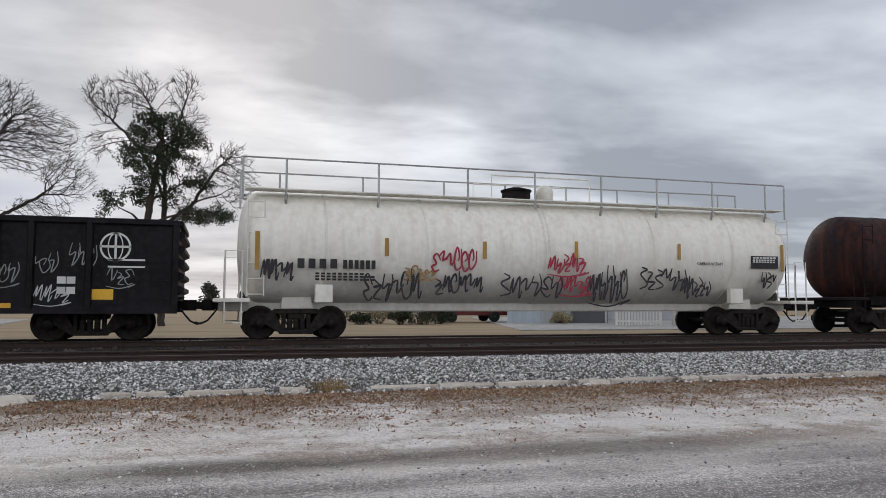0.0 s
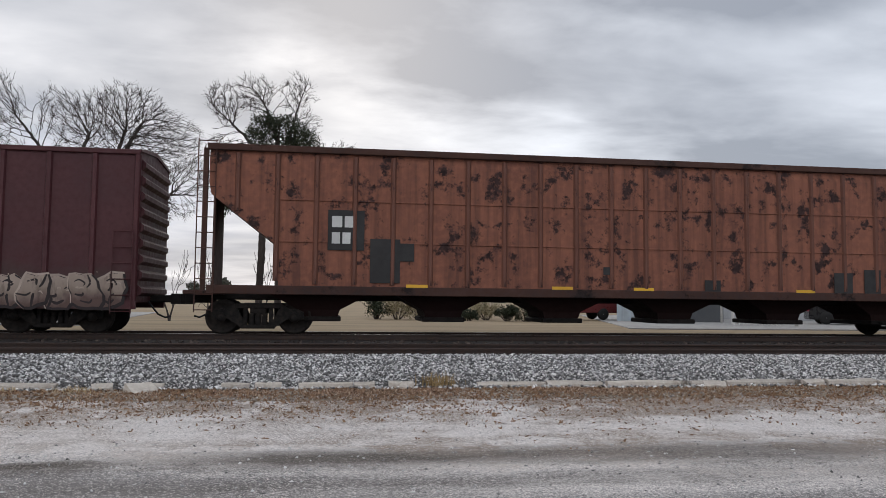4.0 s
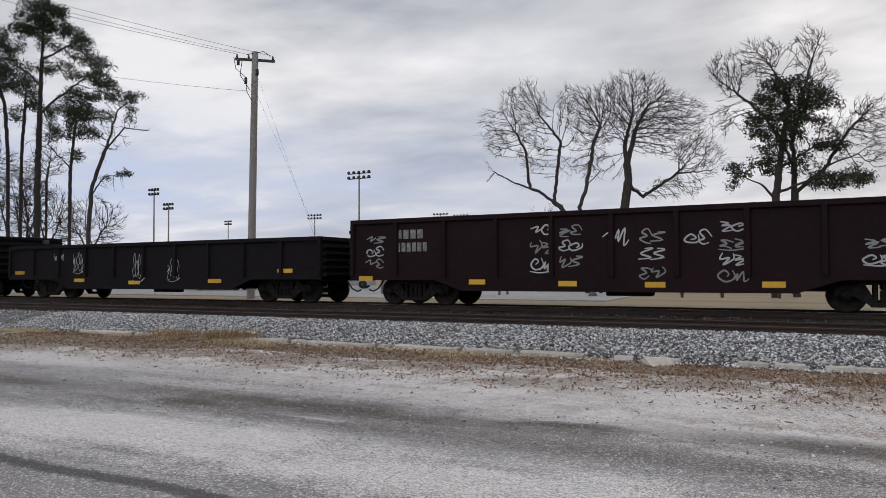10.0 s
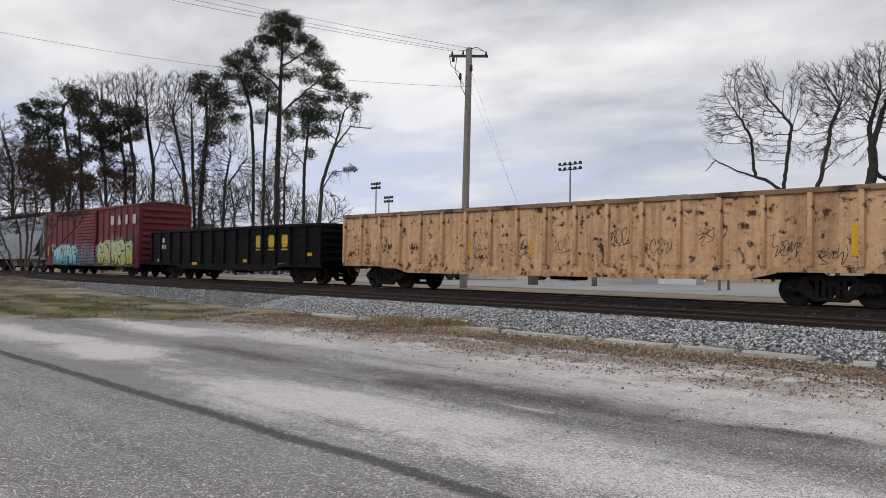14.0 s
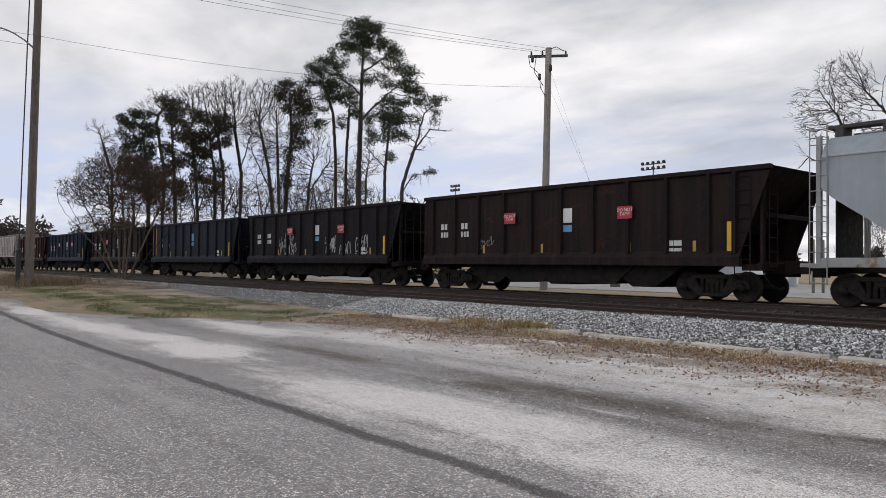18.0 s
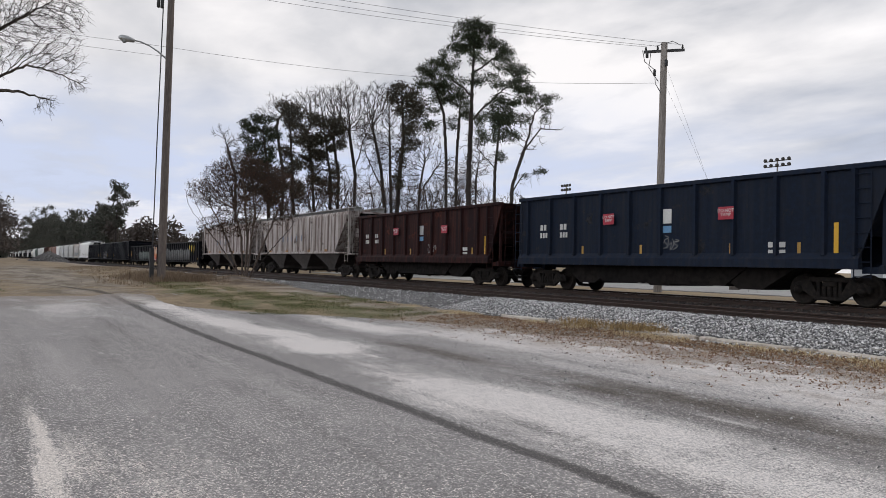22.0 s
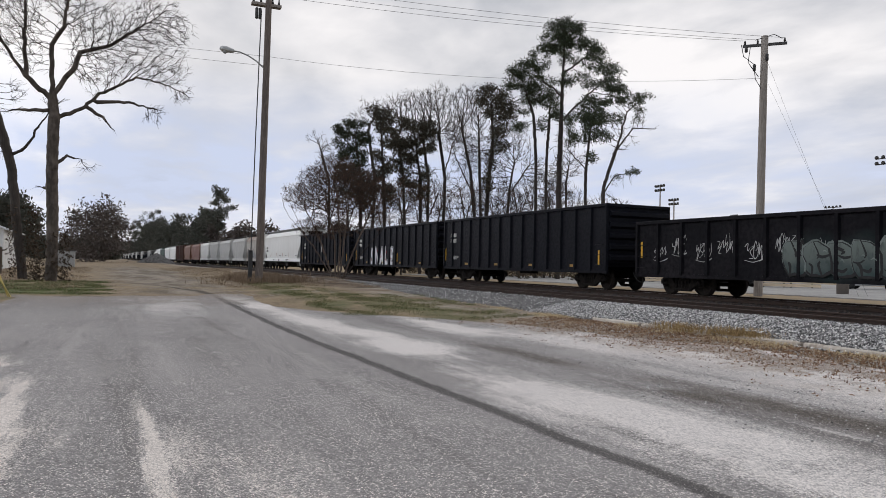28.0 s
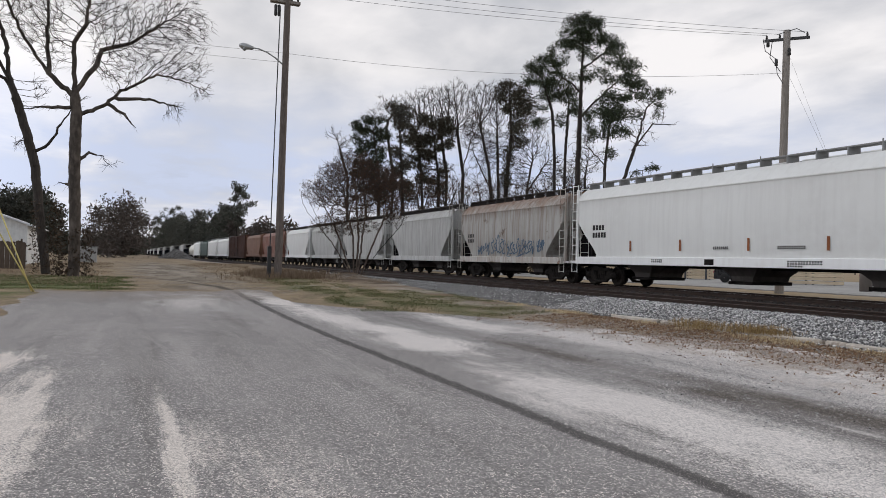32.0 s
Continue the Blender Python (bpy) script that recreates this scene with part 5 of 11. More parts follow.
def tank_car(label, u0, u1, r, zc, m, railing=True, m_fit=None, stain=None):
    car, half = start_car("tank_car", label, "tank car", u0, u1, 1.9)
    m_fit = m_fit or m
    L = half - 0.45
    prof = [(-L, 0.05)]
    for i in range(1, 9):
        a = math.pi / 2 * i / 8
        prof.append((-L + 0.55 * (1 - math.cos(a)), r * math.sin(a) ** 0.75))
    prof += [(-a, b) for a, b in prof[::-1]]
    bm = bmesh.new()
    lathe(bm, prof, (0, 0, zc), "x", 48)
    part("tank", bm, m, car)
    for x in (-L * 0.74, -L * 0.42, -0.1, 0.02, L * 0.4, L * 0.72):
        bm = bmesh.new()
        lathe(bm, [(-0.035, r + 0.002), (-0.03, r + 0.012), (0.03, r + 0.012), (0.035, r + 0.002)], (x, 0, zc), "x", 48)
        part("band", bm, m, car)
    bm = bmesh.new()
    soft_box(bm, -half, half, -0.35, 0.35, zc - r - 0.18, zc - r + 0.12, 0.03)
    part("sill", bm, m_fit, car)
    for s in (-1, 1):
        bm = bmesh.new()
        soft_box(bm, min(s * (half - 0.75), s * (half + 0.12)), max(s * (half - 0.75), s * (half + 0.12)), -1.5, 1.5, zc - r + 0.05, zc - r + 0.15, 0.015)
        prism(bm, [(s * (L - 1.9), zc - r - 0.1), (s * (L - 1.1), zc - r - 0.1), (s * (L - 1.2), zc - r * 0.4), (s * (L - 1.7), zc - r * 0.4)], -0.72, 0.72, "y")
        part("saddle", bm, m_fit, car)
        x, x2 = s * (half - 0.15), s * (half - 0.55)
        for y in (-1.48, 1.48):
            bm = bmesh.new()
            pipe(bm, [(x2, y, zc - r - 0.45), (x, y, zc - r - 0.45), (x, y, zc - r + 1.3), (x2, y, zc - r + 1.3), (x2, y, zc - r - 0.5)], 0.022, 6)
            part("handrail", bm, m_fit, car)
        ladder(car, s * (L - 0.42), -1.35, zc - r + 0.2, zc + r * 0.72, m_fit, 0.4)
        bm = bmesh.new()
        soft_box(bm, s * (L - 2.1) - 0.22, s * (L - 2.1) + 0.22, -1.40, -1.2, zc - r + 0.05, zc - r + 0.5, 0.02)
        part("bracket", bm, m_fit, car)
    if railing:
        bm = bmesh.new()
        y = -1.05
        zr = zc + r - 0.12
        soft_box(bm, -L + 0.15, L - 0.2, y - 0.12, y + 0.35, zr, zr + 0.04, 0.01)
        soft_box(bm, -L + 0.15, L - 0.2, -y - 0.35, -y + 0.12, zr, zr + 0.04, 0.01)
        part("walkway", bm, m_fit, car)
        bm = bmesh.new()
        for yy in (y - 0.1, -y + 0.1):
            for f in (-0.99, -0.86, -0.57, -0.27, -0.03, 0.22, 0.44, 0.67, 0.9, 0.985):
                rod(bm, (L * f, yy, zr - 0.25), (L * f, yy, zr + 0.80), 0.028, None, 6)
            pipe(bm, [(-L * 0.99, yy, zr + 0.80), (L * 0.985, yy, zr + 0.80)], 0.022, 6)
            for f in (-0.86, -0.57, -0.27, 0.22, 0.44, 0.67, 0.9):
                rod(bm, (L * f, yy, zr - 0.1), (L * f, yy * 0.9, zr - 0.4), 0.035, None, 6)
        part("railing", bm, m_chrome if m_fit is m else m_fit, car, "tubular steel railing")
        bm = bmesh.new()
        rod(bm, (-0.35, 0, zc + r - 0.1), (-0.35, 0, zc + r + 0.28), 0.42, None, 18)
        lathe(bm, [(0.28, 0.45), (0.33, 0.45), (0.4, 0.2), (0.42, 0.02)], (-0.35, 0, zc + r), "z", 18)
        part("manway", bm, m_under, car, "dark bolted manway")
        bm = bmesh.new()
        lathe(bm, [(0.0, 0.24), (0.3, 0.26), (0.42, 0.22), (0.5, 0.12), (0.52, 0.02)], (0.55, 0, zc + r), "z", 16)
        part("dome", bm, m, car)
        for y in (-0.8, 0.8):
            bm = bmesh.new()
            pipe(bm, [(-1.4, y, zr), (-1.4, y, zr + 0.72), (1.6, y, zr + 0.72), (1.6, y, zr)], 0.022, 6)
            part("guard", bm, m_fit, car)
    return car, half

# ---- car by car, from the head of the shot to its tail ----
def paint(name, base, second=None, third=None, **kw):
    kw.setdefault("rough", 0.62)
    kw.setdefault("grain", 7.0)
    kw.setdefault("bump", 0.10)
    if max(base) < 0.06:
        kw.setdefault("spec", 0.10)
        base, second, third = (tuple(c * k for c, k in zip(q, (0.42, 0.38, 0.44))) if q else None for q in (base, second, third))
    return surface(name, base, second, third, **kw)


RED = (0.128, 0.020, 0.021)
RED2 = (0.082, 0.019, 0.019)
BLACK = (0.0095, 0.0105, 0.0135)
# tank car ahead of the white one
m = paint("tank_black_brown", (0.045, 0.045, 0.05), (0.09, 0.035, 0.022), streak=0.5, rust_col=(0.11, 0.035, 0.018), patch=0.35)
car, h = tank_car("black tank car with a rust-brown shell", 18.7, 33.5, 1.42, 2.42, m, False, m_under)
bars(car, -6.3, 2.95, [(10, 0.06, 0.09, 0.03), (4, 0.08, 0.05, 0.03)], -1.28)
reflector(car, -3.2, 2.3, -1.46, 0.09, 0.9)

# white tank car
m = paint("tank_white", (0.78, 0.755, 0.68), (0.72, 0.685, 0.60), streak=0.22, rust_col=(0.42, 0.28, 0.19), patch=0.25, rough=0.5)
car, h = tank_car("dirty white tank car with a tubular top railing and scrawled sides", -0.04, 17.19, 1.50, 2.38, m)
for x in (-7.72,):
    reflector(car, x, 2.2, -1.50, 0.11, 0.95, surface("reflector_ochre", (0.42, 0.24, 0.05), rough=0.5))
for x, z in ((-4.5, 2.35), (-1.85, 2.33), (0.82, 2.4), (4.06, 2.42), (7.6, 2.3)):
    reflector(car, x, z, -1.515, 0.10, 0.46 if x < 7 else 0.8, MATS["reflector_ochre"])
bars(car, -6.75, 2.02, [(4, 0.17, 0.24, 0.10)], -1.515, m_dlet)
bars(car, -5.62, 2.0, [(6, 0.10, 0.22, 0.045)], -1.515, m_dlet)
bars(car, -6.3, 1.68, [(9, 0.1, 0.05, 0.04), (11, 0.1, 0.05, 0.04), (11, 0.1, 0.05, 0.04)], -1.44, m_dlet)
text(car, "CAPROLACTAM", 4.65, 2.05, 0.12, -1.51, m_dlet)
bm = bmesh.new()
quad_box(bm, 6.5, 7.45, -1.512, -1.505, 1.98, 2.35)
part("data_panel", bm, m_dlet, car)
bars(car, 6.56, 2.32, [(7, 0.09, 0.05, 0.03), (8, 0.07, 0.04, 0.03), (8, 0.07, 0.04, 0.03)], -1.514)
for i, (x, z, w, hh, mm, lp) in enumerate(((-7.6, 1.45, 0.75, 0.6, m_tagk, 4), (-5.1, 1.0, 1.5, 0.75, m_tagk, 7), (-3.3, 1.75, 1.2, 0.6, m_tagr, 6), (-3.2, 1.2, 1.3, 0.55, m_tagk, 6), (-1.4, 1.1, 1.8, 0.7, m_tagk, 8), (0.0, 1.75, 1.1, 0.6, m_tagr, 5),
                                           (0.3, 1.2, 1.0, 0.5, m_tagr, 5), (1.2, 1.0, 1.2, 0.95, m_tagk, 6), (2.8, 1.3, 1.5, 0.7, m_tagk, 8), (4.2, 1.1, 0.9, 0.7, m_tagk, 5), (6.9, 1.4, 0.5, 0.6, m_tagk, 3), (-4.0, 1.55, 0.8, 0.35, surface("tag_tan", (0.35, 0.22, 0.10), rough=0.7), 5))):
    scrawl(car, x, z, w, hh, i + 3, mm, -1.515 if z > 1.6 else -1.45, 0.036, lp + 1)

# black mill gondola with an emblem
m = paint("gondola_black", BLACK, (0.034, 0.032, 0.034), (0.045, 0.042, 0.042), patch=0.9, rough=0.55)
car, h = gondola("long black mill gondola covered in white scrawls", -21.62, -0.95, 2.86, 0.66, m, (-8.55, -7.2, -6.5, -5.55, -4.6, -3.65, -2.75, -1.85, -0.94, 0.0, 0.94, 1.85, 2.75, 3.65, 4.6, 5.55, 6.5, 7.2, 8.4))
bars(car, -8.3, 2.28, [(4, 0.17, 0.24, 0.05)])
bars(car, -8.36, 1.83, [(6, 0.13, 0.23, 0.04), (8, 0.06, 0.05, 0.04), (8, 0.06, 0.05, 0.04)])
for x in (-8.85, 8.66):
    reflector(car, x, 1.10, -HW - 0.002, 0.55, 0.24)
for x in (-6.9, -4.2, -1.0, 0.75, 3.7, 6.6):
    reflector(car, x, 0.84, -HW - 0.055, 0.5, 0.11)
bm = bmesh.new()
for rr in (0.34, 0.17):
    for i in range(24):
        a, b = 2 * math.pi * i / 24, 2 * math.pi * (i + 1) / 24
        k = 1.0 if rr > 0.3 else 0.5
        pts = [(8.95 + k * (rr if rr > 0.3 else 0.34) * math.cos(a), 2.2 + 0.34 * math.sin(a)), (8.95 + k * 0.34 * math.cos(b), 2.2 + 0.34 * math.sin(b))]
        d = 0.87
        prism(bm, [pts[0], pts[1], (8.95 + (pts[1][0] - 8.95) * d, 2.2 + (pts[1][1] - 2.2) * d), (8.95 + (pts[0][0] - 8.95) * d, 2.2 + (pts[0][1] - 2.2) * d)], -HW - 0.008, -HW - 0.004)
quad_box(bm, 8.61, 9.29, -HW - 0.008, -HW - 0.004, 2.18, 2.23)
quad_box(bm, 8.93, 8.98, -HW - 0.008, -HW - 0.004, 1.86, 2.54)
quad_box(bm, 8.8, 9.6, -HW - 0.008, -HW - 0.004, 1.72, 1.76)
quad_box(bm, 8.8, 9.6, -HW - 0.008, -HW - 0.004, 1.88, 1.92)
part("emblem", bm, m_white, car)
bars(car, 7.75, 1.5, [(2, 0.18, 0.16, 0.02), (2, 0.18, 0.16, 0.02)])
m_buff = surface("buffed_paint", (0.075, 0.066, 0.06), (0.05, 0.045, 0.042), (0.10, 0.09, 0.082), rough=0.7, grain=5.0, patch=1.5, bump=0.0)
for x, w, hh in ((-6.55, 0.95, 0.72), (-5.45, 0.9, 0.7), (-2.6, 0.75, 0.42), (-1.75, 0.65, 0.42), (-0.8, 0.6, 0.42)):
    bm = bmesh.new()
    prism(bm, [(x, 0.80), (x + w, 0.80), (x + w * 0.97, 0.8 + hh), (x + w * 0.02, 0.8 + hh * 0.97)], -HW - 0.004, -HW - 0.001)
    part("paint_patch", bm, m_buff, car, "grey-brown buffed paint patch")
for i in range(24):
    x = -9.6 + i * 0.80
    scrawl(car, x, 1.55 + 0.25 * math.sin(i * 2.1), 0.55, 0.5, 40 + i, surface("tag_grey", (0.27, 0.27, 0.265), rough=0.7), -HW - 0.004, 0.018, 4)
for i, x in enumerate((-9.9, -8.2, -3.1, -1.6, 0.3, 4.9, 5.7, 7.3)):
    scrawl(car, x, 0.9, 0.7, 0.45, 70 + i, m_tag, -HW - 0.004, 0.018, 5)

# tan high-cube boxcar
TAN = (0.36, 0.215, 0.085)
m = paint("boxcar_tan", TAN, (0.31, 0.18, 0.07), (0.40, 0.25, 0.11), patch=0.4,
          spray=((-8.9, -2.5, 0.80, 2.25, 1.0, (0.05, 0.27, 0.42), (0.22, 0.50, 0.62), (0.02, 0.03, 0.05), (0.24, 0.17, 0.26), 1),
                 (2.7, 8.7, 0.80, 2.25, 1.05, (0.22, 0.45, 0.55), (0.58, 0.60, 0.66), (0.03, 0.03, 0.04), (0.33, 0.22, 0.30), 3)))
m_d = paint("door_black", (0.018, 0.02, 0.024), (0.028, 0.03, 0.035), spray=((-2.6, 2.6, 0.80, 2.35, 0.95, (0.03, 0.22, 0.24), (0.20, 0.42, 0.40), (0.01, 0.015, 0.02), (0.10, 0.09, 0.12), 2),))
car, h = boxcar("tan high-cube boxcar with black double doors and blue spray paint", -42.13, -23.26, 5.08, 0.78, m, (7, 7), (-2.52, 2.5), False, m_d, None, paint("end_greyed_tan", (0.42, 0.36, 0.26), (0.33, 0.27, 0.18)), two_leaf=True)
text(car, "Railcar Pooling Experts", 3.62, 3.38, 0.42, -HW - 0.075, m_dlet, 0.0, 1.02)
text(car, "CLOSE THIS DOOR\nBEFORE CLOSING\nMAIN DOOR", -1.35, 4.2, 0.16, -HW - 0.175, None, 0.0, 1.05, align="CENTER")
text(car, "CLOSE AND LOCK\nBOTH DOORS BEFORE\nMOVING CAR", 1.25, 4.15, 0.16, -HW - 0.175, None, 0.0, 1.05, align="CENTER")
text(car, "next\nload", -8.68, 3.96, 0.3, -HW - 0.075, m_dlet, 0.25)
text(car, "any\nroad", -5.98, 3.96, 0.3, -HW - 0.075, m_dlet, 0.25)
m_eb = surface("emblem_blue", (0.05, 0.10, 0.26), rough=0.6)
m_er = surface("emblem_red", (0.28, 0.04, 0.04), rough=0.6)
for sx, mm, nm in ((1, m_eb, "blue"), (-1, m_er, "red")):
    bm = bmesh.new()
    for s in (-1, 1):
        cx, cz = -7.0, 3.82
        if sx > 0:
            prism(bm, [(cx + s * 0.8, cz + 0.72), (cx + s * 0.5, cz + 0.72), (cx - 0.1 * s, cz + 0.06), (cx + 0.2 * s, cz + 0.06)], -HW - 0.074, -HW - 0.068)
            prism(bm, [(cx + s * 0.8, cz - 0.72), (cx + s * 0.5, cz - 0.72), (cx - 0.1 * s, cz - 0.06), (cx + 0.2 * s, cz - 0.06)], -HW - 0.074, -HW - 0.068)
        else:
            prism(bm, [(cx + s * 0.8, cz + 0.36), (cx + s * 0.8, cz + 0.12), (cx + 0.25 * s, cz - 0.02), (cx + 0.22 * s, cz + 0.2)], -HW - 0.072, -HW - 0.066)
            prism(bm, [(cx + s * 0.8, cz - 0.36), (cx + s * 0.8, cz - 0.58), (cx + 0.25 * s, cz - 0.2), (cx + 0.22 * s, cz + 0.0)], -HW - 0.072, -HW - 0.066)
    part("emblem", bm, mm, car, nm + " arrow emblem")
m_maroon = surface("emblem_maroon", (0.14, 0.035, 0.035), rough=0.6)
shapes(car, 5.0, 3.66, 0.55, 0.62, ("slab", "slab", "hourglass"), -HW - 0.075, m_maroon)
bars(car, -8.68, 2.82, [(2, 0.26, 0.24, 0.12)], -HW - 0.068, m_dlet)
bars(car, -7.72, 2.82, [(2, 0.26, 0.24, 0.12)], -HW - 0.068, m_dlet)
bm = bmesh.new()
for x in (-8.75, -7.75, -6.7):
    quad_box(bm, x, x + 0.8, -HW - 0.078, -HW - 0.072, 2.05, 2.38)
part("number_plate", bm, m_dlet, car)
for x in (-8.68, -7.68, -6.63):
    bars(car, x, 2.34, [(2, 0.26, 0.26, 0.1)], -HW - 0.08)
for x, z, hh in ((-8.58, 1.45, 0.8), (-6.28, 1.3, 0.5), (-2.92, 1.2, 0.5), (2.92, 1.25, 0.5), (6.27, 1.3, 0.5), (8.52, 1.5, 0.85)):
    reflector(car, x, z, -HW - 0.07, 0.12, hh)
for i, (x, z) in enumerate(((-1.9, 3.0), (-1.5, 2.75), (1.4, 2.7), (-0.6, 2.6), (-1.8, 2.5))):
    scrawl(car, x, z, 1.1, 0.4, 90 + i, surface("tag_cream", (0.55, 0.55, 0.40), rough=0.7), -HW - 0.135, 0.02, 6)

# big rust-brown open hopper
m = paint("hopper_rust", (0.215, 0.082, 0.05), (0.15, 0.056, 0.036), (0.25, 0.10, 0.06), rust=0.78, rust_col=(0.035, 0.015, 0.013), streak=0.5, rust_scale=2.2, rough=0.8)
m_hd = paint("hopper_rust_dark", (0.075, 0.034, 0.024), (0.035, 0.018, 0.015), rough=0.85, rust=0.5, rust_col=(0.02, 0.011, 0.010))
# discharge bays, a darker brown than sides and sill
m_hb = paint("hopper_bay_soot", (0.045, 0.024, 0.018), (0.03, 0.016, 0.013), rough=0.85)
paint("rib_hopper_rust", (0.15, 0.055, 0.033), (0.07, 0.03, 0.022), rust=0.6, rust_col=(0.03, 0.014, 0.012), rust_scale=3.0)
car, h = covered_hopper("rust-stained brown high-sided hopper with many ribs", -65.0, -43.65, 4.66, 1.10, m, 22, 1.7, False, 6, m_hd, m_hb, m_hd, True, False, (0.30, 0.68), sill=0.11)
for x in (-5.57, -1.8, 0.4, 5.0):
    reflector(car, x, 1.22, -HW - 0.01, 0.55, 0.11)
bm = bmesh.new()
quad_box(bm, 8.15, 8.85, -HW - 0.04, -HW - 0.03, 1.28, 1.40)
quad_box(bm, 8.72, 8.85, -HW - 0.04, -HW - 0.03, 1.40, 1.85)
part("reflector", bm, m_yellow, car, "yellow corner stripe")
for x, z, w, hh in ((-6.75, 1.3, 0.75, 1.1), (-6.0, 1.85, 0.35, 0.45), (-0.7, 1.6, 0.25, 0.2), (2.1, 1.15, 0.45, 0.35), (5.85, 1.15, 0.55, 0.6), (6.75, 1.15, 0.5, 0.7), (-7.8, 2.1, 0.9, 1.0)):
    bm = bmesh.new()
    quad_box(bm, x, x + w, -HW - 0.012, -HW - 0.006, z, z + hh)
    part("paint_patch", bm, m_dlet, car, "black repaint patch")
bars(car, -7.7, 2.95, [(2, 0.25, 0.28, 0.06), (2, 0.2, 0.28, 0.06)], -HW - 0.016)
bars(car, 7.55, 1.9, [(1, 0.45, 0.04, 0.0), (2, 0.04, 0.3, 0.37), (1, 0.45, 0.04, 0.0)], -HW - 0.012)

# dark maroon boxcar
m = paint("boxcar_maroon", (0.072, 0.018, 0.020), (0.05, 0.014, 0.017), patch=0.5,
          spray=((-5.5, 7.6, 0.6, 1.45, 0.45, (0.10, 0.06, 0.05), (0.26, 0.20, 0.16), (0.02, 0.012, 0.012), (0.05, 0.02, 0.02), 5),))
car, h = boxcar("dark maroon boxcar with a ribbed plug door", -82.35, -66.6, 4.42, 0.60, m, (5, 5), (-1.45, 1.72), True)
bars(car, -6.0, 2.14, [(2, 0.2, 0.25, 0.08)])
bars(car, -5.28, 2.14, [(2, 0.17, 0.25, 0.06)])
bars(car, -6.1, 1.74, [(3, 0.14, 0.22, 0.05)])
bars(car, -5.28, 1.74, [(3, 0.14, 0.22, 0.05), (8, 0.05, 0.05, 0.03), (8, 0.05, 0.05, 0.03)])
reflector(car, -6.85, 0.95, -HW - 0.004, 0.5, 0.4)
for x in (-4.05, -2.03, 0.2, 2.2, 4.4):
    reflector(car, x, 0.72, -HW - 0.05, 0.5, 0.10)
scrawl(car, -7.1, 2.45, 0.9, 0.9, 21, m_tag, -HW - 0.004, 0.014, 5)

# red-brown boxcars
SPR6 = ((-6.3, -1.75, 0.55, 2.1, 0.95, (0.16, 0.09, 0.20), (0.36, 0.23, 0.40), (0.012, 0.012, 0.018), (0.10, 0.06, 0.09), 7),
        (1.75, 7.3, 0.72, 2.2, 1.0, (0.30, 0.40, 0.18), (0.66, 0.66, 0.62), (0.012, 0.012, 0.012), (0.22, 0.12, 0.14), 8))
m = paint("boxcar_red_sprayed", RED, RED2, patch=0.45, spray=SPR6)
car, h = boxcar("red-brown boxcar with purple and green spray paint", -99.99, -84.15, 4.38, 0.58, m, (6, 6), (-1.5, 1.62), False, sill_drop=0.12)
shapes(car, 3.78, 2.92, 0.56, 0.875, ("ring", "wedge", "slab", "hourglass"), -HW - 0.07)
for x, z, hh in ((-6.82, 1.45, 0.9), (-4.15, 1.25, 0.45), (-1.62, 1.28, 0.45), (1.85, 1.25, 0.45), (3.8, 1.3, 0.45), (6.93, 1.55, 0.9)):
    reflector(car, x, z, -HW - 0.07, 0.12, hh)
bars(car, -6.6, 2.0, [(2, 0.17, 0.22, 0.05)])
bars(car, -5.9, 2.0, [(1, 0.17, 0.22, 0.05)])
bars(car, -6.5, 1.66, [(2, 0.17, 0.22, 0.05)])
scrawl(car, -6.9, 2.4, 0.8, 0.8, 22, m_tag, -HW - 0.004, 0.014, 5)
scrawl(car, -1.3, 1.35, 1.3, 0.45, 23, m_tag, -HW - 0.13, 0.014, 6)

m = paint("boxcar_red_orange", (0.110, 0.020, 0.021), RED2, patch=0.4, spray=((-6.95, -2.35, 0.62, 1.78, 1.05, (0.45, 0.20, 0.03), (0.62, 0.36, 0.07), (0.02, 0.012, 0.01), (0.50, 0.42, 0.36), 11),))
car, h = boxcar("red-brown boxcar with orange spray paint and a ribbed plug door", -117.22, -101.52, 4.28, 0.60, m, (6, 7), (-1.5, 1.5), True)
bars(car, -6.75, 2.28, [(3, 0.16, 0.22, 0.05)])
bars(car, -6.75, 1.92, [(4, 0.11, 0.18, 0.04)])
for x, z, hh in ((-7.5, 1.35, 0.85), (-2.44, 1.35, 0.42), (3.31, 1.3, 0.42), (4.95, 1.3, 0.42), (7.45, 1.35, 0.85)):
    reflector(car, x, z, -HW - 0.07, 0.11, hh)
reflector(car, 6.5, 0.85, -HW - 0.05, 0.45, 0.2, surface("reflector_orange", (0.35, 0.16, 0.03), rough=0.5))
for i, (x, z, w) in enumerate(((-0.9, 1.35, 1.2), (-0.7, 1.1, 1.6), (0.3, 1.38, 0.9), (4.6, 1.6, 0.7), (5.5, 1.7, 0.6), (7.0, 2.9, 0.5))):
    scrawl(car, x, z, w, 0.28, 100 + i, m_tag, -HW - (0.135 if abs(x) < 1.2 else 0.004), 0.014, 6)

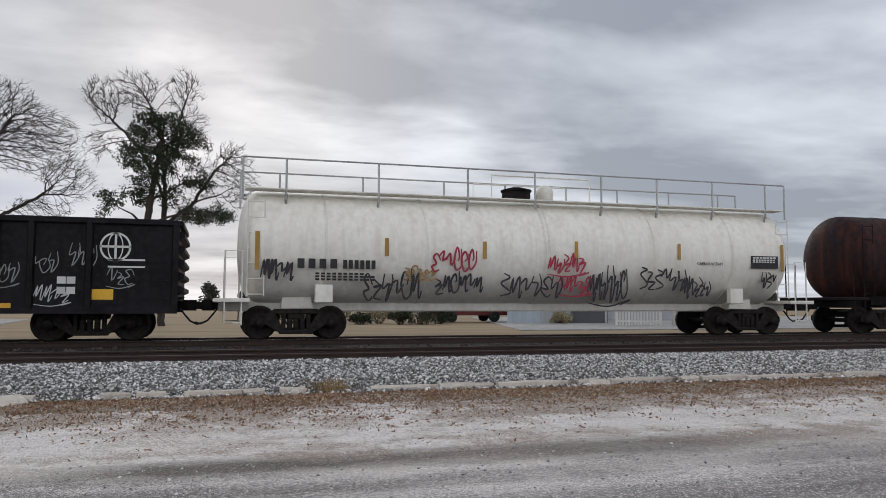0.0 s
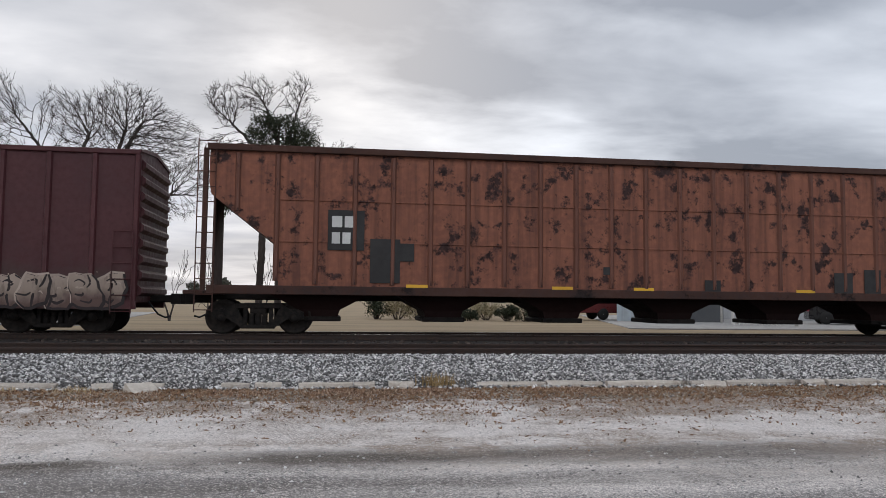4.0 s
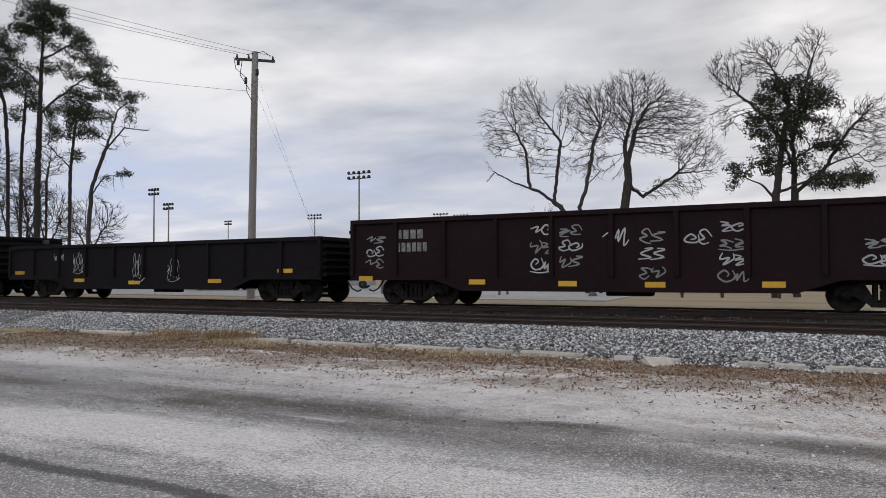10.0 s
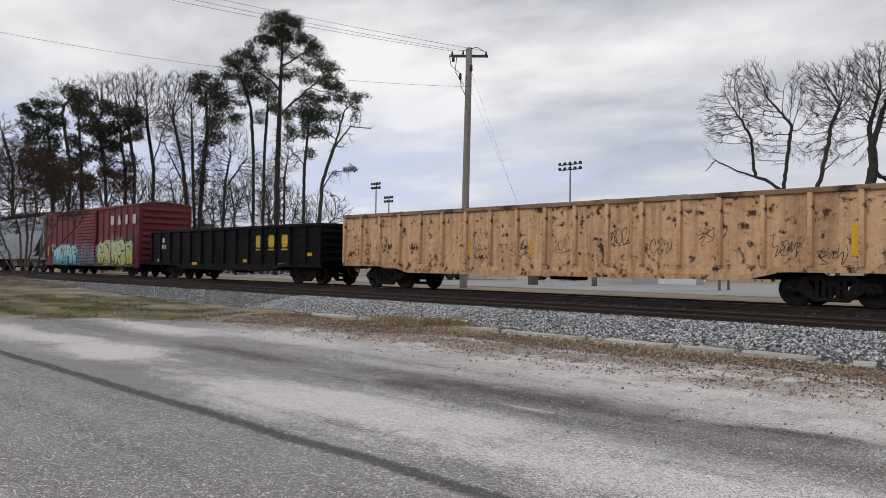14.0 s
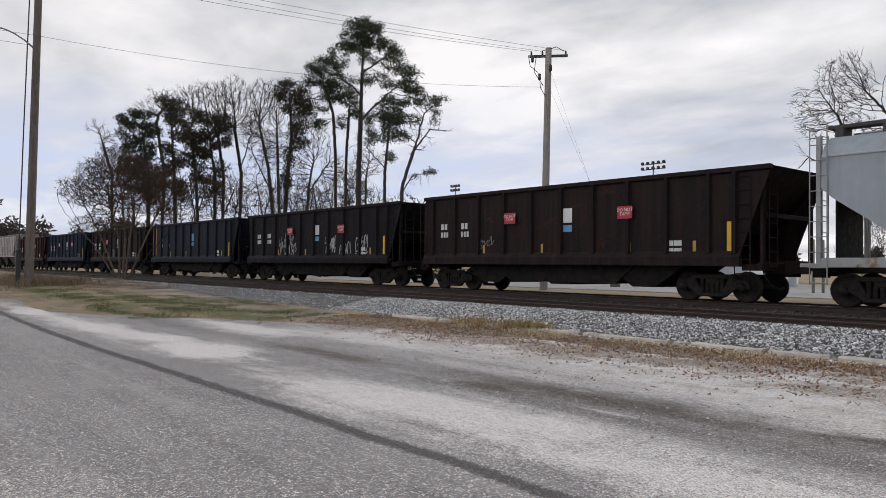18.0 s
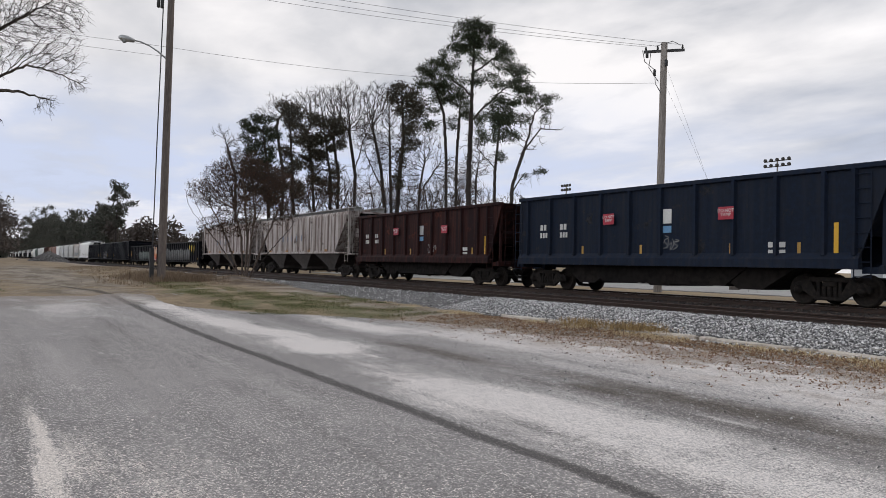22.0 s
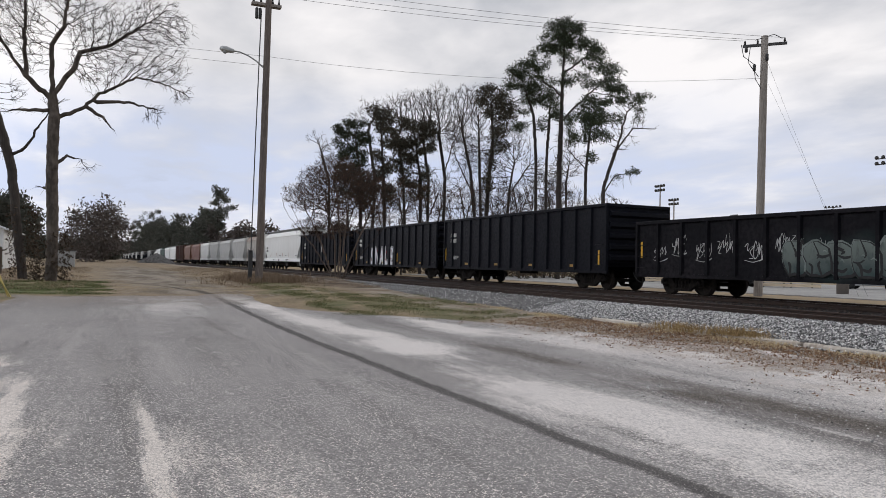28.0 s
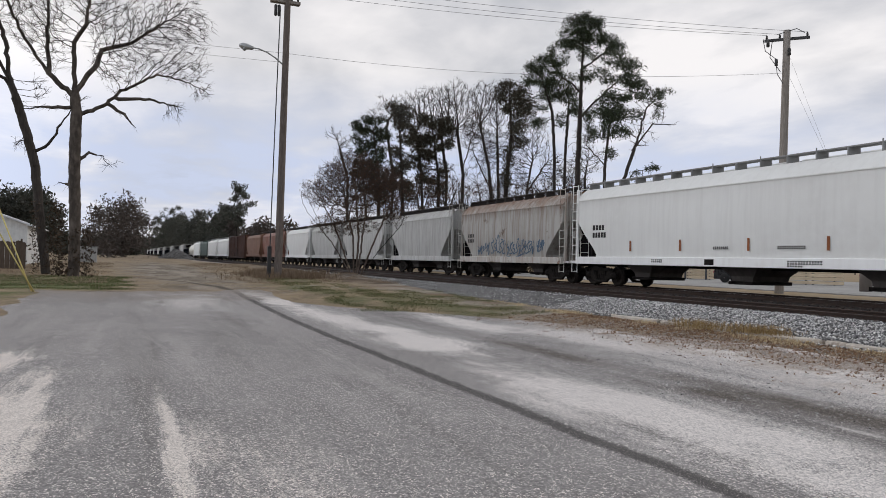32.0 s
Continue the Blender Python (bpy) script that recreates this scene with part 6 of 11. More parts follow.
NAVY = (0.018, 0.036, 0.058)
m = paint("boxcar_navy", NAVY, (0.026, 0.044, 0.062), patch=0.5, rough=0.5,
          spray=((-7.75, -0.5, 0.72, 2.0, 1.0, (0.144, 0.274, 0.374), (0.360, 0.288, 0.331), (0.022, 0.022, 0.036), (0.302, 0.144, 0.173), 13),
                 (1.35, 7.75, 0.74, 2.65, 1.25, (0.072, 0.202, 0.346), (0.396, 0.418, 0.446), (0.011, 0.011, 0.014), (0.094, 0.115, 0.065), 14)))
car, h = boxcar("dark navy boxcar with yellow emblem and pale blue spray paint", -134.13, -118.54, 4.24, 0.72, m, (5, 5), (-1.5, 1.42), True)
shapes(car, 3.95, 2.98, 0.56, 1.22, ("ring", "ring", "hourglass"), -HW - 0.07, m_ylet, "emblem", 0.2)
bars(car, -6.8, 2.55, [(2, 0.22, 0.25, 0.06)], -HW - 0.004, m_ylet)
bars(car, -5.7, 2.55, [(2, 0.2, 0.25, 0.06)], -HW - 0.004, m_ylet)
for x in (-6.7, -2.2, -0.06, 2.1, 4.45, 6.95):
    reflector(car, x, 0.80, -HW - 0.05, 0.55, 0.15 if x < 6 else 0.26)
bm = bmesh.new()
quad_box(bm, -2.4, -1.95, -HW - 0.01, -HW - 0.004, 2.35, 2.7)
quad_box(bm, -3.9, -3.2, -HW - 0.01, -HW - 0.004, 1.5, 1.9)
part("placard", bm, m_chrome, car)

# maintenance gondolas
m_faded = surface("lettering_sooty", (0.30, 0.295, 0.28), (0.16, 0.155, 0.15), (0.10, 0.095, 0.09), rough=0.8, grain=9.0, patch=3.0, bump=0.0)
m_gd = paint("gondola_sooty", (0.019, 0.018, 0.018), (0.030, 0.026, 0.025), (0.042, 0.036, 0.033), rough=0.8)
m_gr = paint("gondola_sooty_rust", (0.030, 0.018, 0.018), (0.045, 0.022, 0.020), (0.05, 0.03, 0.026), rough=0.8)
car, h = gondola("sooty black gondola loaded with cross ties", -151.53, -135.53, 2.42, 0.45, m_gd, 9, 0.35)
bars(car, -6.5, 1.95, [(4, 0.22, 0.25, 0.28), (6, 0.16, 0.22, 0.20)], -HW - 0.004, m_faded)
for x, z in ((-7.45, 1.15), (-5.0, 0.9), (-2.12, 0.86), (-0.16, 0.81), (1.85, 0.88), (4.84, 0.87)):
    reflector(car, x, z, -HW - 0.004, 0.6, 0.11)
bars(car, -2.35, 1.5, [(2, 0.16, 0.24, 0.14)], -HW - 0.004, surface("lettering_dim", (0.22, 0.22, 0.21), rough=0.7))
text(car, "Scrap", 0.6, 1.55, 0.38, -HW - 0.004, MATS["tag_grey"], 0.2, name="chalk_word")
text(car, "Ties", 0.75, 1.12, 0.40, -HW - 0.004, MATS["tag_grey"], 0.2, name="chalk_word")
scrawl(car, 3.4, 0.55, 0.6, 0.22, 33, m_tag, -HW - 0.004, 0.01, 5)
m_oldtie = surface("old_ties", (0.13, 0.12, 0.115), (0.075, 0.068, 0.062), (0.2, 0.19, 0.18), rough=0.9, grain=6.0, bump=0.4)
bm = bmesh.new()
soft_box(bm, 0.0, 0.24, -1.28, 1.3, -0.21, 0.0, 0.015)
old_tie = mesh_of("old_tie", bm, m_oldtie)
for i in range(26):
    for k in range(3):
        part("old_tie", old_tie, None, car, at=Matrix.Translation((0.4 + i * 0.285, 0.03 * math.sin(i * 3.3 + k), 2.11 + 0.22 * k - 0.03 * (i % 2))))

car, h = gondola("dark rust-red gondola covered in chalky scrawls", -169.13, -153.0, 2.56, 0.45, m_gr, 9, 0.30)
bars(car, -6.45, 2.22, [(4, 0.18, 0.26, 0.06), (6, 0.13, 0.26, 0.05)], -HW - 0.004, m_faded)
for x, z in ((-7.5, 0.8), (-3.78, 0.70), (-1.16, 0.66), (1.09, 0.64), (3.78, 0.65), (7.3, 0.9)):
    reflector(car, x, z, -HW - 0.06, 0.5, 0.14)
for i, (x, z, hh) in enumerate(((-7.5, 1.0, 1.1), (-2.2, 0.9, 1.4), (-1.4, 1.0, 1.2), (-0.2, 1.5, 0.6), (0.7, 0.7, 1.3), (1.8, 1.5, 0.5), (2.6, 0.6, 1.6), (5.6, 1.0, 0.7))):
    n = max(1, round(hh / 0.42))
    for k in range(n):
        scrawl(car, x, z + 0.1 + k * hh / n, 0.6, hh / n * 0.72, 110 + i * 5 + k, (MATS["tag_grey"], m_tag)[(i + k) % 2], -HW - 0.004, 0.03, 3)
car, h = gondola("sooty black low gondola with yellow marks", -186.41, -170.27, 2.12, 0.42, m_gd, 9, 0.35)
for x, z in ((-7.4, 1.04), (-3.63, 0.74), (-0.51, 0.66), (3.51, 0.72), (6.6, 1.05)):
    reflector(car, x, z, -HW - 0.004, 0.62, 0.13)
for i, (x, z, hh) in enumerate(((-4.0, 1.1, 0.7), (-0.6, 0.8, 0.9), (1.2, 0.8, 0.7), (-5.2, 1.5, 0.3))):
    scrawl(car, x, z, 0.6, hh, 120 + i, m_tag, -HW - 0.004, 0.013, 5)
car, h = gondola("sooty black gondola with white block lettering", -203.93, -187.67, 2.62, 0.55, m_gd, 10, 0.25, 5)
bars(car, -6.4, 2.28, [(2, 0.22, 0.28, 0.08), (3, 0.15, 0.26, 0.06)], -HW - 0.004, m_faded)
bars(car, -5.1, 2.28, [(2, 0.22, 0.28, 0.08), (3, 0.15, 0.26, 0.06)], -HW - 0.004, m_faded)
for x, z in ((-7.5, 1.0), (-3.95, 0.97), (-1.16, 0.95), (1.94, 0.91), (4.9, 0.9), (7.2, 1.05)):
    reflector(car, x, z, -HW - 0.004, 0.45, 0.12)
shapes(car, 2.75, 1.45, 0.55, 1.05, ("ring", "ring", "hourglass"), -HW - 0.004, surface("lettering_faded_red", (0.11, 0.05, 0.038), (0.035, 0.02, 0.018), rough=0.8, patch=2.5, bump=0.0))
for i, (x, z) in enumerate(((-4.3, 1.3), (0.6, 1.15), (1.7, 1.15), (4.7, 1.3), (-1.0, 1.2))):
    scrawl(car, x, z, 0.6, 0.5, 130 + i, m_tag, -HW - 0.004, 0.013, 5)
m = paint("gondola_black_worn", BLACK, (0.045, 0.025, 0.02), rust=0.35, rust_col=(0.09, 0.045, 0.03), rough=0.65)
car, h = gondola("black gondola with worn yellow emblem and rusty patches", -221.44, -205.27, 2.72, 0.55, m, 11, 0.2)
shapes(car, 2.7, 1.55, 0.62, 1.08, ("ring", "ring", "hourglass"), -HW - 0.004, surface("lettering_worn_yellow", (0.40, 0.27, 0.03), (0.10, 0.065, 0.02), rough=0.7, patch=2.2, bump=0.0), "emblem", 0.12)
for x, z in ((-7.5, 1.1), (-2.05, 1.02), (-0.1, 0.95), (1.1, 0.95), (7.0, 1.1)):
    reflector(car, x, z, -HW - 0.004, 0.5, 0.13)
for i in range(3):
    cx = -5.9 + i * 0.95
    for dz, rx, rz, wd in ((0.0, 0.30, 0.46, 0.030), (0.14, 0.15, 0.16, 0.022), (-0.18, 0.19, 0.20, 0.022)):
        bm = bmesh.new()
        ribbon(bm, [(cx + rx * math.cos(a), 1.5 + dz + rz * math.sin(a)) for a in (2 * math.pi * k / 12 for k in range(13))], -HW - 0.006, wd)
        part("painted_ring", bm, m_tag, car, "chalky white painted ring")
bars(car, 5.9, 1.5, [(2, 0.2, 0.16, 0.03), (2, 0.2, 0.16, 0.03)], -HW - 0.004, m_faded)

m = paint("gondola_tan", (0.66, 0.385, 0.195), (0.57, 0.29, 0.13), (0.72, 0.47, 0.28), rust=0.66, streak=0.42, rust_col=(0.085, 0.034, 0.02), rust_scale=3.6, rough=0.7)
m_t = paint("gondola_tan_top", (0.36, 0.22, 0.11), (0.20, 0.10, 0.05), rust=0.9, rust_col=(0.08, 0.035, 0.02))
car, h = gondola("long peach-tan gondola, rust-chipped and scrawled in black", -242.64, -222.6, 2.86, 0.62, m, 17, 0.22, 7, m, m_t)
for x, z, hh in ((8.75, 1.6, 0.75), (5.5, 1.4, 0.4), (-0.55, 1.5, 0.45), (-3.2, 1.5, 0.4)):
    reflector(car, x, z, -HW - 0.004, 0.14, hh)
for i, (x, z) in enumerate(((-8.0, 1.3), (-3.0, 1.2), (-1.4, 1.3), (0.3, 1.4), (2.3, 1.6), (3.6, 1.3), (5.0, 1.5), (6.9, 1.2), (8.0, 1.0))):
    scrawl(car, x, z, 0.6, 0.5, 140 + i, m_tagk, -HW - 0.004, 0.014, 4)
m = paint("gondola_black_plain", BLACK, (0.032, 0.03, 0.03))
car, h = gondola("plain black gondola with yellow emblem", -260.01, -244.1, 2.62, 0.55, m, 13, 0.2)
shapes(car, 2.85, 1.62, 0.55, 1.05, ("ring", "ring", "hourglass"), -HW - 0.004, m_ylet, "emblem", 0.12)
for x, z in ((-7.0, 1.0), (-3.0, 0.85), (2.0, 1.0), (5.0, 0.85), (7.0, 1.3)):
    reflector(car, x, z, -HW - 0.004, 0.5, 0.14)
bars(car, -6.9, 2.2, [(2, 0.2, 0.24, 0.06), (4, 0.12, 0.22, 0.05)])

m = paint("boxcar_red_teal", (0.165, 0.026, 0.030), (0.125, 0.022, 0.026), patch=0.4,
          spray=((-5.9, -1.7, 0.62, 2.0, 0.95, (0.06, 0.30, 0.36), (0.30, 0.55, 0.58), (0.02, 0.02, 0.02), (0.16, 0.06, 0.10), 17),
                 (-1.7, 1.6, 0.62, 1.95, 0.9, (0.12, 0.22, 0.30), (0.28, 0.20, 0.28), (0.02, 0.02, 0.03), (0.12, 0.03, 0.05), 18),
                 (1.75, 7.0, 0.65, 2.25, 1.05, (0.48, 0.40, 0.10), (0.45, 0.50, 0.22), (0.04, 0.05, 0.02), (0.03, 0.06, 0.12), 19)))
car, h = boxcar("red boxcar with teal and yellow-green spray paint", -277.2, -261.67, 4.28, 0.60, m, (5, 6), (-1.5, 1.6), True)
shapes(car, 3.75, 3.12, 0.56, 1.05, ("ring", "wedge", "slab", "hourglass"), -HW - 0.07)
bars(car, -6.7, 2.05, [(2, 0.17, 0.22, 0.05)])
bars(car, -5.95, 2.05, [(1, 0.17, 0.22, 0.05)])
bars(car, -6.6, 1.7, [(2, 0.17, 0.22, 0.05)])
for x, z, hh in ((-7.1, 1.5, 0.85), (-3.6, 1.5, 0.4), (6.9, 1.5, 0.85)):
    reflector(car, x, z, -HW - 0.07, 0.11, hh)
scrawl(car, -7.6, 2.6, 0.5, 0.45, 151, m_tag, -HW - 0.004, 0.014, 4)
scrawl(car, -6.9, 2.4, 0.7, 0.9, 152, m_tagk, -HW - 0.004, 0.03, 4)

# grey two-bay covered hopper
m = paint("hopper_grey", (0.33, 0.36, 0.385), (0.285, 0.31, 0.33), (0.335, 0.36, 0.38), patch=0.35, grain=2.5, bump=0.02, streak=0.30, rust_col=(0.19, 0.185, 0.175), rough=0.5)
m_gsill = paint("hopper_grey_sill", (0.31, 0.32, 0.325), (0.24, 0.22, 0.19), rust=0.45, rust_col=(0.24, 0.15, 0.07), rust_scale=0.8, bump=0.04)
m_gwalk = paint("walkway_soot", (0.065, 0.058, 0.055), (0.04, 0.035, 0.033), rough=0.8)
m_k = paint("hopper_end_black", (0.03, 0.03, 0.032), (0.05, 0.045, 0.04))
car, h = covered_hopper("grey covered hopper with curved sides", -290.3, -278.2, 4.32, 1.10, m, 0, 2.1, True, 2, m_k, m, m_gsill, sill=0.12, m_walk=m_gwalk, stout=True)
bars(car, -4.3, 2.62, [(4, 0.18, 0.22, 0.06), (6, 0.13, 0.22, 0.05)], -HW - 0.004, m_dlet)
bm = bmesh.new()
soft_box(bm, -0.42, 0.22, -HW - 0.012, -HW - 0.003, 1.92, 2.26, 0.003)
placard = part("placard", bm, surface("placard_worn_yellow", (0.44, 0.30, 0.05), (0.38, 0.24, 0.05), (0.30, 0.22, 0.09), grain=14.0, patch=4.0, rough=0.6, bump=0.0), car, "worn yellow warning placard")
bm = bmesh.new()
for z, n in ((2.19, 3), (2.01, 5)):
    for i in range(n):
        quad_box(bm, -0.33 + i * 0.1, -0.25 + i * 0.1, -HW - 0.016, -HW - 0.012, z - 0.03, z)
part("small_print", bm, m_dlet, placard)
bm = bmesh.new()
prism(bm, [(3.38, 1.8), (3.7, 1.48), (4.02, 1.8), (3.7, 2.12)], -HW - 0.010, -HW - 0.003)
placard = part("placard", bm, surface("placard_pale_yellow", (0.62, 0.62, 0.40), rough=0.6, bump=0.0), car, "black diamond hazard placard with a pale border")
bm = bmesh.new()
prism(bm, [(3.45, 1.8), (3.7, 1.55), (3.95, 1.8), (3.7, 2.05)], -HW - 0.016, -HW - 0.010)
part("placard_face", bm, m_dlet, placard)
bm = bmesh.new()
lathe(bm, [(-0.005, 0.07), (0.005, 0.07)], (3.62, -HW - 0.008, 2.42), "y", 14)
part("round_sticker", bm, m_white, car, "small round white sticker")
# bent plate over the sill, lifting hooks along it
bm = bmesh.new()
prism(bm, [(2.35, 1.28), (2.35, 1.52), (5.0, 1.52), (5.35, 1.62), (5.35, 1.56), (5.0, 1.38), (4.8, 1.28)], -HW - 0.13, -HW - 0.09)
soft_box(bm, 2.35, 5.0, -HW - 0.12, -HW + 0.02, 1.48, 1.52, 0.005)
part("bent_plate", bm, m, car, "bent grey steel plate over the sill")
for x in (-4.3, -0.9, 2.15):
    bm = bmesh.new()
    pipe(bm, [(x - 0.09, -HW - 0.02, 1.40), (x, -HW - 0.07, 1.30), (x + 0.09, -HW - 0.02, 1.27)], 0.03, 6)
    part("lifting_hook", bm, m_under, car)
bars(car, 2.6, 2.28, [(9, 0.05, 0.05, 0.03), (9, 0.05, 0.05, 0.03), (5, 0.05, 0.05, 0.03)], -HW - 0.004, m_dlet)
bars(car, -4.3, 1.62, [(10, 0.05, 0.05, 0.03), (10, 0.05, 0.05, 0.03)], -HW - 0.004, m_dlet)
bars(car, -3.0, 1.62, [(7, 0.05, 0.05, 0.03), (7, 0.05, 0.05, 0.03)], -HW - 0.004, m_dlet)

# coal hoppers
COAL = (("coal_brown", (0.030, 0.022, 0.019), (0.022, 0.018, 0.017), "brownish black coal hopper with red warning signs", -305.9, -292.44, 3.64, (0.045, 0.02, 0.015)),
        ("coal_black", (0.021, 0.020, 0.021), (0.032, 0.028, 0.027), "black coal hopper with white scrawls and warning signs", -322.17, -308.51, 3.62, None),
        ("coal_bluish", (0.023, 0.030, 0.041), (0.030, 0.035, 0.043), "blue-black coal hopper with a rusty yellow end panel", -338.29, -324.54, 3.62, None),
        ("coal_umber", (0.030, 0.024, 0.022), (0.024, 0.020, 0.019), "brown-black coal hopper with red signs", -354.27, -340.85, 3.62, None),
        ("coal_blue", (0.019, 0.034, 0.056), (0.024, 0.038, 0.056), "dark blue coal hopper with warning signs", -370.99, -356.9, 3.66, None),
        ("coal_maroon", (0.036, 0.021, 0.020), (0.05, 0.022, 0.019), "dark maroon coal hopper with red signs", -386.8, -373.3, 3.62, (0.10, 0.03, 0.02)))
m_sign = surface("sign_red", (0.42, 0.025, 0.05), (0.36, 0.03, 0.05), rough=0.5, grain=20.0, bump=0.0)
m_signb = surface("sign_blue", (0.10, 0.24, 0.42), (0.14, 0.28, 0.42), rough=0.5, grain=20.0, bump=0.0)
for k, (nm, c1, c2, lab, u0, u1, tp, rc) in enumerate(COAL):
    m = paint(nm, c1, c2, tuple(c * 1.6 for c in c1), rough=0.7, streak=0.4, rust_col=rc or ((0.030, 0.031, 0.036) if "blu" in nm else (0.034, 0.024, 0.019)), rust=0.3, rust_scale=1.7)
    car, h = open_hopper(lab, u0, u1, tp, 1.0, m, 10)
    for x, z in ((-1.85, 2.62), (3.1, 2.6)):
        bm = bmesh.new()
        soft_box(bm, x - 0.27, x + 0.27, -HW - 0.126, -HW - 0.114, z - 0.19, z + 0.19, 0.004)
        if k != 2:
            part("warning_sign", bm, m_sign, car, "red warning sign with white words")
            text(car, "DO NOT\nTAMP", x, z + 0.03, 0.145, -HW - 0.129, None, 0.0, 1.0, align="CENTER", name="sign_lettering")
        else:
            bm.free()
    bm = bmesh.new()
    soft_box(bm, 0.42, 0.92, -HW - 0.016, -HW - 0.002, 2.38, 2.85, 0.004)
    part("placard", bm, (m_white, m_white, m_signb, m_chrome, m_white, m_chrome)[k], car)
    bm = bmesh.new()
    soft_box(bm, 0.42, 0.92, -HW - 0.016, -HW - 0.002, 2.08, 2.3, 0.004)
    part("placard", bm, m_signb, car)
    for a in ((-5.8, -4.6) if k != 2 else (-5.3, -3.95)):
        bars(car, a, 2.55, [(2, 0.15, 0.22, 0.06), (3, 0.11, 0.2, 0.05)])
    for x in (-3.3, -0.4, 3.2, 5.4):
        reflector(car, x, 1.5, -HW - 0.004, 0.1, 0.4, MATS["reflector_ochre"])
    reflector(car, 6.45, 1.75, -HW - 0.004, 0.13, 0.9)
    bars(car, 4.45, 1.72, [(2, 0.26, 0.15, 0.02), (2, 0.26, 0.15, 0.02)], -HW - 0.004)
    if k == 1:
        for i, (x, z) in enumerate(((-3.2, 1.5), (-2.3, 1.2), (1.5, 1.5), (2.8, 1.3), (4.2, 1.5), (-2.6, 1.8))):
            scrawl(car, x, z, 0.95, 0.85, 160 + i, m_tag, -HW - 0.004, 0.022, 5)
    elif k == 2:
        bm = bmesh.new()
        quad_box(bm, -6.85, -6.1, -HW - 0.008, -HW - 0.003, 1.35, 3.4)
        part("end_panel", bm, paint("panel_ochre_rust", (0.36, 0.17, 0.04), (0.24, 0.09, 0.025), rust=0.45), car, "rusty ochre end panel")
    else:
        scrawl(car, -3.6 + k, 1.5, 0.8, 0.5, 170 + k, MATS["tag_grey"], -HW - 0.004, 0.016, 5)

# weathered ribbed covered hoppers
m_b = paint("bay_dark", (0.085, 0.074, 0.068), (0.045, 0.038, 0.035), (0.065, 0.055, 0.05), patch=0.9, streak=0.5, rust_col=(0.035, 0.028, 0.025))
m_walkp = paint("walkway_galvanised", (0.30, 0.30, 0.295), (0.22, 0.215, 0.21), rough=0.6)
for u0, u1, nm, c1, c2 in ((-405.41, -388.6, "hopper_weathered", (0.47, 0.425, 0.395), (0.33, 0.28, 0.255)), (-423.83, -406.8, "hopper_weathered_pink", (0.48, 0.43, 0.41), (0.36, 0.30, 0.28))):
    m = paint(nm, c1, c2, tuple(c * 0.93 for c in c1), streak=1.0, rust_col=(0.105, 0.066, 0.052), patch=0.45, rust=0.50, rust_scale=0.8, grain=3.5, bump=0.04, wash=(4.0, 4.9, (0.17, 0.10, 0.075)))
    # ribs browner than the panels: their shadow lines are in this colour, rust streaks over it
    paint("rib_" + nm, (0.20, 0.15, 0.13), (0.30, 0.245, 0.22), streak=0.5, rust_col=(0.10, 0.06, 0.045))
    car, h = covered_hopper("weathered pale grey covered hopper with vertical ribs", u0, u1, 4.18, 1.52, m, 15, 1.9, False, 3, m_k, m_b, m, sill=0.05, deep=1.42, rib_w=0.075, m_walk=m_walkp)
    for i in range(5):
        bm = bmesh.new()
        quad_box(bm, -3.2 + i * 0.95, -2.95 + i * 0.95, -HW - 0.002, -HW + 0.004, 2.35, 2.75)
        part("stencil_patch", bm, surface("patch_bluegrey", (0.20, 0.23, 0.28), rough=0.7), car)
    for x in (-5.9, -2.2, 2.2, 5.2):
        reflector(car, x, 1.68, -HW - 0.005, 0.5, 0.14, MATS["reflector_orange"])

# gondolas before the tall ones
m = paint("gondola_black_tagged", BLACK, (0.035, 0.033, 0.034), spray=((-7.0, 6.0, 0.85, 2.1, 0.8, (0.025, 0.024, 0.025), (0.12, 0.12, 0.12), (0.02, 0.02, 0.02), (0.03, 0.03, 0.03), 23),))
car, h = gondola("long black gondola with yellow emblem and grey spray paint", -445.21, -425.18, 2.82, 0.62, m, 19)
shapes(car, 5.3, 1.85, 0.62, 1.0, ("ring", "ring", "hourglass"), -HW - 0.004, m_ylet, "emblem", 0.12)
for x in (-8.5, -4.0, 0.5, 4.5, 9.0):
    reflector(car, x, 1.0, -HW - 0.004, 0.45, 0.14)
m = paint("gondola_black_orange", BLACK, (0.034, 0.032, 0.033),
          spray=((7.0, 9.9, 0.75, 2.5, 1.3, (0.55, 0.05, 0.03), (0.62, 0.22, 0.04), (0.62, 0.60, 0.58), (0.02, 0.02, 0.02), 27), (-3.0, 4.6, 0.8, 1.9, 0.9, (0.03, 0.05, 0.05), (0.10, 0.12, 0.11), (0.012, 0.012, 0.012), (0.03, 0.03, 0.03), 28)))
car, h = gondola("long black gondola with bright orange-red spray piece", -467.16, -447.17, 2.72, 0.62, m, 15)
shapes(car, 4.7, 1.9, 0.5, 0.95, ("ring", "ring", "hourglass"), -HW - 0.004, surface("lettering_faded_yellow", (0.35, 0.28, 0.08), rough=0.7))
for i, x in enumerate((-9.0, -8.0, -6.8, -5.8, -4.6, -3.4, -2.0)):
    scrawl(car, x, 1.3 + 0.2 * (i % 2), 0.7, 0.6, 180 + i, m_tag, -HW - 0.004, 0.016, 5)
bm = bmesh.new()
soft_box(bm, -9.75, -9.65, -HW - 0.01, -HW - 0.002, 1.35, 1.95, 0.003)
part("reflector", bm, m_yellow, car)

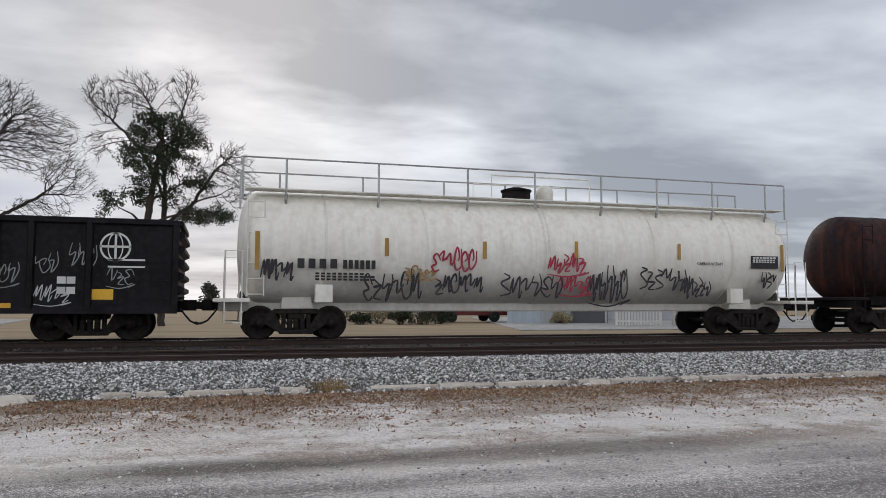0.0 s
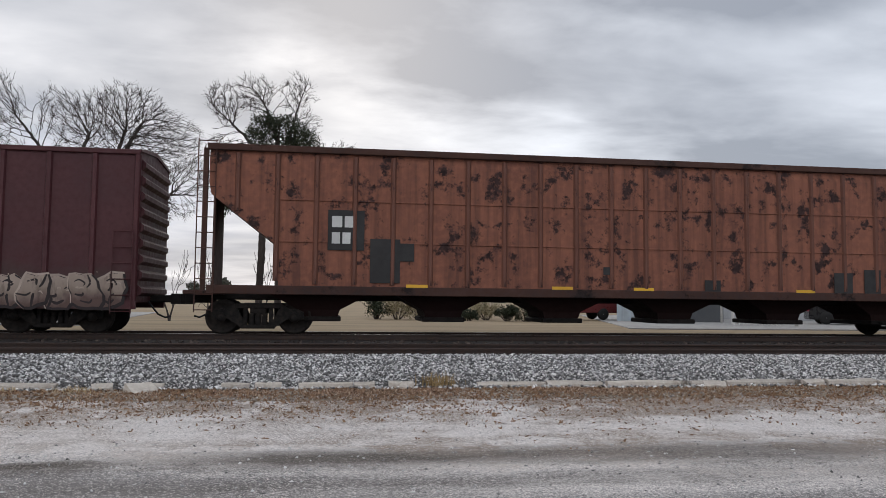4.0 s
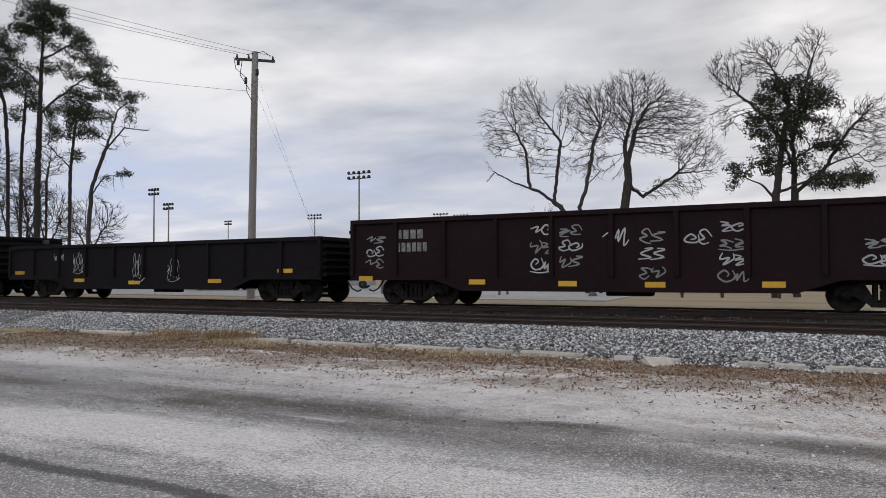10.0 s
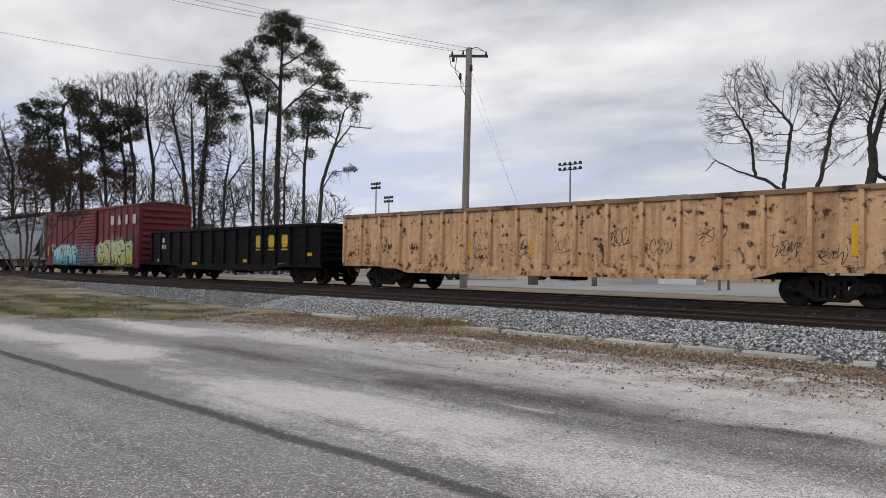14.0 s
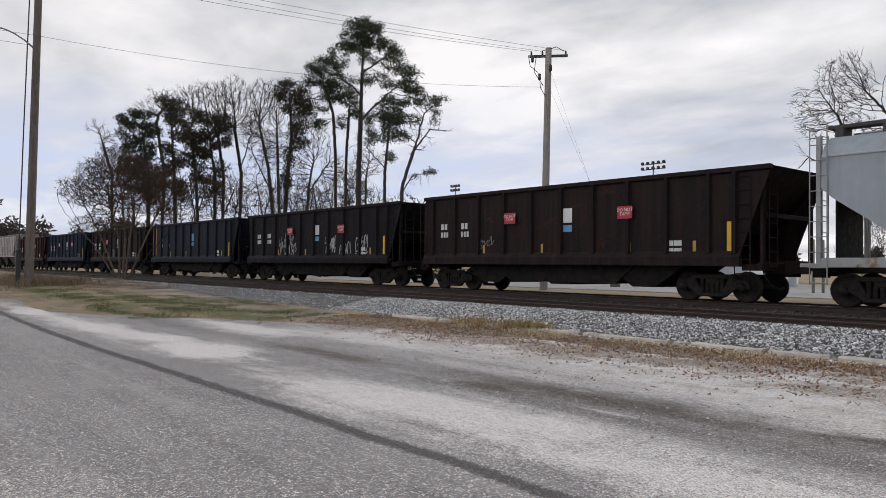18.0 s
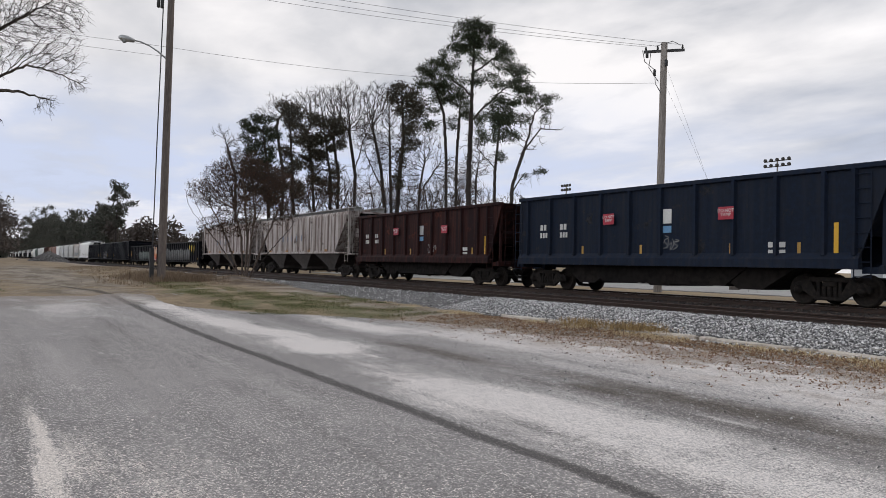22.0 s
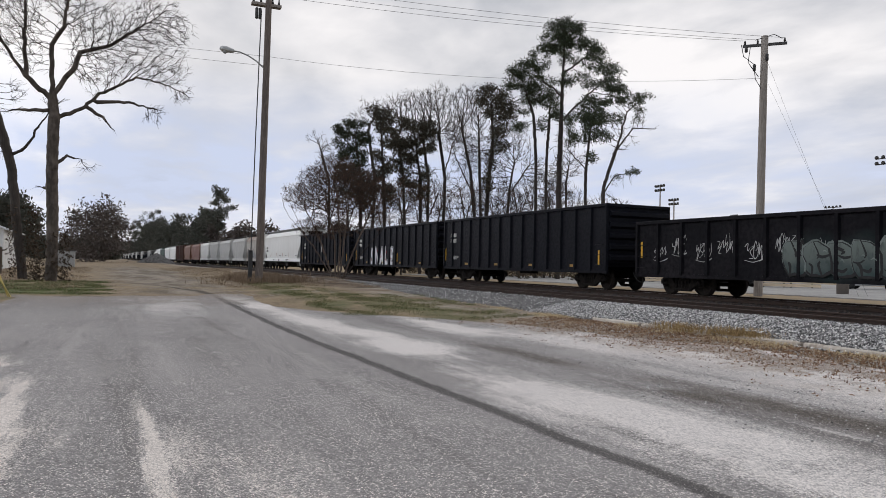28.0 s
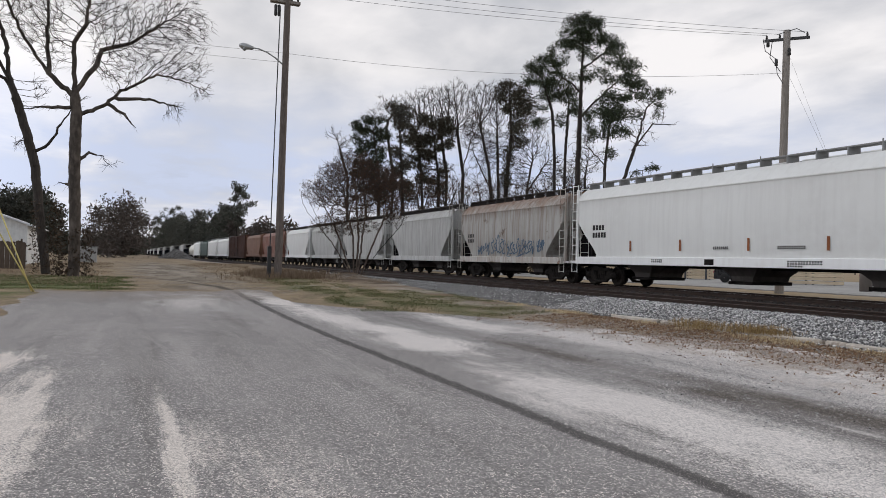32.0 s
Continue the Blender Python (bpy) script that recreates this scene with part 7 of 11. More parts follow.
# tall black gondolas
m_tall = paint("gondola_tall_black", (0.013, 0.0155, 0.021), (0.018, 0.021, 0.027), rough=0.5)
for k, (u0, u1) in enumerate(((-485.0, -469.0), (-502.51, -486.08), (-520.31, -503.79))):
    car, h = gondola("tall plain black ribbed gondola", u0, u1, 3.58, 0.70, m_tall, 13)
    bars(car, -7.15, 2.76, [(4, 0.14, 0.22, 0.06), (5, 0.11, 0.22, 0.05)])
    bars(car, -6.7, 1.45, [(8, 0.05, 0.05, 0.03), (8, 0.05, 0.05, 0.03), (6, 0.05, 0.05, 0.03)])
    for x in (-5.0, -1.5, 2.0, 5.5):
        reflector(car, x, 1.0, -HW - 0.004, 0.42, 0.11, MATS["reflector_ochre"])
    reflector(car, -7.8, 1.55, -HW - 0.004, 0.1, 0.75)
    reflector(car, 1.4 if k == 1 else 7.4, 1.35, -HW - 0.004, 0.1, 0.6)
    if k == 1:
        car["label"] = "tall black gondola with white sprayed letters"
        m_fig = surface("tag_bright_white", (0.70, 0.70, 0.72), (0.55, 0.55, 0.58), rough=0.6)
        for i, ch in enumerate("SNALE"):
            x = -4.2 + i * 1.02
            bubble_letter(car, ch, x, 0.88, 1.75, ((0.155, m_fig), (0.125, m_tagk), (0.075, m_fig)), (-4, 3, -2, 4, -5)[i])
            for s, zz in ((0.2, 1.2), (0.42, 1.75)):
                bm = bmesh.new()
                rod(bm, (x + s, -HW - 0.0125, zz + 0.1 * (i % 3)), (x + s, -HW - 0.0155, zz + 0.1 * (i % 3)), 0.06, None, 10)
                part("painted_spot", bm, m_sign, car)
        scrawl(car, -5.0, 1.1, 0.35, 0.9, 190, MATS["tag_grey"], -HW - 0.004, 0.016, 4)
    if k == 2:
        bm = bmesh.new()
        quad_box(bm, -0.6, 0.0, -HW - 0.01, -HW - 0.004, 1.85, 2.5)
        part("placard", bm, m_chrome, car)

# covered hoppers of the tail
m_wh = paint("hopper_white", (0.75, 0.745, 0.715), (0.68, 0.67, 0.64), (0.735, 0.73, 0.70), streak=0.10, rust_col=(0.36, 0.33, 0.30), patch=0.25, rough=0.5, grain=2.5, bump=0.015)
m_whs = paint("hopper_white_sill", (0.86, 0.86, 0.845), (0.80, 0.79, 0.77), (0.84, 0.84, 0.82), streak=0.12, rust_col=(0.45, 0.40, 0.34), rough=0.5, grain=3.0, bump=0.02)
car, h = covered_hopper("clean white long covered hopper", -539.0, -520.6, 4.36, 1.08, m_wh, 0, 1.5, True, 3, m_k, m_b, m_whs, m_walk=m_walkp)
bars(car, -7.9, 2.6, [(4, 0.17, 0.22, 0.05), (5, 0.15, 0.22, 0.05)], -HW - 0.004, m_dlet)
for x in (-5.25, -2.3, 1.0, 4.05):
    reflector(car, x, 1.68, -HW - 0.004, 0.1, 0.42, surface("reflector_redbrown", (0.33, 0.10, 0.03), rough=0.5))
for x, n in ((-0.6, 8), (2.2, 12), (7.0, 8)):
    bars(car, x, 1.62, [(n, 0.06, 0.04, 0.03), (n, 0.06, 0.04, 0.03)], -HW - 0.004, m_dlet)
bars(car, -3.9, 1.16, [(6, 0.08, 0.05, 0.03), (6, 0.08, 0.05, 0.03)], -HW - 0.022, m_dlet)
bars(car, 2.6, 1.16, [(13, 0.07, 0.05, 0.03), (13, 0.07, 0.05, 0.03), (6, 0.07, 0.05, 0.03)], -HW - 0.022, m_dlet)
bm = bmesh.new()
soft_box(bm, -1.0, -0.55, -HW - 0.032, -HW - 0.019, 0.98, 1.18, 0.003)
part("data_plate", bm, m_under, car, "dark data plate on the sill")
m_gb = paint("hopper_grey_rusty", (0.47, 0.46, 0.43), (0.38, 0.36, 0.33), (0.45, 0.43, 0.40), streak=0.6, rust_col=(0.20, 0.13, 0.085), patch=0.5, grain=3.0, bump=0.03, rust=0.25, rust_scale=0.8, wash=(3.3, 4.5, (0.22, 0.105, 0.05)))
m_gbs = paint("hopper_grey_rusty_sill", (0.58, 0.57, 0.54), (0.42, 0.37, 0.32), streak=0.5, rust_col=(0.25, 0.13, 0.07), rust=0.4, rust_scale=0.9)
m_tagb = surface("tag_steel_blue", (0.085, 0.135, 0.20), (0.12, 0.17, 0.23), rough=0.7, bump=0.0)
m_gs = paint("hopper_soft_grey", (0.50, 0.50, 0.48), (0.42, 0.415, 0.395), (0.48, 0.48, 0.46), streak=0.40, rust_col=(0.19, 0.165, 0.145), grain=3.0, bump=0.03, wash=(3.9, 4.9, (0.21, 0.15, 0.11)))
m_br = paint("hopper_brown", (0.20, 0.10, 0.06), (0.14, 0.07, 0.045), streak=0.4, rust_col=(0.07, 0.035, 0.025))
m_rb = paint("hopper_redbrown", (0.20, 0.065, 0.04), (0.26, 0.17, 0.13), streak=0.4, rust_col=(0.08, 0.03, 0.02))
for u0, u1, mm, lab in ((-551.6, -540.2, m_gb, "rust-streaked grey covered hopper with blue scrawl"), (-564.2, -553.2, m_gs, "weathered grey covered hopper with dark ends"), (-577.9, -566.2, m_gs, "weathered grey covered hopper with dark ends"),
                        (-590.2, -579.6, m_gs, "weathered grey covered hopper with dark ends"), (-603.4, -591.8, m_wh, "white smooth-sided covered hopper"), (-620.5, -605.2, m_rb, "faded red-brown covered hopper"), (-635.4, -622.2, m_br, "faded brown covered hopper")):
    trim = {"hopper_grey_rusty": m_gbs, "hopper_white": m_whs}.get(mm.name, mm)
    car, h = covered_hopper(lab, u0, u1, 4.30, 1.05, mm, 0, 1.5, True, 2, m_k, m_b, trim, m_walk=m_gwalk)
    if mm is m_gb:
        for i, (x, z, w, hh) in enumerate(((-3.3, 1.3, 1.5, 0.7), (-1.6, 1.35, 1.7, 1.0), (0.3, 1.3, 1.5, 0.85), (1.9, 1.35, 1.2, 0.75), (3.4, 1.5, 0.7, 0.6))):
            scrawl(car, x, z, w, hh, 210 + i, m_tagb, -HW - 0.004, 0.05, 6)
        bars(car, -4.6, 2.5, [(4, 0.14, 0.2, 0.06), (4, 0.14, 0.2, 0.06)], -HW - 0.004, m_dlet)
boxcar("dark rust-brown boxcar with ribs", -656.3, -637.2, 4.4, 0.62, m_hd, (7, 7), (-1.5, 1.5), False)
for u0, u1 in ((-674.6, -658.2), (-693.0, -676.6)):
    covered_hopper("white smooth-sided covered hopper", u0, u1, 4.36, 1.0, m_wh, 0, 1.5, True, 3, m_k, m_b, m_whs, m_walk=m_walkp)
m_gn = paint("hopper_dark_green", (0.03, 0.06, 0.045), (0.025, 0.045, 0.035))
covered_hopper("dark green smooth covered hopper", -711.0, -695.0, 4.3, 1.0, m_gn, 0, 1.5, True, 3, m_k, m_b, m_gn)
covered_hopper("white smooth-sided covered hopper", -729.0, -713.0, 4.36, 1.0, m_wh, 0, 1.5, True, 3, m_k, m_b, m_whs, m_walk=m_walkp)
tank_car("plain dirty white tank car", -746.0, -731.0, 1.5, 2.4, MATS["tank_white"], False)
for i in range(22):
    u1 = -748.0 - i * 18.2
    if i % 3 == 1:
        covered_hopper("pale grey covered hopper", u1 - 16.2, u1, 4.3, 1.0, m_gs, 0, 1.5, True, 3, m_k, m_b, m_gs)
    else:
        gondola("plain black low gondola", u1 - 16.4, u1, 2.8, 0.6, m_tall, 12)

# ---- trees ----
m_bark = surface("bark_grey", (0.050, 0.041, 0.036), (0.035, 0.029, 0.026), (0.075, 0.064, 0.057), rough=0.95, grain=5.0, stretch=(3, 3, 0.6), bump=0.6)
m_barkp = surface("bark_pine", (0.045, 0.035, 0.030), (0.032, 0.026, 0.024), rough=0.95, grain=4.0, stretch=(3, 3, 0.7), bump=0.6)
m_twig = surface("twigs", (0.034, 0.027, 0.024), (0.05, 0.037, 0.031), rough=0.95, grain=2.0, bump=0.0)
m_plane = surface("bark_flaking", (0.075, 0.06, 0.05), (0.04, 0.032, 0.028), (0.15, 0.125, 0.105), rough=0.95, grain=2.2, stretch=(2, 2, 1), bump=0.6)


def leafy(name, c1, c2, c3):
    m = bpy.data.materials.new(name)
    m.use_nodes = True
    n, l = m.node_tree.nodes, m.node_tree.links
    g = n.new("ShaderNodeNewGeometry")
    r = n.new("ShaderNodeValToRGB")
    r.color_ramp.elements[0].color, r.color_ramp.elements[1].color = (*c1, 1), (*c3, 1)
    r.color_ramp.elements.new(0.5).color = (*c2, 1)
    l.new(g.outputs["Random Per Island"], r.inputs[0])
    b = n["Principled BSDF"]
    l.new(r.outputs[0], b.inputs["Base Color"])
    b.inputs["Roughness"].default_value, b.inputs["Specular IOR Level"].default_value = 0.8, 0.2
    MATS[name] = m
    return m


m_needle = leafy("pine_needles", (0.022, 0.030, 0.017), (0.038, 0.050, 0.027), (0.060, 0.072, 0.040))
m_leafd = leafy("evergreen_leaves", (0.018, 0.023, 0.014), (0.030, 0.038, 0.021), (0.048, 0.055, 0.031))
m_leafb = leafy("dead_leaves", (0.05, 0.026, 0.017), (0.075, 0.04, 0.027), (0.11, 0.062, 0.038))
# distant foliage: the pallor of haze is mixed into these leaf colours
m_far_hazed = leafy("far_foliage", (0.048, 0.052, 0.042), (0.07, 0.072, 0.058), (0.098, 0.094, 0.078))
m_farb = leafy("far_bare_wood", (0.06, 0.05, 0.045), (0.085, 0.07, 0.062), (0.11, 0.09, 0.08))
m_straw = leafy("dry_grass", (0.30, 0.20, 0.09), (0.42, 0.30, 0.15), (0.22, 0.14, 0.07))
m_green = leafy("green_grass", (0.075, 0.088, 0.033), (0.14, 0.15, 0.062), (0.27, 0.235, 0.125))
m_litter = leafy("leaf_litter", (0.22, 0.12, 0.07), (0.34, 0.21, 0.125), (0.12, 0.068, 0.045))


def tubes(segs, n):
    """Tapered tubes from rows (p0, p1, r0, r1)."""
    a = np.array([[*s[0], *s[1], s[2], s[3]] for s in segs])
    p0, p1, r0, r1 = a[:, :3], a[:, 3:6], a[:, 6], a[:, 7]
    d = p1 - p0
    d /= np.maximum(np.linalg.norm(d, axis=1, keepdims=True), 1e-6)
    ref = np.where(np.abs(d[:, 2:3]) > 0.9, np.array([[1.0, 0, 0]]), np.array([[0, 0, 1.0]]))
    u = np.cross(d, ref)
    u /= np.linalg.norm(u, axis=1, keepdims=True)
    w = np.cross(d, u)
    ang = np.arange(n) * 2 * np.pi / n
    c, s = np.cos(ang)[None, :, None], np.sin(ang)[None, :, None]
    off = u[:, None, :] * c + w[:, None, :] * s
    v = np.concatenate([p0[:, None, :] + off * r0[:, None, None], p1[:, None, :] + off * r1[:, None, None]], axis=1).reshape(-1, 3)
    base = (np.arange(len(a)) * 2 * n)[:, None, None]
    i = np.arange(n)
    f = np.stack([i, (i + 1) % n, n + (i + 1) % n, n + i], -1)[None] + base
    return v, f.reshape(-1, 4)


def branch(rng, p, d, length, r, depth, segs, tips, kids=3, spread=0.7, lift=0.15, bend=0.25, shrink=0.68, taper=0.55, least=0.008):
    """Grows one limb and its side limbs."""
    k = 4 if depth > 1 else 3
    q, dd = Vector(p), Vector(d).normalized()
    nodes = []
    for i in range(k):
        e = q + dd * (length / k)
        ra, rb = r * (1 - taper * i / k), r * (1 - taper * (i + 1) / k)
        segs.append((tuple(q), tuple(e), ra, rb, depth))
        q = e
        nodes.append((q.copy(), dd.copy(), rb))
        dd = (dd + Vector((rng.gauss(0, bend), rng.gauss(0, bend), rng.gauss(0, bend) + lift))).normalized()
    if depth <= 0 or r < least:
        tips.append(tuple(q))
        return
    for j in range(kids):
        node = nodes[min(k - 1, max(0, int(k * (j + 1.2) / (kids + 0.2)) - 1))]
        side = node[1].orthogonal().normalized()
        side.rotate(Matrix.Rotation(rng.uniform(0, 6.283), 3, node[1]))
        nd2 = (node[1] * (1 - spread * 0.5) + side * spread * rng.uniform(0.6, 1.15)).normalized()
        branch(rng, node[0], nd2, length * shrink * rng.uniform(0.75, 1.15), node[2] * rng.uniform(0.55, 0.8), depth - 1, segs, tips, kids, spread, lift, bend, shrink, taper, least)
    branch(rng, nodes[-1][0], nodes[-1][1], length * shrink, nodes[-1][2] * 0.9, depth - 1, segs, tips, kids, spread, lift, bend, shrink, taper, least)


def leaves(rng, spots, per, size, radius, flat=0.6, slim=0.35):
    """Small leaf blades scattered round the given spots."""
    pts = np.repeat(np.array(spots), per, axis=0)
    n = len(pts)
    g = np.random.RandomState(rng.randrange(10 ** 6))
    off = g.normal(0, 1, (n, 3))
    off /= np.linalg.norm(off, axis=1, keepdims=True)
    off *= radius * g.rand(n, 1) ** 0.5
    off[:, 2] *= flat
    c = pts + off
    a = g.normal(0, 1, (n, 3))
    a /= np.linalg.norm(a, axis=1, keepdims=True)
    b = np.cross(a, g.normal(0, 1, (n, 3)))
    b /= np.linalg.norm(b, axis=1, keepdims=True)
    s = size * (0.6 + 0.8 * g.rand(n, 1))
    v = np.stack([c - a * s, c + b * s * slim, c + a * s, c - b * s * slim], 1).reshape(-1, 3)
    f = np.arange(4 * n).reshape(n, 4)
    return v, f


def make_tree(name, label, segs, bark, leaf=None, leaf_mat=None, twig_mat=None):
    tree = tagged(new(name), label, "tree")
    tree.location = segs[0][0]
    o = np.array(segs[0][0])
    thick = min(0.05, 0.45 * max(s[2] for s in segs))
    big = [s for s in segs if s[2] > thick]
    small = [s for s in segs if s[2] <= thick]
    for nm, ss, n, mm in (("trunk", big, 8, bark), ("twig_crown", small, 3, twig_mat or m_twig)):
        if ss:
            v, f = tubes(ss, n)
            me = sheet(nm, (v - o).tolist(), f.tolist(), mm, nm == "trunk")
            part(nm, me, None, tree)
    if leaf is not None:
        part("crown", sheet("crown", (leaf[0] - o).tolist(), leaf[1].tolist(), leaf_mat), None, tree)
    return tree


def fitted(segs, spots, base, height, width, extra=0.0):
    """Scales a grown tree to its true height and half width; the trunk keeps its place."""
    b = np.array(base)
    e = np.array([s[1] for s in segs]) - b
    kz = (height - extra) / e[:, 2].max()
    kr = (width - extra) / np.quantile(np.hypot(e[:, 0], e[:, 1]), 0.985)
    k = np.array([kr, kr, kz])
    out = [(tuple((np.array(s[0]) - b) * k + b), tuple((np.array(s[1]) - b) * k + b), *s[2:]) for s in segs]
    return out, [tuple((np.array(q) - b) * k + b) for q in spots]


def bare_tree(label, x, y, z, height, width, seed, stems=((0, 0, 1),), r=0.22, depth=5, kids=3, spread=0.75, lift=0.12, first=0.34, bark=None, shrink=0.7, leaf=None, bend=0.25, name="bare_tree", least=0.010, thin=0.55, feet=()):
    rng = random.Random(seed)
    segs, tips = [], []
    for k, (dx, dy, dz) in enumerate(stems):
        branch(rng, (x + (feet[k] if feet else 0.0), y, z - 0.1), (dx, dy, dz), height * first, r, depth, segs, tips, kids, spread, lift, bend, shrink, thin, 0.004)
    segs = [(a, b, max(ra, least), max(rb, least * 0.8), dd) for a, b, ra, rb, dd in segs]
    segs, tips = fitted(segs, tips, (x, y, z - 0.1), height, width)
    lv = leaves(rng, tips[::leaf[4]], leaf[0], leaf[1], leaf[2]) if leaf else None
    return make_tree(name, label, segs, bark or m_bark, lv, leaf[3] if leaf else None)


def grown(name, label, seed, x, y, stems, lobes, r0, tip=0.01, gap=0.6, stride=0.3, bark=None, leaf=None, foot=None):
    """A tree that grows its limbs into crown lobes. stems: bends (sideways, height) of trunk and main limbs;
    lobes: (sideways, height, half width, half height, leafy, density); leaf: (material, blades a tuft, blade, tuft radius)."""
    gap, stride = gap * (0.66 if leaf else 0.60), stride * 0.72
    g = np.random.RandomState(seed)
    back = np.array([x, y, 0.0]) / math.hypot(x, y)
    side = np.array([back[1], -back[0], 0.0])
    foot = BACK_Z if foot is None else foot
    here = np.array([x, y, 0.0])
    up = np.array([0.0, 0.0, 1.0])
    pos, par, least = [], [], []
    for k, line in enumerate(stems):
        pts = [here + side * u + up * h for u, h in line]
        start, depth = -1, 0.0
        if k and line[0][1] > foot + 2.6:
            q = np.array(pos) - here
            start = int(((q @ side - line[0][0]) ** 2 + (q[:, 2] - line[0][1]) ** 2).argmin())
            depth = float(q[start] @ back)
            pts[0] = pos[start] - back * depth
        if start < 0:
            pts.insert(0, np.array([pts[0][0], pts[0][1], foot - 0.15]))
        for j, (a, b) in enumerate(zip(pts, pts[1:])):
            n = max(1, int(np.linalg.norm(b - a) / stride))
            drift = g.normal(0, 0.35) if k else 0.0
            if start < 0 and not j:
                pos.append(a)
                par.append(-1)
                least.append(0.0)
                start = len(pos) - 1
            for i in range(n):
                f = (i + 1) / n
                w = g.normal(0, 0.045 if k else 0.02, 3) * min(1.0, stride * 2.5)
                pos.append(a + (b - a) * f + back * (depth + drift * f) + w)
                par.append(start)
                least.append(r0 * (0.40 if k else 0.9) * (1 - 0.8 * (j + f) / (len(pts) - 1)))
                start = len(pos) - 1
            depth += drift
    att = []
    for u, h, ru, rz, leafy_, dens in lobes:
        rv = min(2.6, 0.5 * (ru + rz) + 0.25)
        n = max(10, int(4.2 * ru * rv * rz / gap ** 3 * dens))
        p = g.normal(0, 1, (n, 3))
        p *= (g.rand(n, 1) ** 0.4) / np.linalg.norm(p, axis=1, keepdims=True)
        att.append(here + side * u + up * h + back * g.normal(0, 0.35) + p[:, :1] * ru * side + p[:, 1:2] * rv * back + p[:, 2:] * rz * up)
    att = np.concatenate(att)
    P = np.array(pos)
    heart = att.mean(0) - up * 1.1 * att[:, 2].std()
    near = np.zeros(len(att), int)
    best = np.full(len(att), 1e9)
    for i in range(len(P)):
        d = ((att - P[i]) ** 2).sum(1)
        m = d < best
        best[m], near[m] = d[m], i
    kids = {}
    for rounds in range(150):
        keep = best > (gap * 0.75) ** 2
        att, near, best = att[keep], near[keep], best[keep]
        if not len(att):
            break
        pull = att - P[near]
        pull /= np.linalg.norm(pull, axis=1, keepdims=True)
        src, inv = np.unique(near, return_inverse=True)
        way = np.zeros((len(src), 3))
        np.add.at(way, inv.ravel(), pull)
        way /= np.maximum(np.linalg.norm(way, axis=1, keepdims=True), 1e-6)
        out = P[src] - heart
        way += (0.5 if leaf else 0.75) * out / np.maximum(np.linalg.norm(out, axis=1, keepdims=True), 0.3) + g.normal(0, 0.15, way.shape)
        way /= np.linalg.norm(way, axis=1, keepdims=True)
        fresh = []
        for i, w in zip(src.tolist(), way):
            e = P[i] + w * stride
            sprung = kids.setdefault(i, [])
            if len(sprung) < 3 and all(((e - q) ** 2).sum() > (0.55 * stride) ** 2 for q in sprung):
                sprung.append(e)
                fresh.append((i, e))
        if not fresh:
            break
        n0 = len(P)
        P = np.concatenate([P, np.array([e for _, e in fresh])])
        par += [i for i, _ in fresh]
        for j in range(len(fresh)):
            d = ((att - P[n0 + j]) ** 2).sum(1)
            m = d < best
            best[m], near[m] = d[m], n0 + j
    n = len(P)
    ends = np.ones(n)
    has = np.zeros(n, bool)
    for i in range(n - 1, -1, -1):
        if par[i] >= 0:
            if not has[par[i]]:
                ends[par[i]], has[par[i]] = 0.0, True
            ends[par[i]] += ends[i]
    rad = tip * ends ** 0.42
    rad *= 1 + (r0 / rad.max() - 1) * (ends / ends.max()) ** 0.75
    rad[:len(least)] = np.maximum(rad[:len(least)], least)
    segs = []
    for i in range(n):
        if par[i] >= 0:
            lap = (P[i] - P[par[i]]) * min(0.4, rad[i] / stride * 0.5)
            segs.append((tuple(P[par[i]] - lap), tuple(P[i] + lap), min(rad[par[i]], rad[i] * 1.35), rad[i], 1))
    # fine twigs off the youngest wood
    for i in range(n):
        if ends[i] <= 2 and par[i] >= 0:
            d = P[i] - P[par[i]]
            d /= max(1e-6, np.linalg.norm(d))
            for j in range(1 if leaf else 2):
                w = d + (0.4 if leaf else 0.8) * (P[i] - heart) / max(0.3, np.linalg.norm(P[i] - heart)) + g.normal(0, 0.36, 3)
                w *= gap * g.uniform(0.7, 1.6) / np.linalg.norm(w)
                a = P[par[i]] + (P[i] - P[par[i]]) * g.rand()
                b = a + w * 0.55
                c = b + w * 0.45 + g.normal(0, 0.10 * gap, 3)
                segs += [(tuple(a), tuple(b), tip * 0.8, tip * 0.65, 0), (tuple(b), tuple(c), tip * 0.65, tip * 0.45, 0)]
    lv = None
    if leaf:
        spots = []
        young = P[ends <= 3]
        for u, h, ru, rz, leafy_, dens in lobes:
            if leafy_:
                q = young - here
                f = ((q @ side - u) / (ru * 1.15)) ** 2 + ((q[:, 2] - h) / (rz * 1.15 + 0.1)) ** 2
                spots += [tuple(p) for p in young[f < 1.0]]
        needled = leaf[0] is m_needle
        lv = leaves(random.Random(seed), sorted(set(spots)), int(leaf[1] * (1.55 if needled else 1.25)), leaf[2] * (1.1 if needled else 0.85), leaf[3], 0.7, 0.16 if needled else 0.32)
    # the trunk's foot comes first: it is the tree's base
    return make_tree(name, label, segs, bark or m_bark, lv, leaf[0] if leaf else None)


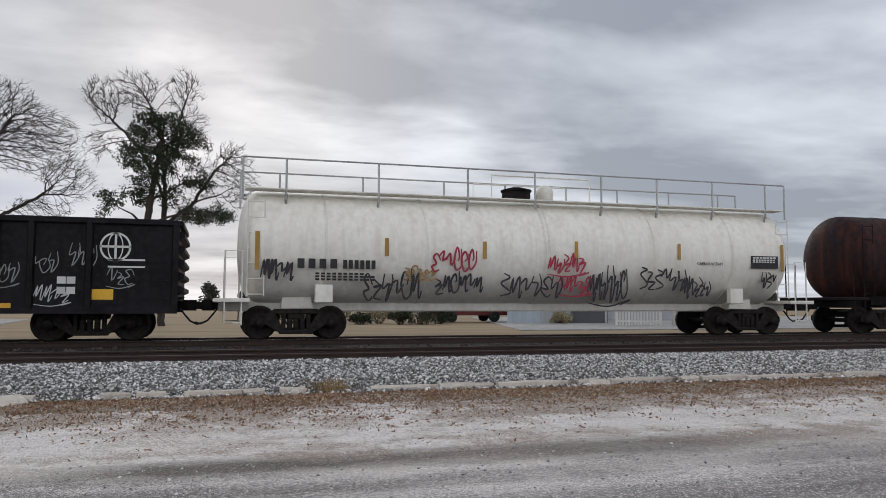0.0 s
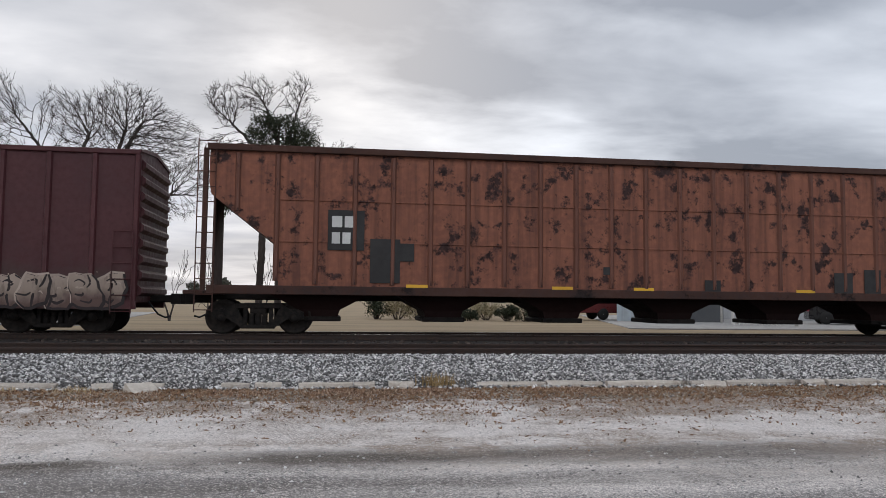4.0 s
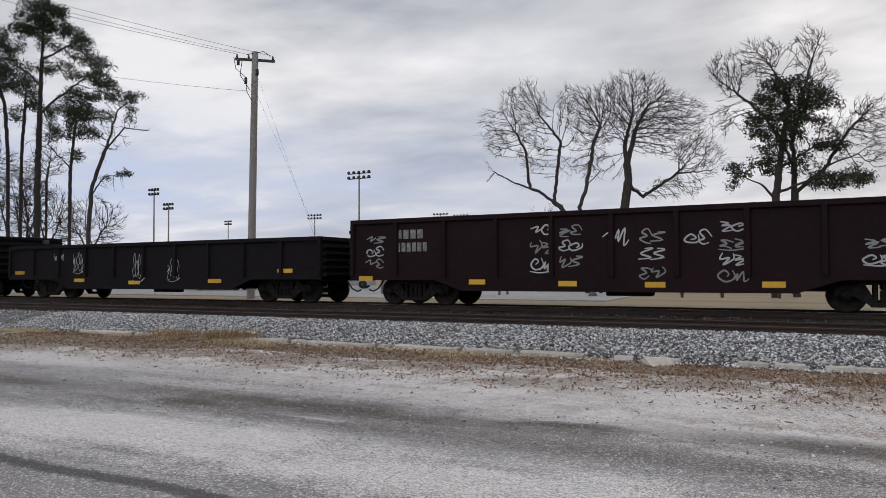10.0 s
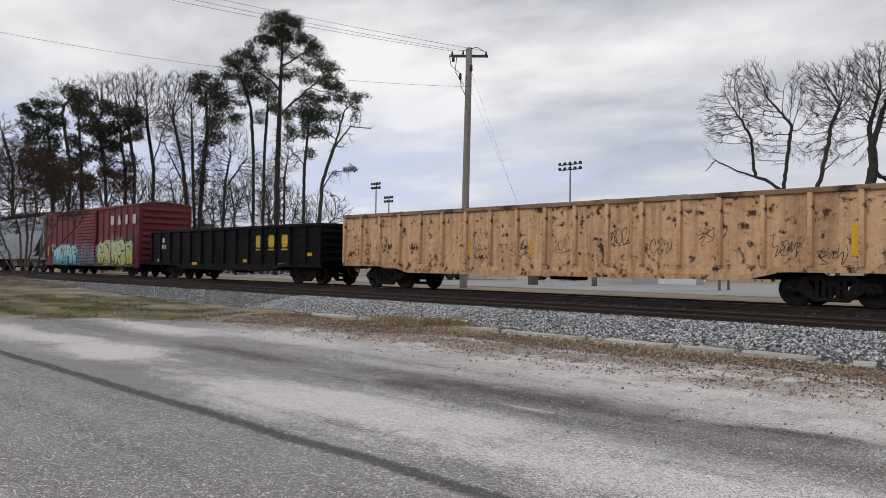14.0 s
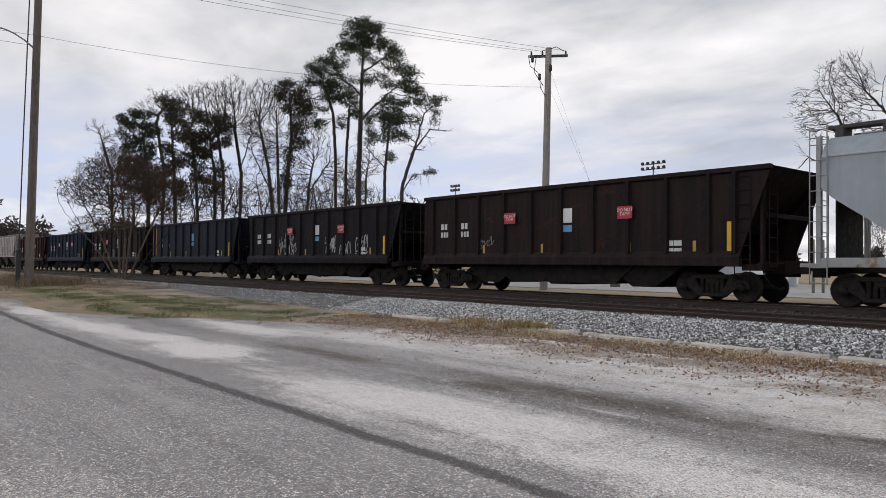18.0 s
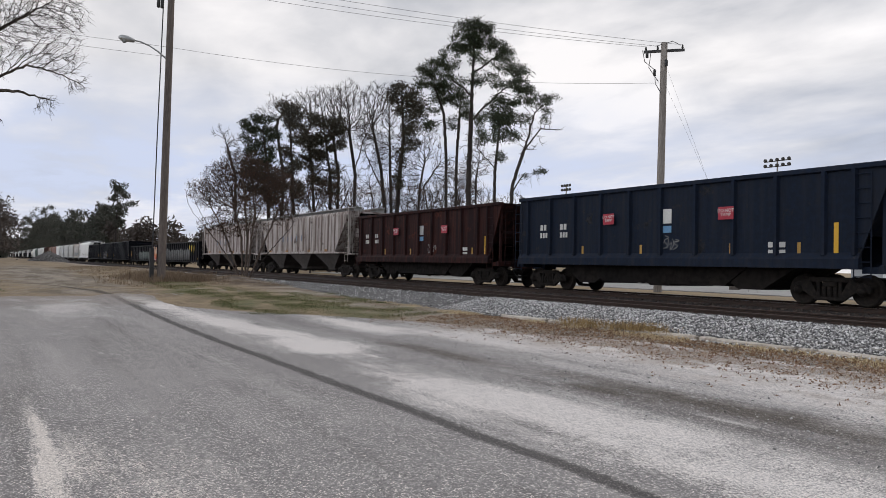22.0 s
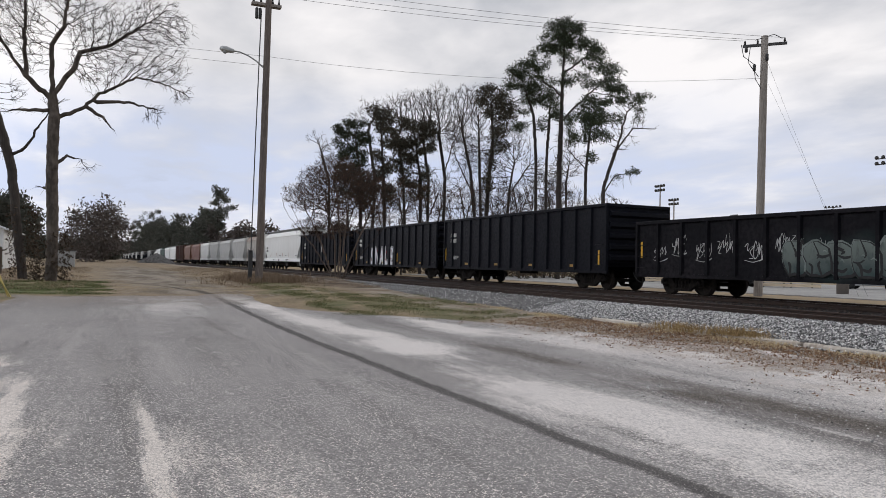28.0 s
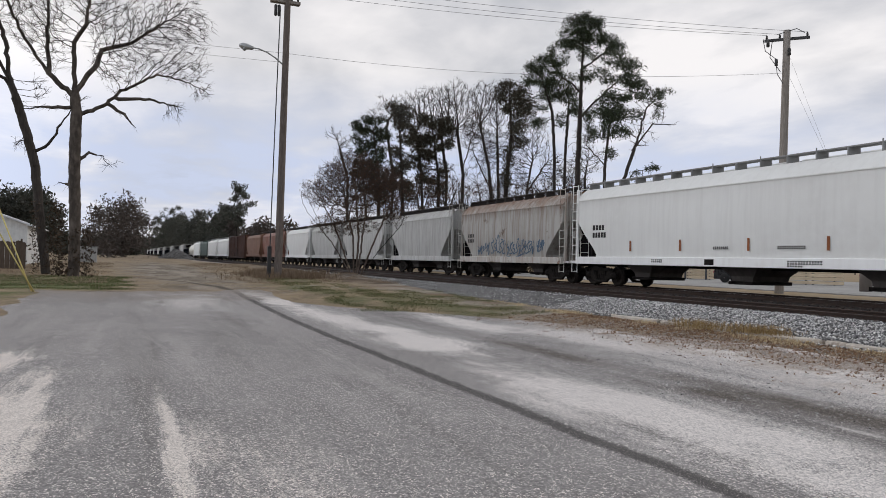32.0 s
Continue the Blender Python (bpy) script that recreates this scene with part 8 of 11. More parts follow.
def pine(label, x, y, z, height, width, seed, start, r=0.26, clump=0.55, per=40, size=0.16, lean=0.0, mat=None, n_limb=34, widest=0.42, tufts=5):
    """A straight trunk, limbs that climb to a rounded crown, and needle tufts in clumps with sky between them."""
    rng = random.Random(seed)
    segs, spots = [], []
    q, k = Vector((x, y, z - 0.1)), 10
    line, trunk_h = [q.copy()], height * 0.93
    for i in range(k):
        e = q + Vector((lean * height / k + rng.gauss(0, 0.09), rng.gauss(0, 0.09), trunk_h / k))
        segs.append((tuple(q), tuple(e), r * (1 - 0.88 * i / k), r * (1 - 0.88 * (i + 1) / k), 9))
        q = e
        line.append(q.copy())

    def on_trunk(h):
        s = min(k - 0.001, max(0.0, h / trunk_h * k))
        return line[int(s)].lerp(line[int(s) + 1], s - int(s))

    c0, c1 = height * start, height - clump * 0.6
    for i in range(n_limb):
        g = (i + rng.random()) / n_limb
        prof = max(0.16, 1 - ((g - widest) / (1 - widest)) ** 1.6) ** 0.8 if g > widest else 1 - 0.45 * (widest - g) / widest
        rad = max(0.1, width * prof * rng.uniform(0.4, 1.0) - clump * 0.4)
        a = i * 2.4 + rng.uniform(-0.6, 0.6)
        h = c0 + (c1 - c0) * g
        end = on_trunk(h) + Vector((rad * math.cos(a), rad * math.sin(a), 0))
        end.z = z + h
        root = on_trunk(max(height * start * 0.8, min(trunk_h * 0.98, h - max(0.2, rad) * rng.uniform(0.35, 0.85))))
        pts = [root]
        for j in (1, 2, 3):
            s = j / 4
            pts.append(root.lerp(end, s) + Vector((rng.gauss(0, 0.12), rng.gauss(0, 0.12), -0.22 * rad * s * (1 - s) + rng.gauss(0, 0.1))))
        pts.append(end)
        ra = 0.03 + 0.045 * (1 - g) * min(1.0, width / 4)
        for j in range(4):
            segs.append((tuple(pts[j]), tuple(pts[j + 1]), ra * (1 - 0.19 * j), ra * (1 - 0.19 * (j + 1)), 3))
        spots.append(tuple(end))
        for j in range(tufts):
            base = pts[rng.choice((2, 3, 3, 4))]
            o = Vector((rng.gauss(0, 1), rng.gauss(0, 1), abs(rng.gauss(0, 0.7)))) * (0.17 * width)
            e = base + o
            e.z = min(e.z, z + height - clump * 0.4)
            segs.append((tuple(base), tuple(e), 0.020, 0.010, 1))
            spots.append(tuple(e))
    lv = leaves(rng, spots, per, size, clump, 0.7)
    return make_tree("pine_tree" if mat is None else "evergreen_tree", label, segs, m_barkp, lv, mat or m_needle)


BACK_Z = 0.42
# across the tracks: the spreading bare tree and the one grown through with an evergreen
grown("bare_tree", "spreading bare tree with several leaning trunks", 3, -12.5, 41.9,
      (((1, 2), (0.9, 4.9), (1.2, 6.8), (1, 8.7), (1.5, 10.7)), ((-0.4, 2), (-1.5, 5.2), (-1.1, 6.5), (-0.3, 7.3)), ((-1.2, 6), (-0.7, 8.8), (-0.3, 10)), ((-1.1, 2), (-2.5, 5.3), (-3.9, 6.4), (-5.4, 7), (-6.6, 7.7), (-7, 7.1)), ((-2.8, 5.9), (-2.6, 9.2), (-3.3, 10.2)), ((-4.4, 6.8), (-4.7, 8.9), (-5.5, 10.3)), ((0.8, 7.7), (1.6, 9.6), (2.4, 11.2)), ((0.5, 6.8), (2, 5.9), (3.9, 7.2), (5.8, 7.4)),),
      ((1.3, 10.7, 2.6, 2, 0, 1.2), (3.3, 9.9, 2.1, 1.9, 0, 1), (-0.4, 10.5, 1.7, 1.8, 0, 1), (-1.7, 11.1, 1, 1.4, 0, 1), (-4.4, 11, 1.3, 1.8, 0, 0.8), (-6, 9.8, 1.1, 1.5, 0, 0.7), (-3.8, 8.5, 1, 1.2, 0, 0.5), (4.8, 8.2, 1.3, 1.3, 0, 0.7), (3.6, 6.4, 1.7, 0.7, 0, 0.6), (-0.7, 8.1, 1.4, 1, 0, 0.5),), 0.25, 0.0085, 0.50, 0.28)
grown("bare_tree", "tall bare tree beside an evergreen", 11, -2.7, 39.4,
      (((-0, 1.9), (-0, 4.8), (0, 7.3)), ((-0, 6.7), (-1.3, 9.3), (-2.6, 10.5), (-3.7, 11.5)), ((0, 7.5), (-0.4, 10.5), (-1.2, 12)), ((0.1, 7.8), (0.5, 10.2), (0.9, 11.7), (1.2, 12.4)), ((0, 5.4), (1.5, 6.6), (2.7, 7.1), (3.3, 6.5)), ((1.1, 6.4), (2.3, 8.1), (3.4, 9.3)),),
      ((-2.7, 11.2, 1, 1, 0, 1), (-1.3, 11.7, 1, 1, 0, 1), (0.7, 12, 0.9, 1.1, 0, 1), (1.1, 10.4, 0.9, 1, 0, 0.7), (3, 8.5, 1, 1.1, 0, 0.9), (3.6, 7.5, 0.9, 0.9, 0, 0.8), (-2.9, 9, 0.7, 0.8, 0, 0.6), (1.8, 7.7, 0.9, 1, 0, 0.5),), 0.17, 0.0085, 0.44, 0.26)
grown("evergreen_tree", "dark evergreen tree with a broken open crown", 5, -3.5, 38,
      (((0, 1.9), (0.1, 5), (0.4, 7.4), (0.8, 9.9)), ((0.1, 5), (-0.7, 5.8), (-1.5, 6.2)), ((0.2, 5.2), (1.5, 5.7), (2.6, 5.9), (3.5, 5.6)), ((0.3, 6.3), (1.7, 7.3), (2.9, 7.2)),),
      ((0.7, 10, 1.3, 0.5, 1, 1.3), (-0, 9.6, 1, 0.6, 1, 1.2), (1.9, 9.4, 1, 0.6, 1, 1.2), (0.8, 9, 1.4, 0.5, 1, 1.2), (-0.5, 8.4, 0.8, 0.8, 1, 1.2), (0.6, 8, 0.9, 0.8, 1, 1), (1.7, 8.4, 0.6, 0.3, 1, 1), (-0.3, 7, 0.7, 0.7, 1, 0.9), (0.8, 6.7, 0.7, 0.5, 1, 0.8), (2.3, 7.4, 1, 0.3, 1, 1.1), (-1.6, 6.4, 0.5, 0.3, 1, 1.2), (-1.7, 5.8, 0.4, 0.3, 1, 0.8), (1.7, 6.1, 0.6, 0.4, 1, 0.9), (3.2, 5.8, 1, 0.4, 1, 1.2), (2.4, 5.6, 0.8, 0.3, 1, 0.7),), 0.17, 0.012, 0.50, 0.30, m_barkp, (m_leafd, 26, 0.09, 0.36))
bare_tree("small bare sapling across the tracks", 5.2, 60.0, BACK_Z, 10.2, 3.0, 21, ((-0.1, 0, 1), (0.12, 0, 1)), 0.11, 4, 3, 0.6, 0.12, 0.34)
bare_tree("small bare sapling across the tracks", 10.0, 62.0, BACK_Z, 9.0, 2.8, 22, ((0.05, 0, 1), (0.2, 0, 1)), 0.11, 4, 3, 0.6, 0.12, 0.34)
pine("low round evergreen shrub across the tracks", 8.6, 60.0, BACK_Z, 6.6, 2.3, 23, 0.3, 0.16, 0.5, 60, 0.14, 0.0, m_leafd, 18)
bare_tree("round-crowned twiggy bare tree", 16.2, 61.0, BACK_Z, 9.6, 3.4, 24, ((-0.2, 0, 1), (0.2, 0.1, 1)), 0.12, 5, 3, 0.7, 0.05, 0.32)
bare_tree("twiggy bare tree by the playing field", -27.0, 70.0, BACK_Z, 8.5, 3.5, 26, ((-0.3, 0, 1), (0.2, 0.1, 1)), 0.12, 5, 3, 0.7, 0.05, 0.34)
# the stand of pines and bare trees
m_ivy = leafy("ivy_brown_green", (0.034, 0.031, 0.022), (0.052, 0.045, 0.031), (0.075, 0.060, 0.042))
grown("pine_tree", "tall pine with an open layered crown", 31, -60.1, 39.3,
      (((-0.2, 5.3), (-0.2, 10.6), (-0.1, 15.9), (0, 20.7), (0.1, 24.2)), ((-0.1, 15.1), (1.6, 17), (3.4, 18.7)), ((-0.1, 17.5), (-2.1, 19.3), (-2.9, 20.6)), ((-0, 19.6), (1.8, 21.1), (2.9, 21.9)),),
      ((0.2, 23.8, 1.8, 1.1, 1, 1.3), (-0.6, 22.7, 1.7, 0.9, 1, 1.1), (1.5, 22.7, 1.4, 0.9, 1, 1.1), (-1.9, 21.6, 1.3, 0.6, 1, 1.2), (-0, 21, 1.5, 0.7, 1, 0.8), (2.9, 21.8, 1.2, 1, 1, 1.2), (-2.9, 20.5, 1.6, 0.6, 1, 1.1), (3.2, 20.1, 1.3, 0.7, 1, 1.1), (4.8, 19.8, 0.7, 0.7, 1, 1.2), (-2.1, 19, 1.3, 0.6, 1, 0.9), (1, 18.9, 1.6, 0.6, 1, 0.7), (4.2, 18.5, 1.4, 0.7, 1, 1.1), (3.2, 16.8, 1.6, 0.7, 1, 1), (5.3, 17.3, 0.9, 0.9, 1, 1.1), (2.7, 15.5, 1.3, 0.7, 1, 1), (-0.5, 16.4, 0.9, 0.5, 1, 0.6), (0.6, 13.8, 1.4, 1.6, 0, 0.5), (-0.4, 11.6, 1.2, 2.1, 0, 0.4),), 0.25, 0.018, 0.86, 0.46, m_barkp, (m_needle, 30, 0.16, 0.64))
grown("pine_tree", "slim pine beside the tall pine", 36, -63.2, 38.5,
      (((0, 5.3), (-0.1, 11.9), (-0.4, 16.2), (-1.3, 18.9)),),
      ((-2, 20.2, 1.3, 0.8, 1, 1.2), (-1.1, 19, 1.6, 0.7, 1, 1.2), (-2.5, 19.1, 0.9, 0.7, 1, 1.1), (0.2, 18.3, 1.3, 0.7, 1, 1.1), (-0.6, 17.7, 1.4, 0.5, 1, 0.8), (-1.6, 17, 1.1, 0.5, 1, 0.8), (-1.9, 15.3, 0.8, 0.6, 1, 0.6),), 0.15, 0.018, 0.86, 0.46, m_barkp, (m_needle, 30, 0.16, 0.64))
grown("pine_tree", "slim pine beside the tall pine", 33, -64.3, 40.5,
      (((-0.2, 5.5), (-0.2, 12.2), (0.1, 17.8)),),
      ((0.2, 18.7, 1.2, 0.6, 1, 1.1), (-0.6, 17.8, 1, 0.5, 1, 0.9), (0.8, 16.4, 0.9, 0.5, 1, 0.7), (-0.9, 15.8, 0.7, 0.6, 1, 0.5),), 0.14, 0.018, 0.86, 0.46, m_barkp, (m_needle, 30, 0.16, 0.64))
grown("pine_tree", "short slim pine beside the tall pine", 37, -57.3, 40.2,
      (((-0.1, 5.2), (-0.1, 10.4), (0.3, 15.1)), ((-0.1, 10.4), (-1.7, 12.4), (-1.5, 15)),),
      ((0.6, 14.9, 1.1, 0.8, 1, 1.2), (-0.2, 13.5, 1, 0.7, 1, 1), (1.1, 13.3, 0.9, 0.7, 1, 1), (0.3, 11.7, 0.6, 0.7, 1, 1), (-1.5, 14.8, 0.7, 0.7, 1, 0.9), (-1.2, 13.2, 0.6, 0.7, 1, 0.7), (2.4, 14.9, 0.6, 0.5, 1, 0.6),), 0.14, 0.018, 0.86, 0.46, m_barkp, (m_needle, 30, 0.16, 0.64))
grown("bare_tree", "slanting bare tree with sparse leaf clumps", 34, -54.7, 40.3,
      (((-0.3, 5.1), (-0.1, 8.7), (0.8, 11.7), (2.3, 13.8), (4.1, 13.7)), ((0.8, 11.7), (1.8, 15.3), (3, 16.4)), ((-0.2, 7.9), (0.8, 9.7), (2.3, 10.1)),),
      ((2, 15.6, 1.4, 1.2, 0, 1), (3, 16.1, 0.8, 0.7, 1, 0.5), (2.7, 14.7, 0.4, 0.4, 1, 1), (3.8, 13.7, 0.8, 0.4, 0, 1), (1.3, 12.7, 1.4, 1.6, 0, 0.7), (2.4, 10.1, 0.7, 0.3, 1, 0.9), (1.3, 9.3, 1, 0.7, 0, 0.7), (0.8, 9.7, 0.4, 0.3, 1, 0.7),), 0.17, 0.016, 0.8, 0.45, None, (m_needle, 26, 0.12, 0.42))
grown("evergreen_tree", "ivy-clad evergreen with a round top", 35, -70, 36.7,
      (((-0.1, 4.9), (0.1, 10.1), (0.5, 14.7), (0.2, 19)),),
      ((0.2, 19.6, 1.5, 0.7, 1, 1.4), (-0.5, 18.7, 1, 0.7, 1, 1.3), (1.2, 18.7, 1.4, 0.8, 1, 1.4), (1.9, 17.7, 1.3, 0.7, 1, 1.2), (0.2, 17.3, 1, 0.7, 1, 1.1), (2.4, 16.8, 0.8, 0.5, 1, 0.8), (0.7, 15.6, 0.7, 1.1, 1, 0.9), (0.4, 13.3, 0.9, 1.7, 1, 0.8), (1.4, 14.7, 1.1, 1.5, 1, 0.5), (0.1, 10.6, 0.8, 1.5, 1, 0.5),), 0.22, 0.018, 1.0, 0.5, m_barkp, (m_ivy, 46, 0.16, 0.72))
grown("evergreen_tree", "dark dense evergreen in the stand", 51, -81.9, 26.4,
      (((0.5, 4.9), (0.4, 10.8), (-0.4, 16.3)),),
      ((-0.3, 17, 1.4, 0.7, 1, 1.4), (-1.6, 16.4, 1.3, 0.6, 1, 1.3), (-0.6, 15.9, 1.8, 0.8, 1, 1.3), (-2.1, 15, 0.9, 0.7, 1, 1), (0.8, 15.1, 1, 0.9, 1, 1.1), (-0.8, 14.2, 1.4, 0.8, 1, 1.1), (-1.8, 13.4, 0.8, 0.6, 1, 0.7), (0.3, 12.8, 1, 1.3, 1, 0.9), (-0.5, 11.3, 1.7, 1.8, 1, 0.7), (0.9, 9.6, 1.4, 1.8, 1, 0.5), (-1.5, 11.8, 1.3, 1.5, 1, 0.6),), 0.2, 0.02, 0.95, 0.55, m_barkp, (m_leafd, 46, 0.16, 0.72))
grown("evergreen_tree", "ivy-clad evergreen with a round top", 52, -79, 28.4,
      (((0.3, 4.9), (0.1, 10.7), (-0.4, 17.7)),),
      ((-0.4, 18.2, 1.5, 0.6, 1, 1.5), (-1.2, 17.7, 0.8, 0.5, 1, 1.2), (0.3, 17.4, 1.1, 0.7, 1, 1.3), (-0.2, 16.2, 1, 0.9, 1, 1.2), (0, 14.8, 0.9, 0.8, 1, 1.1), (-0.7, 13.3, 0.9, 0.9, 1, 0.9), (0.4, 12.2, 1.2, 1.2, 1, 0.9), (-0.8, 10.6, 1.3, 1.5, 1, 0.7), (0.8, 9.5, 1.1, 1.5, 1, 0.6), (1.3, 14.9, 1.1, 1.4, 1, 0.6),), 0.2, 0.02, 0.95, 0.55, m_barkp, (m_ivy, 46, 0.16, 0.72))
grown("evergreen_tree", "dark dense evergreen in the stand", 53, -79.5, 32.9,
      (((0.3, 5), (0.2, 11.1), (-0.7, 16.9)),),
      ((-1.5, 17.5, 1.2, 0.6, 1, 1.3), (-0.5, 16.9, 1.2, 0.7, 1, 1.3), (0.6, 16.2, 1, 0.8, 1, 1.2), (-0.9, 15.3, 1.4, 0.8, 1, 1), (1, 14.5, 0.8, 0.8, 1, 1), (-0.5, 13.5, 1.3, 1, 1, 0.8), (0.7, 11.8, 0.9, 1.2, 1, 0.6), (-1, 11.1, 1.4, 1.5, 1, 0.8), (0.5, 9.6, 1.1, 1.2, 1, 0.6), (-1.9, 14, 1.4, 1.9, 1, 0.8), (1.2, 16.4, 1.2, 1.5, 1, 0.7),), 0.2, 0.02, 0.95, 0.55, m_barkp, (m_ivy, 46, 0.16, 0.72))
grown("bare_tree", "tall slender bare tree in the stand", 41, -80.3, 36.1,
      (((0.3, 5.2), (0.4, 11.5), (-0.4, 16.5)), ((0.4, 12.1), (1.3, 16)),),
      ((-0.3, 20.6, 1.6, 2, 0, 1), (-1, 18, 2, 2.2, 0, 1), (1.2, 17.5, 1.2, 2.2, 0, 0.8), (-1.7, 20.8, 1.2, 1.3, 0, 0.7),), 0.2, 0.014, 0.70, 0.42)
grown("bare_tree", "tall slender bare tree in the stand", 42, -82.8, 35.3,
      (((0.2, 5.2), (0.2, 11.6), (-0.6, 16.7)),),
      ((-1, 20.2, 2, 1.9, 0, 0.9), (-1.2, 17.6, 2.1, 1.9, 0, 0.9), (-2, 21.1, 1.2, 0.9, 0, 0.5),), 0.18, 0.014, 0.70, 0.42)
grown("bare_tree", "tall slender bare tree in the stand", 43, -77.2, 38,
      (((1, 5.2), (0.3, 12), (-0.8, 16.9)), ((0.8, 9.5), (-1.7, 14.4)),),
      ((-0.7, 19.4, 1.5, 2.4, 0, 1), (-1.4, 16.3, 1.5, 2.4, 0, 1), (0.6, 20.8, 1.1, 1.3, 0, 0.8), (-0.2, 13.8, 1.7, 2.2, 0, 0.6),), 0.2, 0.014, 0.70, 0.42)
grown("bare_tree", "tall slender bare tree in the stand", 44, -78.2, 40.3,
      (((-0, 5.3), (-0.3, 12.3), (-0.5, 17.4)),),
      ((-0.6, 19.3, 1.3, 2.6, 0, 0.9), (-0.8, 15.4, 1.7, 2.6, 0, 0.8),), 0.17, 0.014, 0.70, 0.42)
grown("bare_tree", "tall slender bare tree in the stand", 45, -85.7, 33.5,
      (((0.3, 5.2), (-0.1, 12.3), (-0.9, 17.1)),),
      ((-0.9, 20.7, 2, 1.2, 0, 0.9), (-1.5, 18.4, 1.8, 1.8, 0, 0.8),), 0.18, 0.014, 0.70, 0.42)
grown("bare_tree", "tall slender bare tree in the stand", 46, -69.4, 39.8,
      (((-0.9, 5), (-0.7, 9.7), (-0.2, 12.6)), ((-0.7, 9.1), (1.3, 12.1)),),
      ((-0.3, 14.1, 1.7, 2, 0, 0.8), (1.6, 11.5, 1.7, 1.8, 0, 0.6), (-1.6, 12, 1.3, 2.3, 0, 0.7),), 0.14, 0.014, 0.70, 0.42)
grown("bare_tree", "tall slender bare tree in the stand", 47, -87.1, 29.6,
      (((0.5, 5.1), (0.7, 11.5), (-0.3, 17.5)),),
      ((-0.2, 20.2, 1.5, 0.9, 0, 0.9), (-1.2, 19.3, 1.4, 0.8, 0, 0.7), (0.8, 20.1, 1.5, 0.9, 0, 0.6),), 0.17, 0.014, 0.70, 0.42)
grown("bare_tree", "tall slender bare tree in the stand", 48, -70.2, 46.2,
      (((0.3, 5.3), (0.3, 10.9), (0.6, 13.4)),),
      ((0.6, 12.8, 1.6, 1.8, 0, 0.6), (-1, 11.2, 1.3, 1.5, 0, 0.6),), 0.12, 0.014, 0.70, 0.42)
grown("bare_tree", "tall slender bare tree in the stand", 49, -86.7, 24.1,
      (((0.5, 4.9), (0.4, 11), (-0.8, 15.1)),),
      ((-1.2, 16, 1.2, 0.8, 0, 0.7), (0.1, 14.6, 1.5, 1.2, 0, 0.7),), 0.16, 0.014, 0.70, 0.42)
grown("bare_tree", "low brown twiggy tree with dead leaves", 56, -75.4, 23.5,
      (((-0, 4), (-0.1, 6.2), (-0.5, 8.8)), ((0, 5.6), (0.9, 8.6)),),
      ((-0.1, 8.9, 2, 1.8, 1, 0.7), (-1.1, 7.7, 2, 1.4, 1, 0.6),), 0.11, 0.014, 0.85, 0.45, None, (m_leafb, 9, 0.08, 0.42))
grown("bare_tree", "low brown twiggy tree with dead leaves", 57, -73.6, 28.8,
      (((-0.1, 4.2), (-0.1, 6.4), (-0.6, 9.1)), ((0, 5.8), (0.9, 8.9)),),
      ((-0.1, 8.3, 2.1, 1.7, 1, 0.6), (0.4, 10.3, 1.5, 1.6, 0, 0.8),), 0.11, 0.014, 0.85, 0.45, None, (m_leafb, 9, 0.08, 0.42))
grown("bare_tree", "low brown twiggy tree with dead leaves", 58, -71, 34.6,
      (((-0, 4.3), (-0, 6.6), (-0.5, 9.4)), ((0.1, 6), (1, 9.2)),),
      ((-0.1, 9.4, 2.2, 2.3, 0, 0.8), (1, 8.6, 1.7, 1.4, 1, 0.4),), 0.11, 0.014, 0.85, 0.45, None, (m_leafb, 9, 0.08, 0.42))
grown("bare_tree", "low brown twiggy tree with dead leaves", 59, -66.6, 42.5,
      (((-0.1, 4.5), (-0.1, 6.8), (-0.6, 9.7)), ((0, 6.2), (1, 9.4)),),
      ((-0.4, 9.7, 2.3, 1.6, 0, 0.8), (1, 8.9, 1.8, 1, 1, 0.3),), 0.11, 0.014, 0.85, 0.45, None, (m_leafb, 9, 0.08, 0.42))
grown("bare_tree", "low brown twiggy tree with dead leaves", 60, -76, 21.6,
      (((0, 4), (-0, 6.1), (-0.5, 8.7)), ((0.1, 5.6), (0.9, 8.5)),),
      ((-0.1, 10.3, 2.2, 2.2, 0, 0.8), (-1.5, 8.7, 2.2, 1.6, 1, 0.5), (1.1, 8.8, 2, 1.9, 1, 0.5),), 0.11, 0.014, 0.85, 0.45, None, (m_leafb, 9, 0.08, 0.42))
grown("bare_tree", "low brown twiggy tree with dead leaves", 61, -74.6, 25.9,
      (((-0.1, 4.1), (-0.1, 6.3), (-0.6, 9)), ((0, 5.7), (0.9, 8.8)),),
      ((-0.4, 8.4, 2.6, 1.9, 1, 0.5), (0.3, 10.1, 1.8, 1.6, 0, 0.6),), 0.11, 0.014, 0.85, 0.45, None, (m_leafb, 9, 0.08, 0.42))
grown("bare_tree", "low brown twiggy tree with dead leaves", 62, -72.6, 31.2,
      (((-0, 4.2), (-0.1, 6.4), (-0.5, 9.2)), ((0.1, 5.9), (1, 9)),),
      ((-0.1, 8.4, 2.7, 1.7, 1, 0.45), (1.5, 9.9, 2.2, 1.7, 0, 0.6),), 0.11, 0.014, 0.85, 0.45, None, (m_leafb, 9, 0.08, 0.42))
